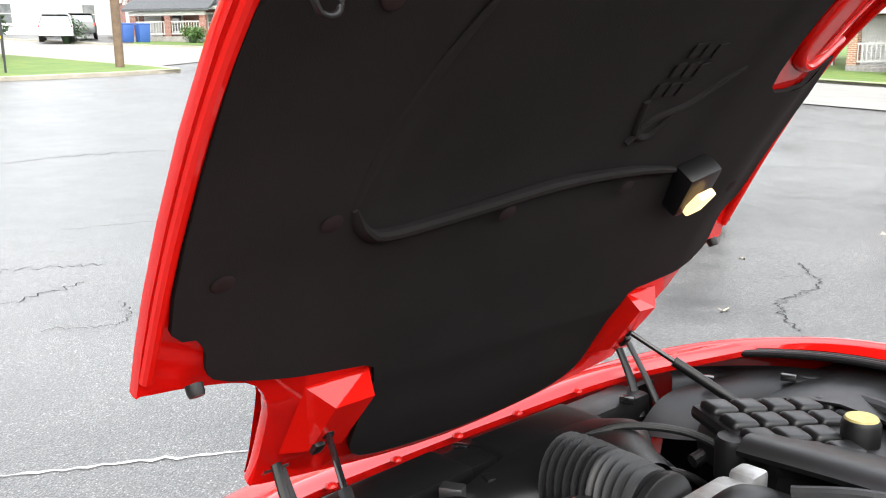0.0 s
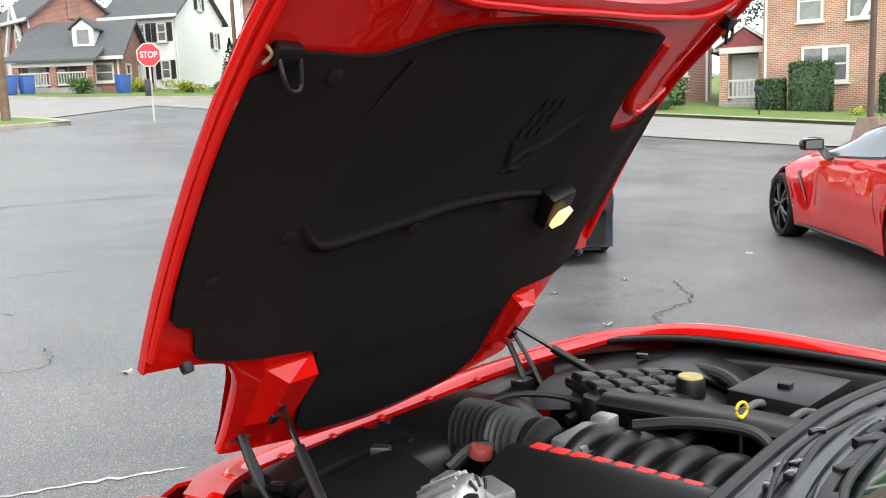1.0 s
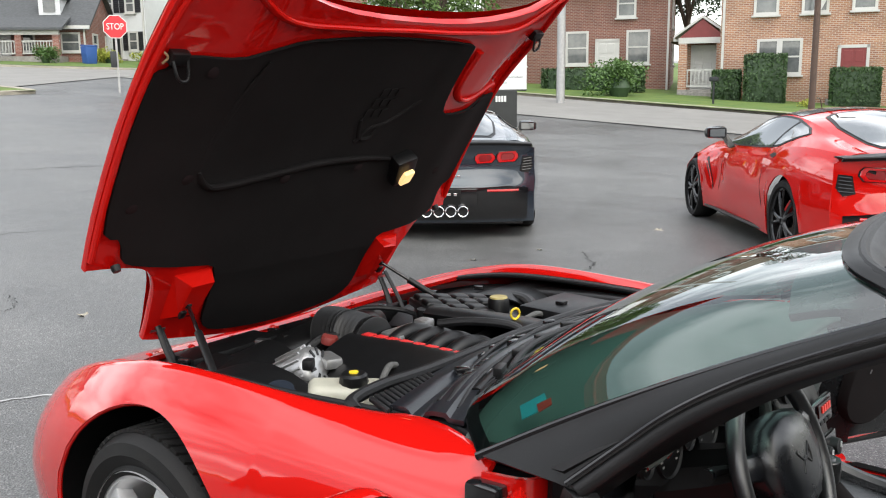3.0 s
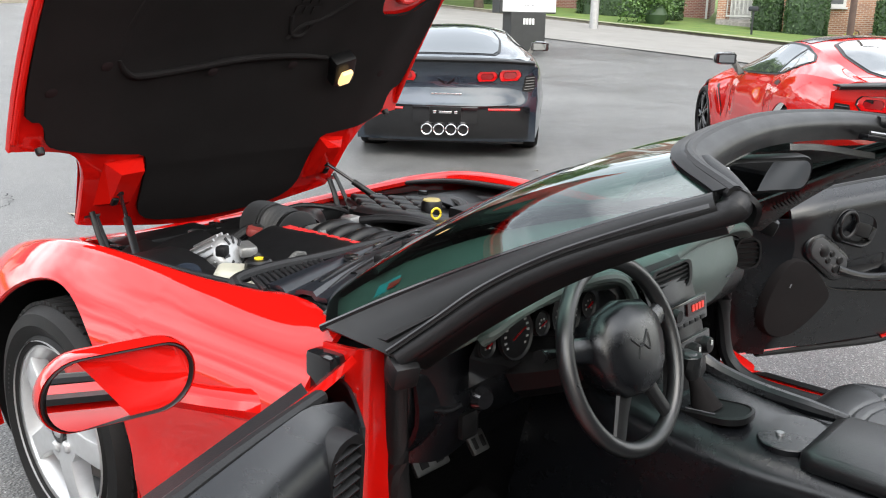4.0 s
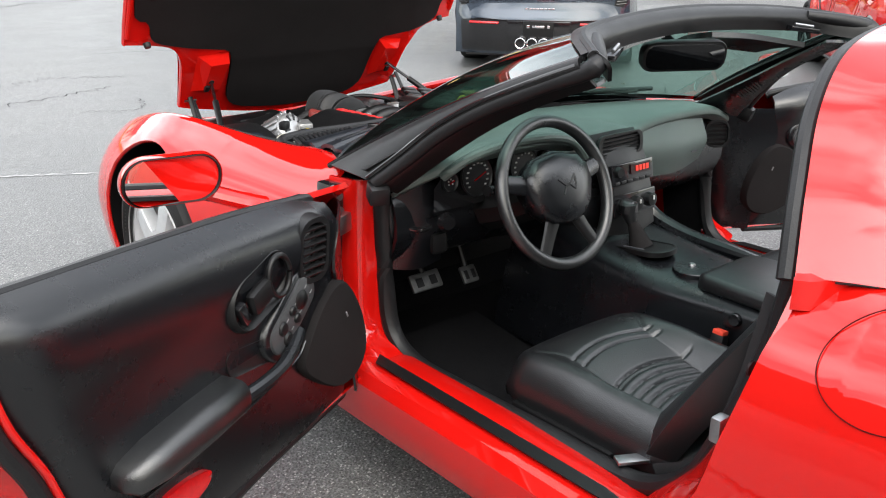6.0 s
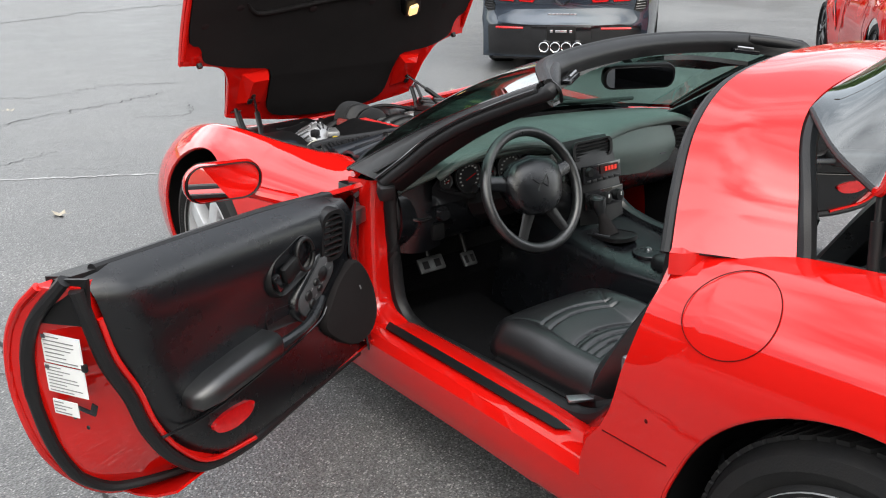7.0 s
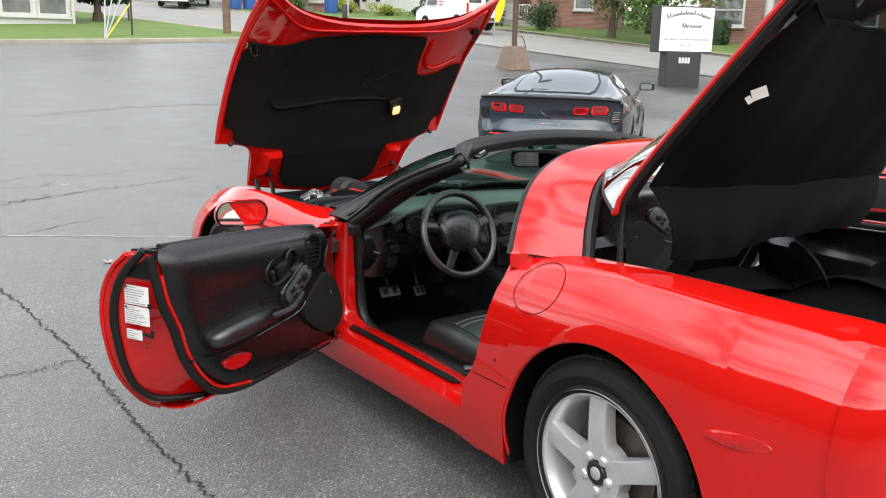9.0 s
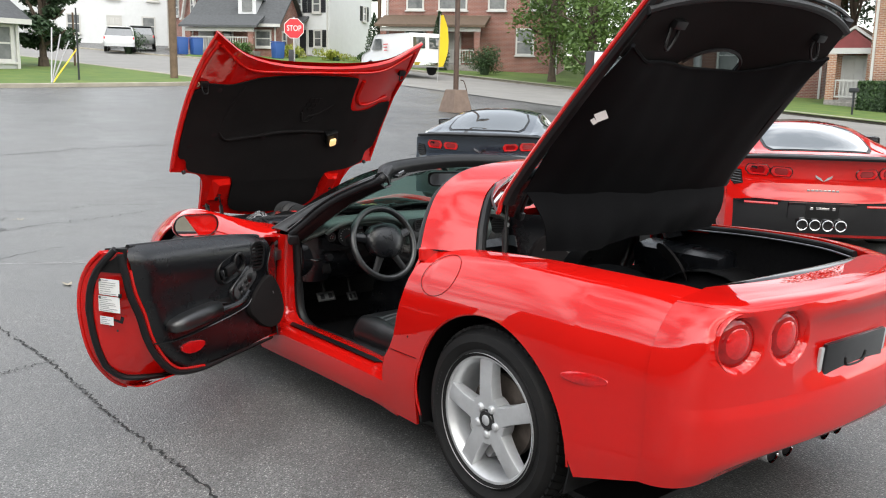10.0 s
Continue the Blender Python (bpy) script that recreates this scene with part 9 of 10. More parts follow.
PANE_CAR = material("car_glass", (0.06, 0.07, 0.073), 0.03, spec=1.0, coat=1.0, noise_scale=1.5, noise_mix=0.3)
coupe((5.28, 4.15), -51.07, GREYBLUE, "slate-blue coupe parked on the asphalt, quad exhausts", GREYBLUE)
coupe((5.95, -0.045), -50.9, RED, "red coupe with black wheels and black roof", TRIM_GLOSS)
coupe((-1.3, -12.4), 3, RED, "red coupe parked behind, nose towards the open car", TRIM_GLOSS)

# ---------------------------------------------------------------- street furniture


def on_land(x, y, lift=0.0):
    return pose(x, y, rise(x, y) + lift)


SIGN_BLACK = material("sign_cabinet_black", (0.025, 0.027, 0.028), 0.45, noise_scale=4, noise_mix=0.3)
SIGN_WHITE = material("sign_face_white", (0.78, 0.80, 0.80), 0.4, noise_scale=2, noise_mix=0.05)
RUST_POLE = material("rust_brown_pole", (0.085, 0.05, 0.035), 0.6, noise_scale=10, noise_mix=0.4)
CONC = material("brown_stained_concrete", (0.20, 0.145, 0.115), 0.85, noise_scale=5, noise_mix=0.35)
WOOD_POLE = material("weathered_wood_pole", (0.17, 0.115, 0.075), 0.85, noise_scale=3, noise_mix=0.5, bump=0.6, bump_scale=30)
GALV = material("galvanised_steel", (0.42, 0.42, 0.42), 0.5, 0.6, noise_scale=12, noise_mix=0.2)

sg = thing("business_sign", "white sign board on a black slab pedestal", "sign", at=pose(17.3, 12.27, rise(17.3, 12.27), 0, 0, -26))
part("pedestal", Shape().box((1.00, 0.50, 1.10), (0, 0, 0.40), bevel=0.02), SIGN_BLACK, sg, smooth=False)
cab = part("cabinet", Shape().box((1.62, 0.46, 1.24), (0.0, 0.02, 1.54), bevel=0.02), SIGN_BLACK, sg, smooth=False)
part("sign_face", Shape().box((1.52, 0.03, 1.16), (0.03, -0.212, 1.54), bevel=0.004), SIGN_WHITE, cab, "white sign panel", smooth=False)
fm_ = lambda x, z: pose(x, -0.230, z, 90, 0, 0)
scr = random.Random(7)
for x0, x1, z in ((-0.58, 0.62, 1.84), (-0.12, 0.38, 1.62)):
    x = x0
    while x < x1:
        w = scr.uniform(0.05, 0.085)
        h = 0.16 if scr.random() < 0.25 else 0.085
        zz = z + 0.12 * math.sin(math.pi * (x - x0) / (x1 - x0)) * (z > 1.7)
        part("script_mark", Shape().tube([(x, -0.229, zz - 0.03), (x + w * 0.4, -0.229, zz + h * 0.6), (x + w * 0.75, -0.229, zz - 0.02), (x + w * 1.2, -0.229, zz + 0.02)], 0.010, n=6, steps=4), LABEL_INK, cab)
        x += w * 1.25
letters("Specialists in Fine Automobiles", 0.10, fm_(0.03, 1.28), LABEL_INK, cab, width=1.32, label="grey sign lettering", name="sign_text")
letters("Since 1992", 0.07, fm_(0.03, 1.12), LABEL_INK, cab, width=0.34, name="sign_text")
for i in range(4):
    part("number_bar", Shape().box((0.055, 0.012, 0.15), (-0.12 + i * 0.085, -0.252, 0.72)), LABEL_WHITE, sg, smooth=False)


def light_pole(x, y):
    r = thing("light_pole", "rust-brown light pole on a tapered concrete base", "lamp post", group="lot light poles", at=on_land(x, y))
    part("base", Shape().box((0.80, 0.80, 0.72), (0, 0, 0.34), bevel=0.03, taper=0.6), CONC, r, smooth=False)
    part("pole", Shape().lathe([(0.085, 0.68), (0.08, 3.0), (0.07, 8.5)], n=16), RUST_POLE, r)
    part("lamp_head", Shape().box((0.35, 0.8, 0.2), (0, -0.5, 8.5), bevel=0.04), RUST_POLE, r)
    part("conduit", Shape().tube([(0.1, -0.1, 1.0), (0.2, -0.15, 0.95), (0.3, -0.2, 0.6), (0.34, -0.25, 0.1)], 0.015), RUST_POLE, r)


light_pole(15.3, 17.0)
light_pole(22.5, 5.8)

st = thing("stop_sign", "red octagonal stop sign on a steel post", "road sign", at=pose(15.2, 27.0, rise(15.2, 27.0), 0, 0, -32))
part("post", Shape().box((0.07, 0.05, 2.75), (0, 0, 1.32)), GALV, st, smooth=False)
octo = lambda r, y: [(r * math.cos(radians(22.5 + 45 * k)), y, 2.25 + r * math.sin(radians(22.5 + 45 * k))) for k in range(8)]
part("sign_border", Shape().ring([octo(0.42, -0.03), octo(0.42, -0.045)]), LABEL_WHITE, st, "white border", smooth=False)
fc = part("sign_face", Shape().ring([octo(0.395, -0.044), octo(0.395, -0.05)]), material("stop_red", (0.55, 0.02, 0.03), 0.4), st, smooth=False)
letters("STOP", 0.30, pose(0, -0.055, 2.25, 90, 0, 0), LABEL_WHITE, fc, width=0.56, label="white STOP lettering", name="sign_text")
part("paper_box", Shape().box((0.20, 0.26, 0.55), (-0.12, 0, 1.15), bevel=0.03), SHUTTER, st)


def pole(x, y, h, r, mat, label, name="utility_pole"):
    p = thing(name, label, "utility pole", group="poles", at=on_land(x, y))
    part("shaft", Shape().lathe([(r, -0.2), (r * 0.95, h * 0.4), (r * 0.8, h)], n=14), mat, p)
    if h > 7:
        part("crossarm", Shape().box((2.4, 0.12, 0.14), (0, 0.1, h - 0.6), (0, 0, 30)), mat, p)
    return p


pole(11.2, 29.4, 10, 0.15, WOOD_POLE, "weathered wooden utility pole on the grass")
pole(26.9, 16.3, 10, 0.16, GALV, "pale grey utility pole at the kerb")
pole(32.0, 45.2, 10, 0.15, WOOD_POLE, "wooden utility pole by the far lawn")
pole(7.2, 28.2, 2.6, 0.035, SHUTTER, "thin dark post on the grass", "thin_post")
pole(9.6, 36.5, 2.4, 0.05, WOOD_POLE, "short wooden post beside the side street", "thin_post")
gw = thing("guy_wire_guards", "pale plastic guy-wire guards leaning over the grass", "cable guard", at=on_land(5.9, 26.9))
for k in range(4):
    part("guard", Shape().cyl((0, 0, 0.05), (0.55 + 0.28 * k, 1.6, 2.0 - 0.22 * k), 0.025), YELLOW if k == 3 else GALV, gw)
ff = thing("feather_flag", "yellow feather flag on a thin pole", "flag", at=on_land(24.6, 29.6))
part("pole", Shape().cyl((0, 0, 0), (0.1, 0, 3.2), 0.02), GALV, ff)
part("cloth", Shape().grid([[(0.0, 0, 0.7), (0.35, 0.02, 0.75)], [(0.03, 0.02, 1.6), (0.62, 0.0, 1.5)], [(0.07, 0.0, 2.5), (0.62, 0.03, 2.5)], [(0.1, 0.0, 3.15), (0.3, 0.0, 3.2)]], thick=0.008), YELLOW, ff)
mb = thing("mailbox", "black mailbox on a thin post", "mailbox", at=on_land(31.3, 12.2))
part("post", Shape().box((0.06, 0.06, 1.0), (0, 0, 0.5)), SHUTTER, mb, smooth=False)
part("box", Shape().box((0.16, 0.38, 0.18), (0, 0, 1.05), bevel=0.06), SHUTTER, mb)
for x, y in ((25.7, 47.6), (21.2, 50.0), (20.4, 50.4)):
    bn = thing("wheelie_bin", "blue plastic waste bin by the porch", "bin", group="bins", at=on_land(x, y))
    part("body", Shape().box((0.6, 0.6, 1.0), (0, 0, 0.6), bevel=0.05, taper=1.15), material("blue_bin", (0.03, 0.09, 0.3), 0.5), bn)
    part("lid", Shape().box((0.7, 0.72, 0.08), (0, 0, 1.14), (5, 0, 0), bevel=0.03), material("blue_bin_lid", (0.03, 0.08, 0.26), 0.5), bn)


# ---------------------------------------------------------------- other vehicles, kept simple by distance
def small_wheels(root, xs, ys, r):
    for x in xs:
        for y in ys:
            s = 1 if x > 0 else -1
            w = part("wheel", Shape().lathe([(r * 0.6, 0.0), (r * 0.95, 0.0), (r, 0.04), (r, 0.2), (r * 0.6, 0.2)], n=24).moved(pose(x, y, r, 0, 90 * -s, 0)), TYRE, root)
            part("rim", Shape().lathe([(0, -0.005), (r * 0.2, -0.01), (r * 0.62, 0.004), (r * 0.62, 0.05)], n=20).moved(pose(x, y, r, 0, 90 * -s, 0)), ALLOY, w)


def van(x, y, yaw):
    paint = material("white_van_paint", (0.78, 0.79, 0.80), 0.25, coat=0.6)
    v = thing("delivery_van", "white cargo van parked along the street", "van", at=pose(x, y, rise(x, y) + 0.03, 0, 0, yaw))
    prof = [(-2.75, 0.45), (-2.78, 0.9), (-2.72, 1.95), (-2.6, 2.05), (0.9, 2.08), (1.2, 2.0), (1.75, 1.28), (2.6, 1.08), (2.75, 0.95), (2.78, 0.5), (2.7, 0.42)]
    loops = [[(s * w, yy, z) for yy, z in prof] for s, w in ((-1, 0.9), (-1, 0.98), (1, 0.98), (1, 0.9))]
    part("body", Shape().ring(loops), paint, v, angle=30)
    for s in (-1, 1):
        part("door_window", Shape().slab([(s * 0.975, 0.4, 1.28), (s * 0.975, 1.45, 1.28), (s * 0.965, 1.15, 1.85), (s * 0.965, 0.4, 1.85)], (s * 0.02, 0, 0)), PANE_CAR, v, smooth=False)
        part("rear_window", Shape().slab([(s * 0.12, -2.76, 1.3), (s * 0.80, -2.76, 1.3), (s * 0.80, -2.735, 1.85), (s * 0.12, -2.735, 1.85)], (0, -0.03, 0)), PANE_CAR, v, smooth=False)
        part("tail_lamp", Shape().box((0.12, 0.04, 0.45), (s * 0.88, -2.77, 1.05)), LENS_RED, v)
    part("windscreen", Shape().slab([(-0.82, 1.70, 1.36), (0.82, 1.70, 1.36), (0.78, 1.25, 1.98), (-0.78, 1.25, 1.98)], (0, 0.03, 0.03)), PANE_CAR, v, smooth=False)
    part("bumper", Shape().box((1.95, 0.2, 0.25), (0, -2.82, 0.5), bevel=0.04), CHROME, v)
    for k in range(3):
        part("side_mark", Shape().box((0.01, 0.5 - 0.1 * k, 0.05), (-0.985, -0.1, 1.55 - 0.15 * k)), RED_INK, v)
    small_wheels(v, (-0.98, 0.98), (-1.75, 1.75), 0.38)


def wagon(x, y, yaw, colour, label, name, z0=0.03):
    paint = material(name + "_paint", colour, 0.25, 0.4, coat=0.7)
    v = thing(name, label, "car", at=pose(x, y, rise(x, y) + z0, 0, 0, yaw))
    prof = [(-2.35, 0.30), (-2.4, 0.6), (-2.3, 0.92), (-0.9, 0.96), (1.1, 0.95), (1.9, 0.87), (2.28, 0.74), (2.4, 0.5), (2.3, 0.28)]
    part("body", Shape().ring([[(s * w, yy, z) for yy, z in prof] for s, w in ((-1, 0.80), (-1, 0.89), (1, 0.89), (1, 0.80))]), paint, v, angle=30)
    cab = [(-2.2, 0.92), (-1.85, 1.36), (-1.3, 1.46), (-0.2, 1.47), (0.3, 1.4), (1.15, 0.94)]
    part("cabin", Shape().ring([[(s * w * (1 if z < 1 else 0.84), yy, z) for yy, z in cab] for s, w in ((-1, 0.78), (-1, 0.83), (1, 0.83), (1, 0.78))]), PANE_CAR, v, angle=30)
    part("roof", Shape().box((1.34, 2.0, 0.05), (0, -0.75, 1.47), (-1, 0, 0), bevel=0.02), paint, v)
    for s in (-1, 1):
        for yy in (-1.75, -0.95, 0.0):
            part("roof_pillar", Shape().cyl((s * 0.84, yy, 0.93), (s * 0.70, yy - 0.02, 1.46), 0.045), paint, v)
        part("roof_pillar", Shape().cyl((s * 0.82, 1.1, 0.94), (s * 0.69, 0.28, 1.42), 0.04), paint, v)
        part("tail_lamp", Shape().box((0.1, 0.2, 0.18), (s * 0.82, -2.26, 0.78), bevel=0.02), LENS_RED, v)
        for yy in (-1.4, 1.35):
            part("wheel_arch", Shape().lathe([(0.0, 0.0), (0.36, 0.0), (0.36, 0.02)], n=24).moved(pose(s * 0.895, yy, 0.33, 0, 90 * -s, 0)), TRIM, v)
    small_wheels(v, (-0.915, 0.915), (-1.4, 1.35), 0.31)


van(25.6, 34.0, -8)
wagon(17.2, 52.2, -22, (0.70, 0.72, 0.74), "white car on the side street", "street_car")
wagon(20.7, 58.0, -22, (0.12, 0.13, 0.13), "grey pickup beside the white house", "street_car")

# ---------------------------------------------------------------- plants
def leafy(name, colour, dark):
    m = material(name, colour, 0.6, noise_scale=0.9, noise_mix=0.6, dark=dark)
    m.node_tree.nodes["Principled BSDF"].inputs["Subsurface Weight"].default_value = 0.0
    return m


LEAF_TREE = leafy("maple_leaves", (0.10, 0.17, 0.03), (0.05, 0.10, 0.02))
# evergreen leaves; shrub cores share this dark colour as their inner shade
LEAF_DARK = leafy("dark_evergreen_and_core_shade", (0.035, 0.07, 0.028), (0.015, 0.035, 0.014))
LEAF_HEDGE = leafy("clipped_hedge_leaves", (0.05, 0.10, 0.03), (0.02, 0.045, 0.015))
LEAF_LIME = leafy("yellow_green_leaves", (0.36, 0.38, 0.05), (0.2, 0.24, 0.03))
LEAF_BUSH = leafy("wild_bush_leaves", (0.09, 0.17, 0.04), (0.04, 0.09, 0.02))
BARK = material("tree_bark", (0.10, 0.075, 0.055), 0.9, noise_scale=6, noise_mix=0.4, bump=0.8, bump_scale=20)


def leaf_cloud(sh, rng, centre, radii, count, size, shell=0.55):
    """Small tilted leaf blades scattered through an uneven clump."""
    cx, cy, cz = centre
    for _ in range(count):
        d = Vector((rng.gauss(0, 1), rng.gauss(0, 1), rng.gauss(0, 1))).normalized()
        k = shell + (1 - shell) * rng.random() ** 0.5
        p = Vector((cx + d.x * radii[0] * k, cy + d.y * radii[1] * k, cz + d.z * radii[2] * k))
        m = Matrix.LocRotScale(p, Euler((rng.uniform(-1, 1), rng.uniform(-1, 1), rng.uniform(0, 6.3))), Vector((1, 1, 1)) * size * rng.uniform(0.6, 1.3))
        sh.add([(-0.5, 0, 0), (0, -0.28, 0.08), (0.5, 0, 0), (0, 0.28, 0.08)], [(0, 1, 2), (0, 2, 3)], m)


def tree(x, y, h, spread_r, mat, label, seed, trunk_h=0.3):
    rng = random.Random(seed)
    t = thing("tree", label, "tree", group="street trees", at=on_land(x, y))
    tr = Shape().lathe([(0.28, -0.2), (0.2, 0.5), (0.16, h * trunk_h), (0.09, h * 0.7)], n=10)
    crown = Shape()
    for k in range(9):
        a = rng.uniform(0, 6.3)
        r = spread_r * rng.uniform(0.35, 0.75)
        z = h * rng.uniform(trunk_h + 0.12, 0.88)
        end = (r * math.cos(a), r * math.sin(a), z)
        tr.tube([(0, 0, h * rng.uniform(trunk_h * 0.8, 0.5)), (end[0] * 0.5, end[1] * 0.5, z - 0.4), end], [0.09, 0.06, 0.03], n=6, steps=3)
    part("trunk", tr, BARK, t)
    for k in range(26):
        a = rng.uniform(0, 6.3)
        u = rng.uniform(0, 1)
        z = h * (trunk_h + 0.10 + (0.88 - trunk_h) * u)
        rr = spread_r * math.sqrt(max(0.08, 1 - (2 * u - 0.85) ** 2)) * rng.uniform(0.25, 0.85)
        c = spread_r * rng.uniform(0.24, 0.42)
        leaf_cloud(crown, rng, (rr * math.cos(a), rr * math.sin(a), z), (c, c, c * 0.75), 190, 0.26, 0.35)
    part("crown", crown, mat, t, smooth=False)
    return t


def shrub(x, y, w, d, h, mat, label, seed, name="bush", kind_="round", yaw=0, count=900, size=0.13):
    rng = random.Random(seed)
    b = thing(name, label, "bush", group="garden shrubs", at=on_land(x, y) @ pose(0, 0, 0, 0, 0, yaw))
    cr = Shape()
    if kind_ == "box":
        for _ in range(count):
            f = rng.choice("xxyyz")
            p = Vector((rng.uniform(-w / 2, w / 2), rng.uniform(-d / 2, d / 2), rng.uniform(0.05, h)))
            if f == "x":
                p.x = rng.choice((-1, 1)) * w / 2 * rng.uniform(0.9, 1.02)
            elif f == "y":
                p.y = rng.choice((-1, 1)) * d / 2 * rng.uniform(0.88, 1.03)
            else:
                p.z = h * rng.uniform(0.92, 1.03)
            m = Matrix.LocRotScale(p, Euler((rng.uniform(-1.4, 1.4), rng.uniform(-1.4, 1.4), rng.uniform(0, 6.3))), Vector((1, 1, 1)) * size * rng.uniform(0.6, 1.3))
            cr.add([(-0.5, 0, 0), (0, -0.28, 0.08), (0.5, 0, 0), (0, 0.28, 0.08)], [(0, 1, 2), (0, 2, 3)], m)
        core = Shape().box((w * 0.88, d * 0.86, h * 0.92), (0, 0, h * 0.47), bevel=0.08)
    elif kind_ == "cone":
        n = 14
        for k in range(n):
            z = h * (k + 0.5) / n
            r = w / 2 * (1 - (k / n) ** 2.2) * (0.8 + 0.2 * min(1, k / 2))
            leaf_cloud(cr, rng, (0, 0, z), (r, r, h / n * 1.1), count // n, size, 0.75)
        core = Shape().lathe([(w * 0.16, 0.0), (w * 0.22, h * 0.15), (w * 0.18, h * 0.4), (w * 0.08, h * 0.6), (0.02, h * 0.7)], n=12)
    else:
        for k in range(12):
            a = rng.uniform(0, 6.3)
            q = rng.uniform(0.0, 0.55)
            c = 0.42 * rng.uniform(0.7, 1.1)
            leaf_cloud(cr, rng, (w * q * math.cos(a) * 0.9, d * q * math.sin(a) * 0.9, h * rng.uniform(0.3, 0.72)), (w * c * 0.6, d * c * 0.6, h * c * 0.75), count // 12, size, 0.4)
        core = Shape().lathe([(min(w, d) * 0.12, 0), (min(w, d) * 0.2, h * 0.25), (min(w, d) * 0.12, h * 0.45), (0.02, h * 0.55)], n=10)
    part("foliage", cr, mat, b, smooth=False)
    # solid core between the leaf blades, its dark colour standing in for shade
    part("shade_core", core, LEAF_DARK, b)
    return b


tree(31.5, 28.6, 8.5, 3.6, LEAF_TREE, "broad green street tree on the lawn", 11, 0.10)
tree(30.0, 24.4, 8.0, 3.4, LEAF_TREE, "leafy green tree on the lawn by the sign", 21, 0.08)
tree(37.5, 31.5, 10.0, 4.0, LEAF_TREE, "green tree between the brick houses", 12, 0.10)
tree(47.0, 20.5, 11.0, 4.0, LEAF_DARK, "dark tree rising behind the brick house", 13)
tree(44.0, 36.0, 11.0, 4.5, LEAF_TREE, "tall green tree behind the houses", 14, 0.10)
tree(8.1, 35.8, 4.8, 1.5, LEAF_DARK, "dark rounded tree beside the low white house", 15, 0.05)
tree(40.0, 68.0, 10.0, 5.0, LEAF_DARK, "distant dark tree behind the white house", 16)
tree(26.0, 74.0, 9.0, 5.0, LEAF_DARK, "distant dark tree behind the bungalow", 17)
tree(33.0, 84.0, 11.0, 5.0, LEAF_DARK, "distant tree beyond the side street", 22)
tree(15.0, 86.0, 13.0, 6.0, LEAF_DARK, "distant dark tree at the far corner", 23)
tree(54.0, 48.0, 14.0, 6.0, LEAF_TREE, "tall tree behind the brick houses", 24)
tree(8.0, 92.0, 12.0, 6.0, LEAF_DARK, "distant tree at the end of the street", 18)
tree(44.5, 14.0, 12.0, 4.0, LEAF_DARK, "dark tree between two brick houses", 19)
tree(40.0, -9.0, 10.0, 4.0, LEAF_TREE, "green tree farther along the street", 20)
shrub(31.6, 16.4, 3.2, 2.4, 1.9, LEAF_BUSH, "loose wild green bush on the lawn", 31, count=2600, size=0.16)
shrub(34.75, 13.1, 1.1, 1.0, 1.3, LEAF_HEDGE, "clipped square hedge beside the porch", 32, "hedge", "box", -72, 2600)
shrub(35.0, 11.6, 1.6, 1.2, 2.0, LEAF_HEDGE, "tall clipped hedge beside the door", 33, "hedge", "box", -72, 3000)
shrub(36.05, 8.4, 1.8, 1.2, 1.6, LEAF_HEDGE, "tall clipped hedge below the window", 34, "hedge", "box", -72, 3000)
shrub(34.6, 19.4, 4.6, 1.1, 1.1, LEAF_HEDGE, "low clipped hedge before the brown house", 35, "hedge", "box", -66, 3600)
shrub(34.0, 25.6, 3.6, 1.2, 1.2, LEAF_HEDGE, "low clipped hedge under the trees", 36, "hedge", "box", -60, 2800)
shrub(31.2, 33.6, 3.4, 1.6, 1.8, LEAF_HEDGE, "rounded green hedge by the brick house", 37, count=2600)
shrub(30.9, 37.4, 1.3, 1.3, 3.4, LEAF_DARK, "tall clipped evergreen by the porch", 39, "evergreen", "cone", 0, 2600)
shrub(30.9, 44.2, 1.3, 1.3, 3.2, LEAF_DARK, "tall dark evergreen beside the white house", 40, "evergreen", "cone", 0, 2600)
shrub(29.0, 45.8, 2.6, 1.2, 0.9, LEAF_LIME, "yellow-green low shrub before the white house", 41, count=1500)
shrub(31.0, 45.6, 1.6, 1.2, 0.9, LEAF_HEDGE, "small green shrub before the white house", 42, count=1200)
shrub(23.6, 48.6, 1.5, 1.3, 1.2, LEAF_BUSH, "round green shrub before the bungalow", 43, count=1500)
shrub(27.4, 48.4, 1.4, 1.2, 1.1, LEAF_LIME, "yellow flowering shrub beside the bungalow", 44, count=1200)
shrub(17.2, 50.9, 2.0, 1.6, 1.7, LEAF_HEDGE, "green clipped shrub by the side street", 45, count=1600)
shrub(33.6, 9.4, 1.0, 0.7, 0.5, LEAF_LIME, "small yellow flowers on the lawn", 46, "flowers", count=400, size=0.08)

# ---------------------------------------------------------------- marks and litter on the asphalt
DRY_LEAF = material("pale_dry_leaf", (0.42, 0.38, 0.30), 0.7, noise_scale=30, noise_mix=0.4)
rng = random.Random(5)
leaf_mesh = Shape()
loops = [(0, 0.05, 0.0), (0.018, 0.03, 0.008), (0.04, 0.034, 0.016), (0.028, 0.008, 0.006), (0.046, -0.012, 0.014), (0.018, -0.018, 0.004), (0.0, -0.05, 0.012), (-0.018, -0.018, 0.002), (-0.044, -0.01, 0.016), (-0.026, 0.01, 0.004), (-0.038, 0.036, 0.012), (-0.016, 0.03, 0.006)]
leaf_mesh.add([(0, 0, 0.003)] + loops, [(0, i + 1, (i + 1) % 12 + 1) for i in range(12)])
first = part("fallen_leaf", leaf_mesh, DRY_LEAF, None, smooth=False)
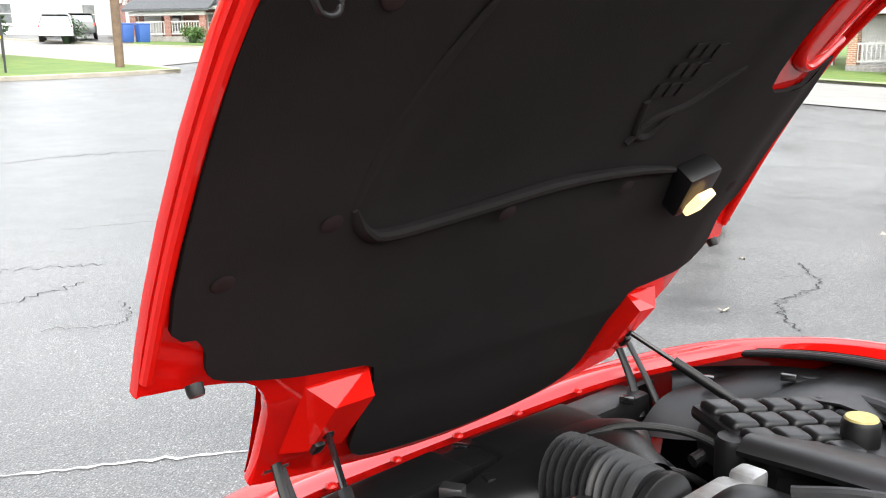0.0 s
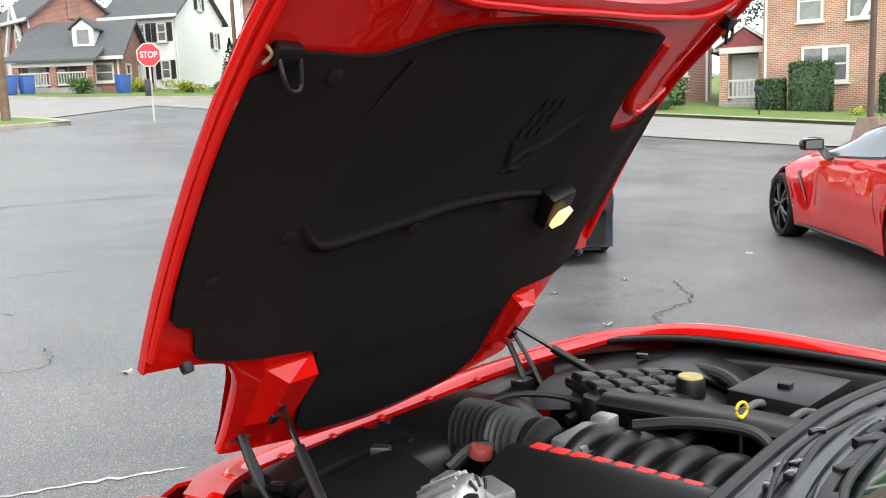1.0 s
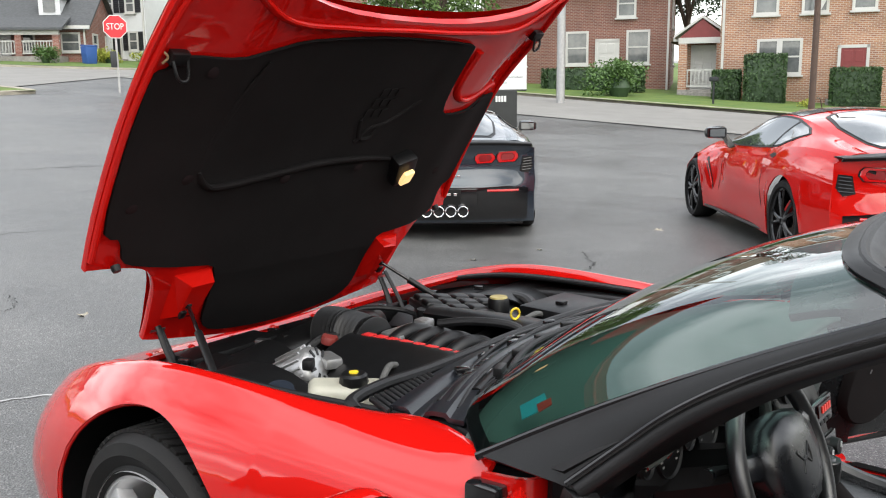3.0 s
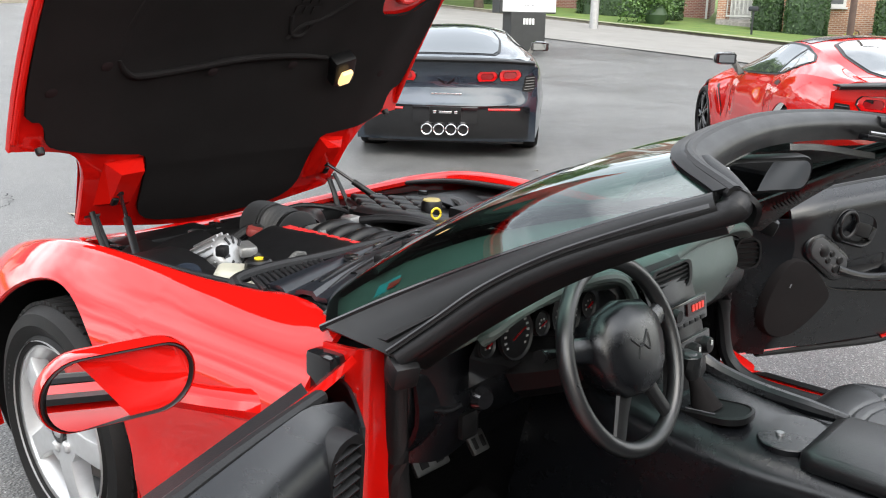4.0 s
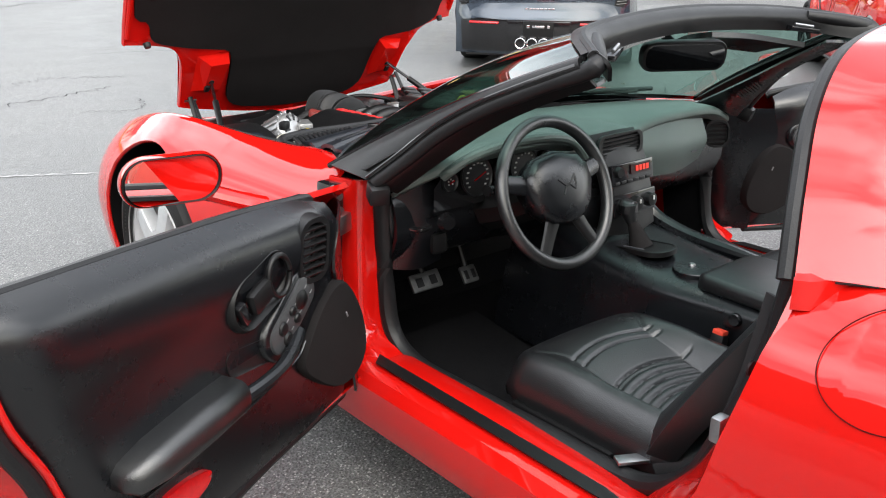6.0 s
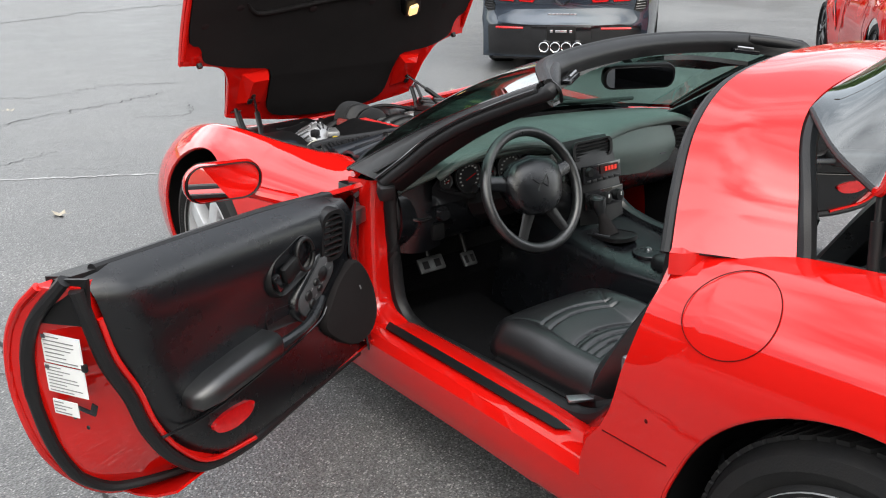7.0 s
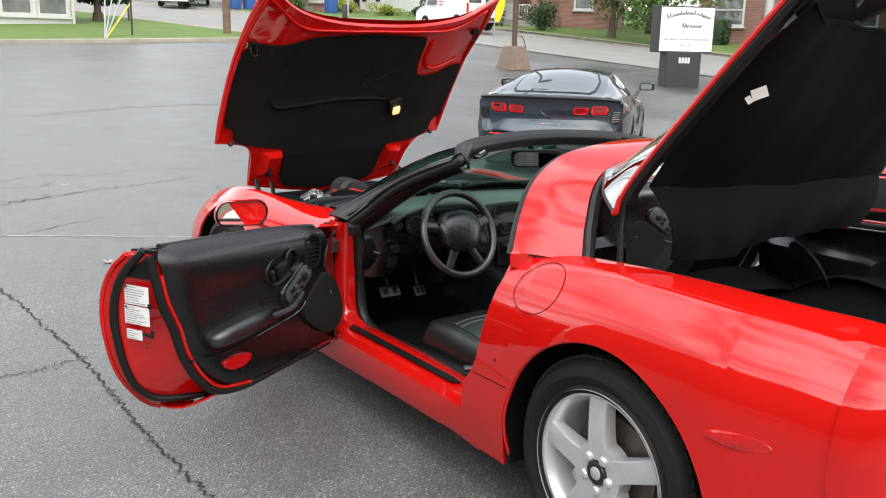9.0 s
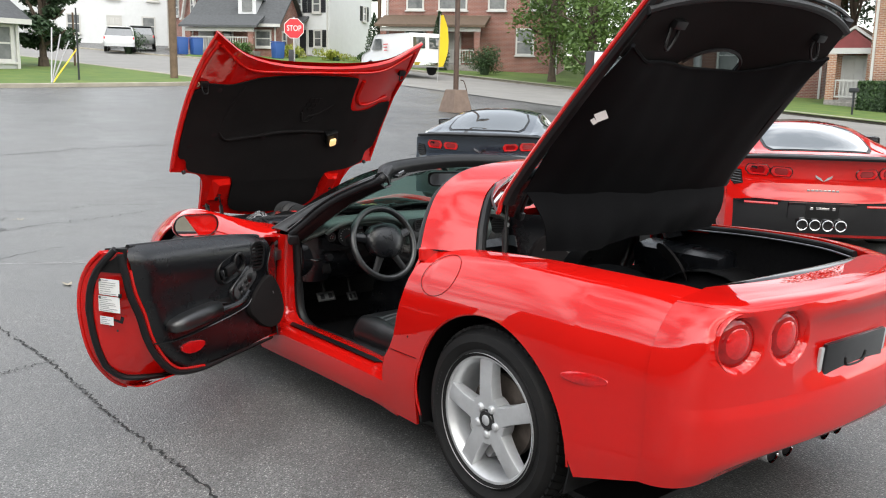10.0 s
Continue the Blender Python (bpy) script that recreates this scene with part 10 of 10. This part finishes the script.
tagged(first, "dry pale fallen leaf lying on the asphalt", "leaf", "fallen leaves")
first.matrix_world = pose(1.38, 6.58, 0.006, 0, 0, 30)
spots = [(1.55, 6.39), (4.67, 2.54), (7.5, 3.66), (3.93, 2.74), (-0.49, 5.38), (5.6, 3.4), (6.3, 2.2), (3.1, 3.6), (2.0, 4.6), (-1.4, 7.8), (0.2, 9.0), (2.6, 8.2), (8.6, 6.0), (7.0, 5.6), (-2.4, 4.4), (9.5, 4.2), (4.2, 5.9), (3.3, 1.9), (-3.0, 1.2), (6.6, 8.4), (0.9, 3.6), (-1.0, 1.9)]
for x, y in spots:
    copy_thing(first, pose(x, y, 0.006, rng.uniform(-12, 12), rng.uniform(-12, 12), rng.uniform(0, 360)) @ Matrix.Scale(rng.uniform(0.7, 1.25), 4))


def crack(pts, width, seed, jitter=0.05, mat=CRACK, lift=0.004, name="asphalt_crack", label="dark ragged crack in the asphalt"):
    r = random.Random(seed)
    line = smooth_line([(x, y, 0) for x, y in pts], 26)
    net = []
    for i, p in enumerate(line):
        d = (line[min(i + 1, len(line) - 1)] - line[max(i - 1, 0)]).normalized()
        s = Vector((d.y, -d.x, 0))
        c = p + s * r.gauss(0, jitter * 0.35)
        w = width * r.uniform(0.35, 1.25)
        z = rise(c.x, c.y) + lift
        net.append([Vector((*(c - s * w / 2).xy, z)), Vector((*c.xy, z + 0.0005)), Vector((*(c + s * w / 2).xy, z))])
    return tagged(part(name, Shape().sheet(net), mat), label, "crack", kind="structure")


crack([(-2.1, 3.2), (-1.86, 2.1), (-1.72, 1.22), (-1.68, 0.56), (-1.65, 0.11), (-1.645, -0.37), (-1.65, -0.72), (-1.655, -1.04), (-1.637, -1.5), (-1.62, -1.9), (-1.66, -2.8), (-1.6, -3.6)], 0.013, 1, 0.028)
crack([(-1.64, 0.05), (-1.9, -0.02), (-2.2, 0.02)], 0.010, 2)
crack([(3.2, 1.4), (3.7, 1.75), (4.3, 1.8), (4.8, 2.2)], 0.012, 3)
crack([(-4.5, 5.2), (-2.0, 4.4), (-0.4, 4.9), (0.9, 5.3)], 0.016, 4, 0.10)
crack([(-0.6, 6.2), (0.0, 5.9), (0.6, 6.1), (1.2, 5.8)], 0.014, 5, 0.1)
crack([(-3.2, 3.4), (-1.6, 3.1), (-0.6, 3.5)], 0.010, 6)
crack([(-6, 12), (-2, 11.4), (3, 12.4), (6, 11.8)], 0.03, 7, 0.15)
crack([(5.5, 9), (9, 9.6), (13, 8.4)], 0.025, 8, 0.12)
crack([(1.5, 7.5), (3.2, 7.2), (5.0, 7.8)], 0.015, 9, 0.1)
crack([(-5.0, 5.1), (-2.6, 3.8), (-1.04, 2.88), (-0.62, 2.62), (0.3, 2.1)], 0.022, 10, 0.02, LINE, 0.0035, "worn_line", "thin pale worn line on the asphalt")
for k in range(7):
    r0 = random.Random(60 + k)
    x, y = r0.uniform(-2.6, 0.5), r0.uniform(3.8, 6.8)
    crack([(x, y), (x + r0.uniform(0.1, 0.4), y + r0.uniform(-0.3, 0.3)), (x + r0.uniform(0.4, 0.8), y + r0.uniform(-0.4, 0.4))], 0.009, 70 + k, 0.06)
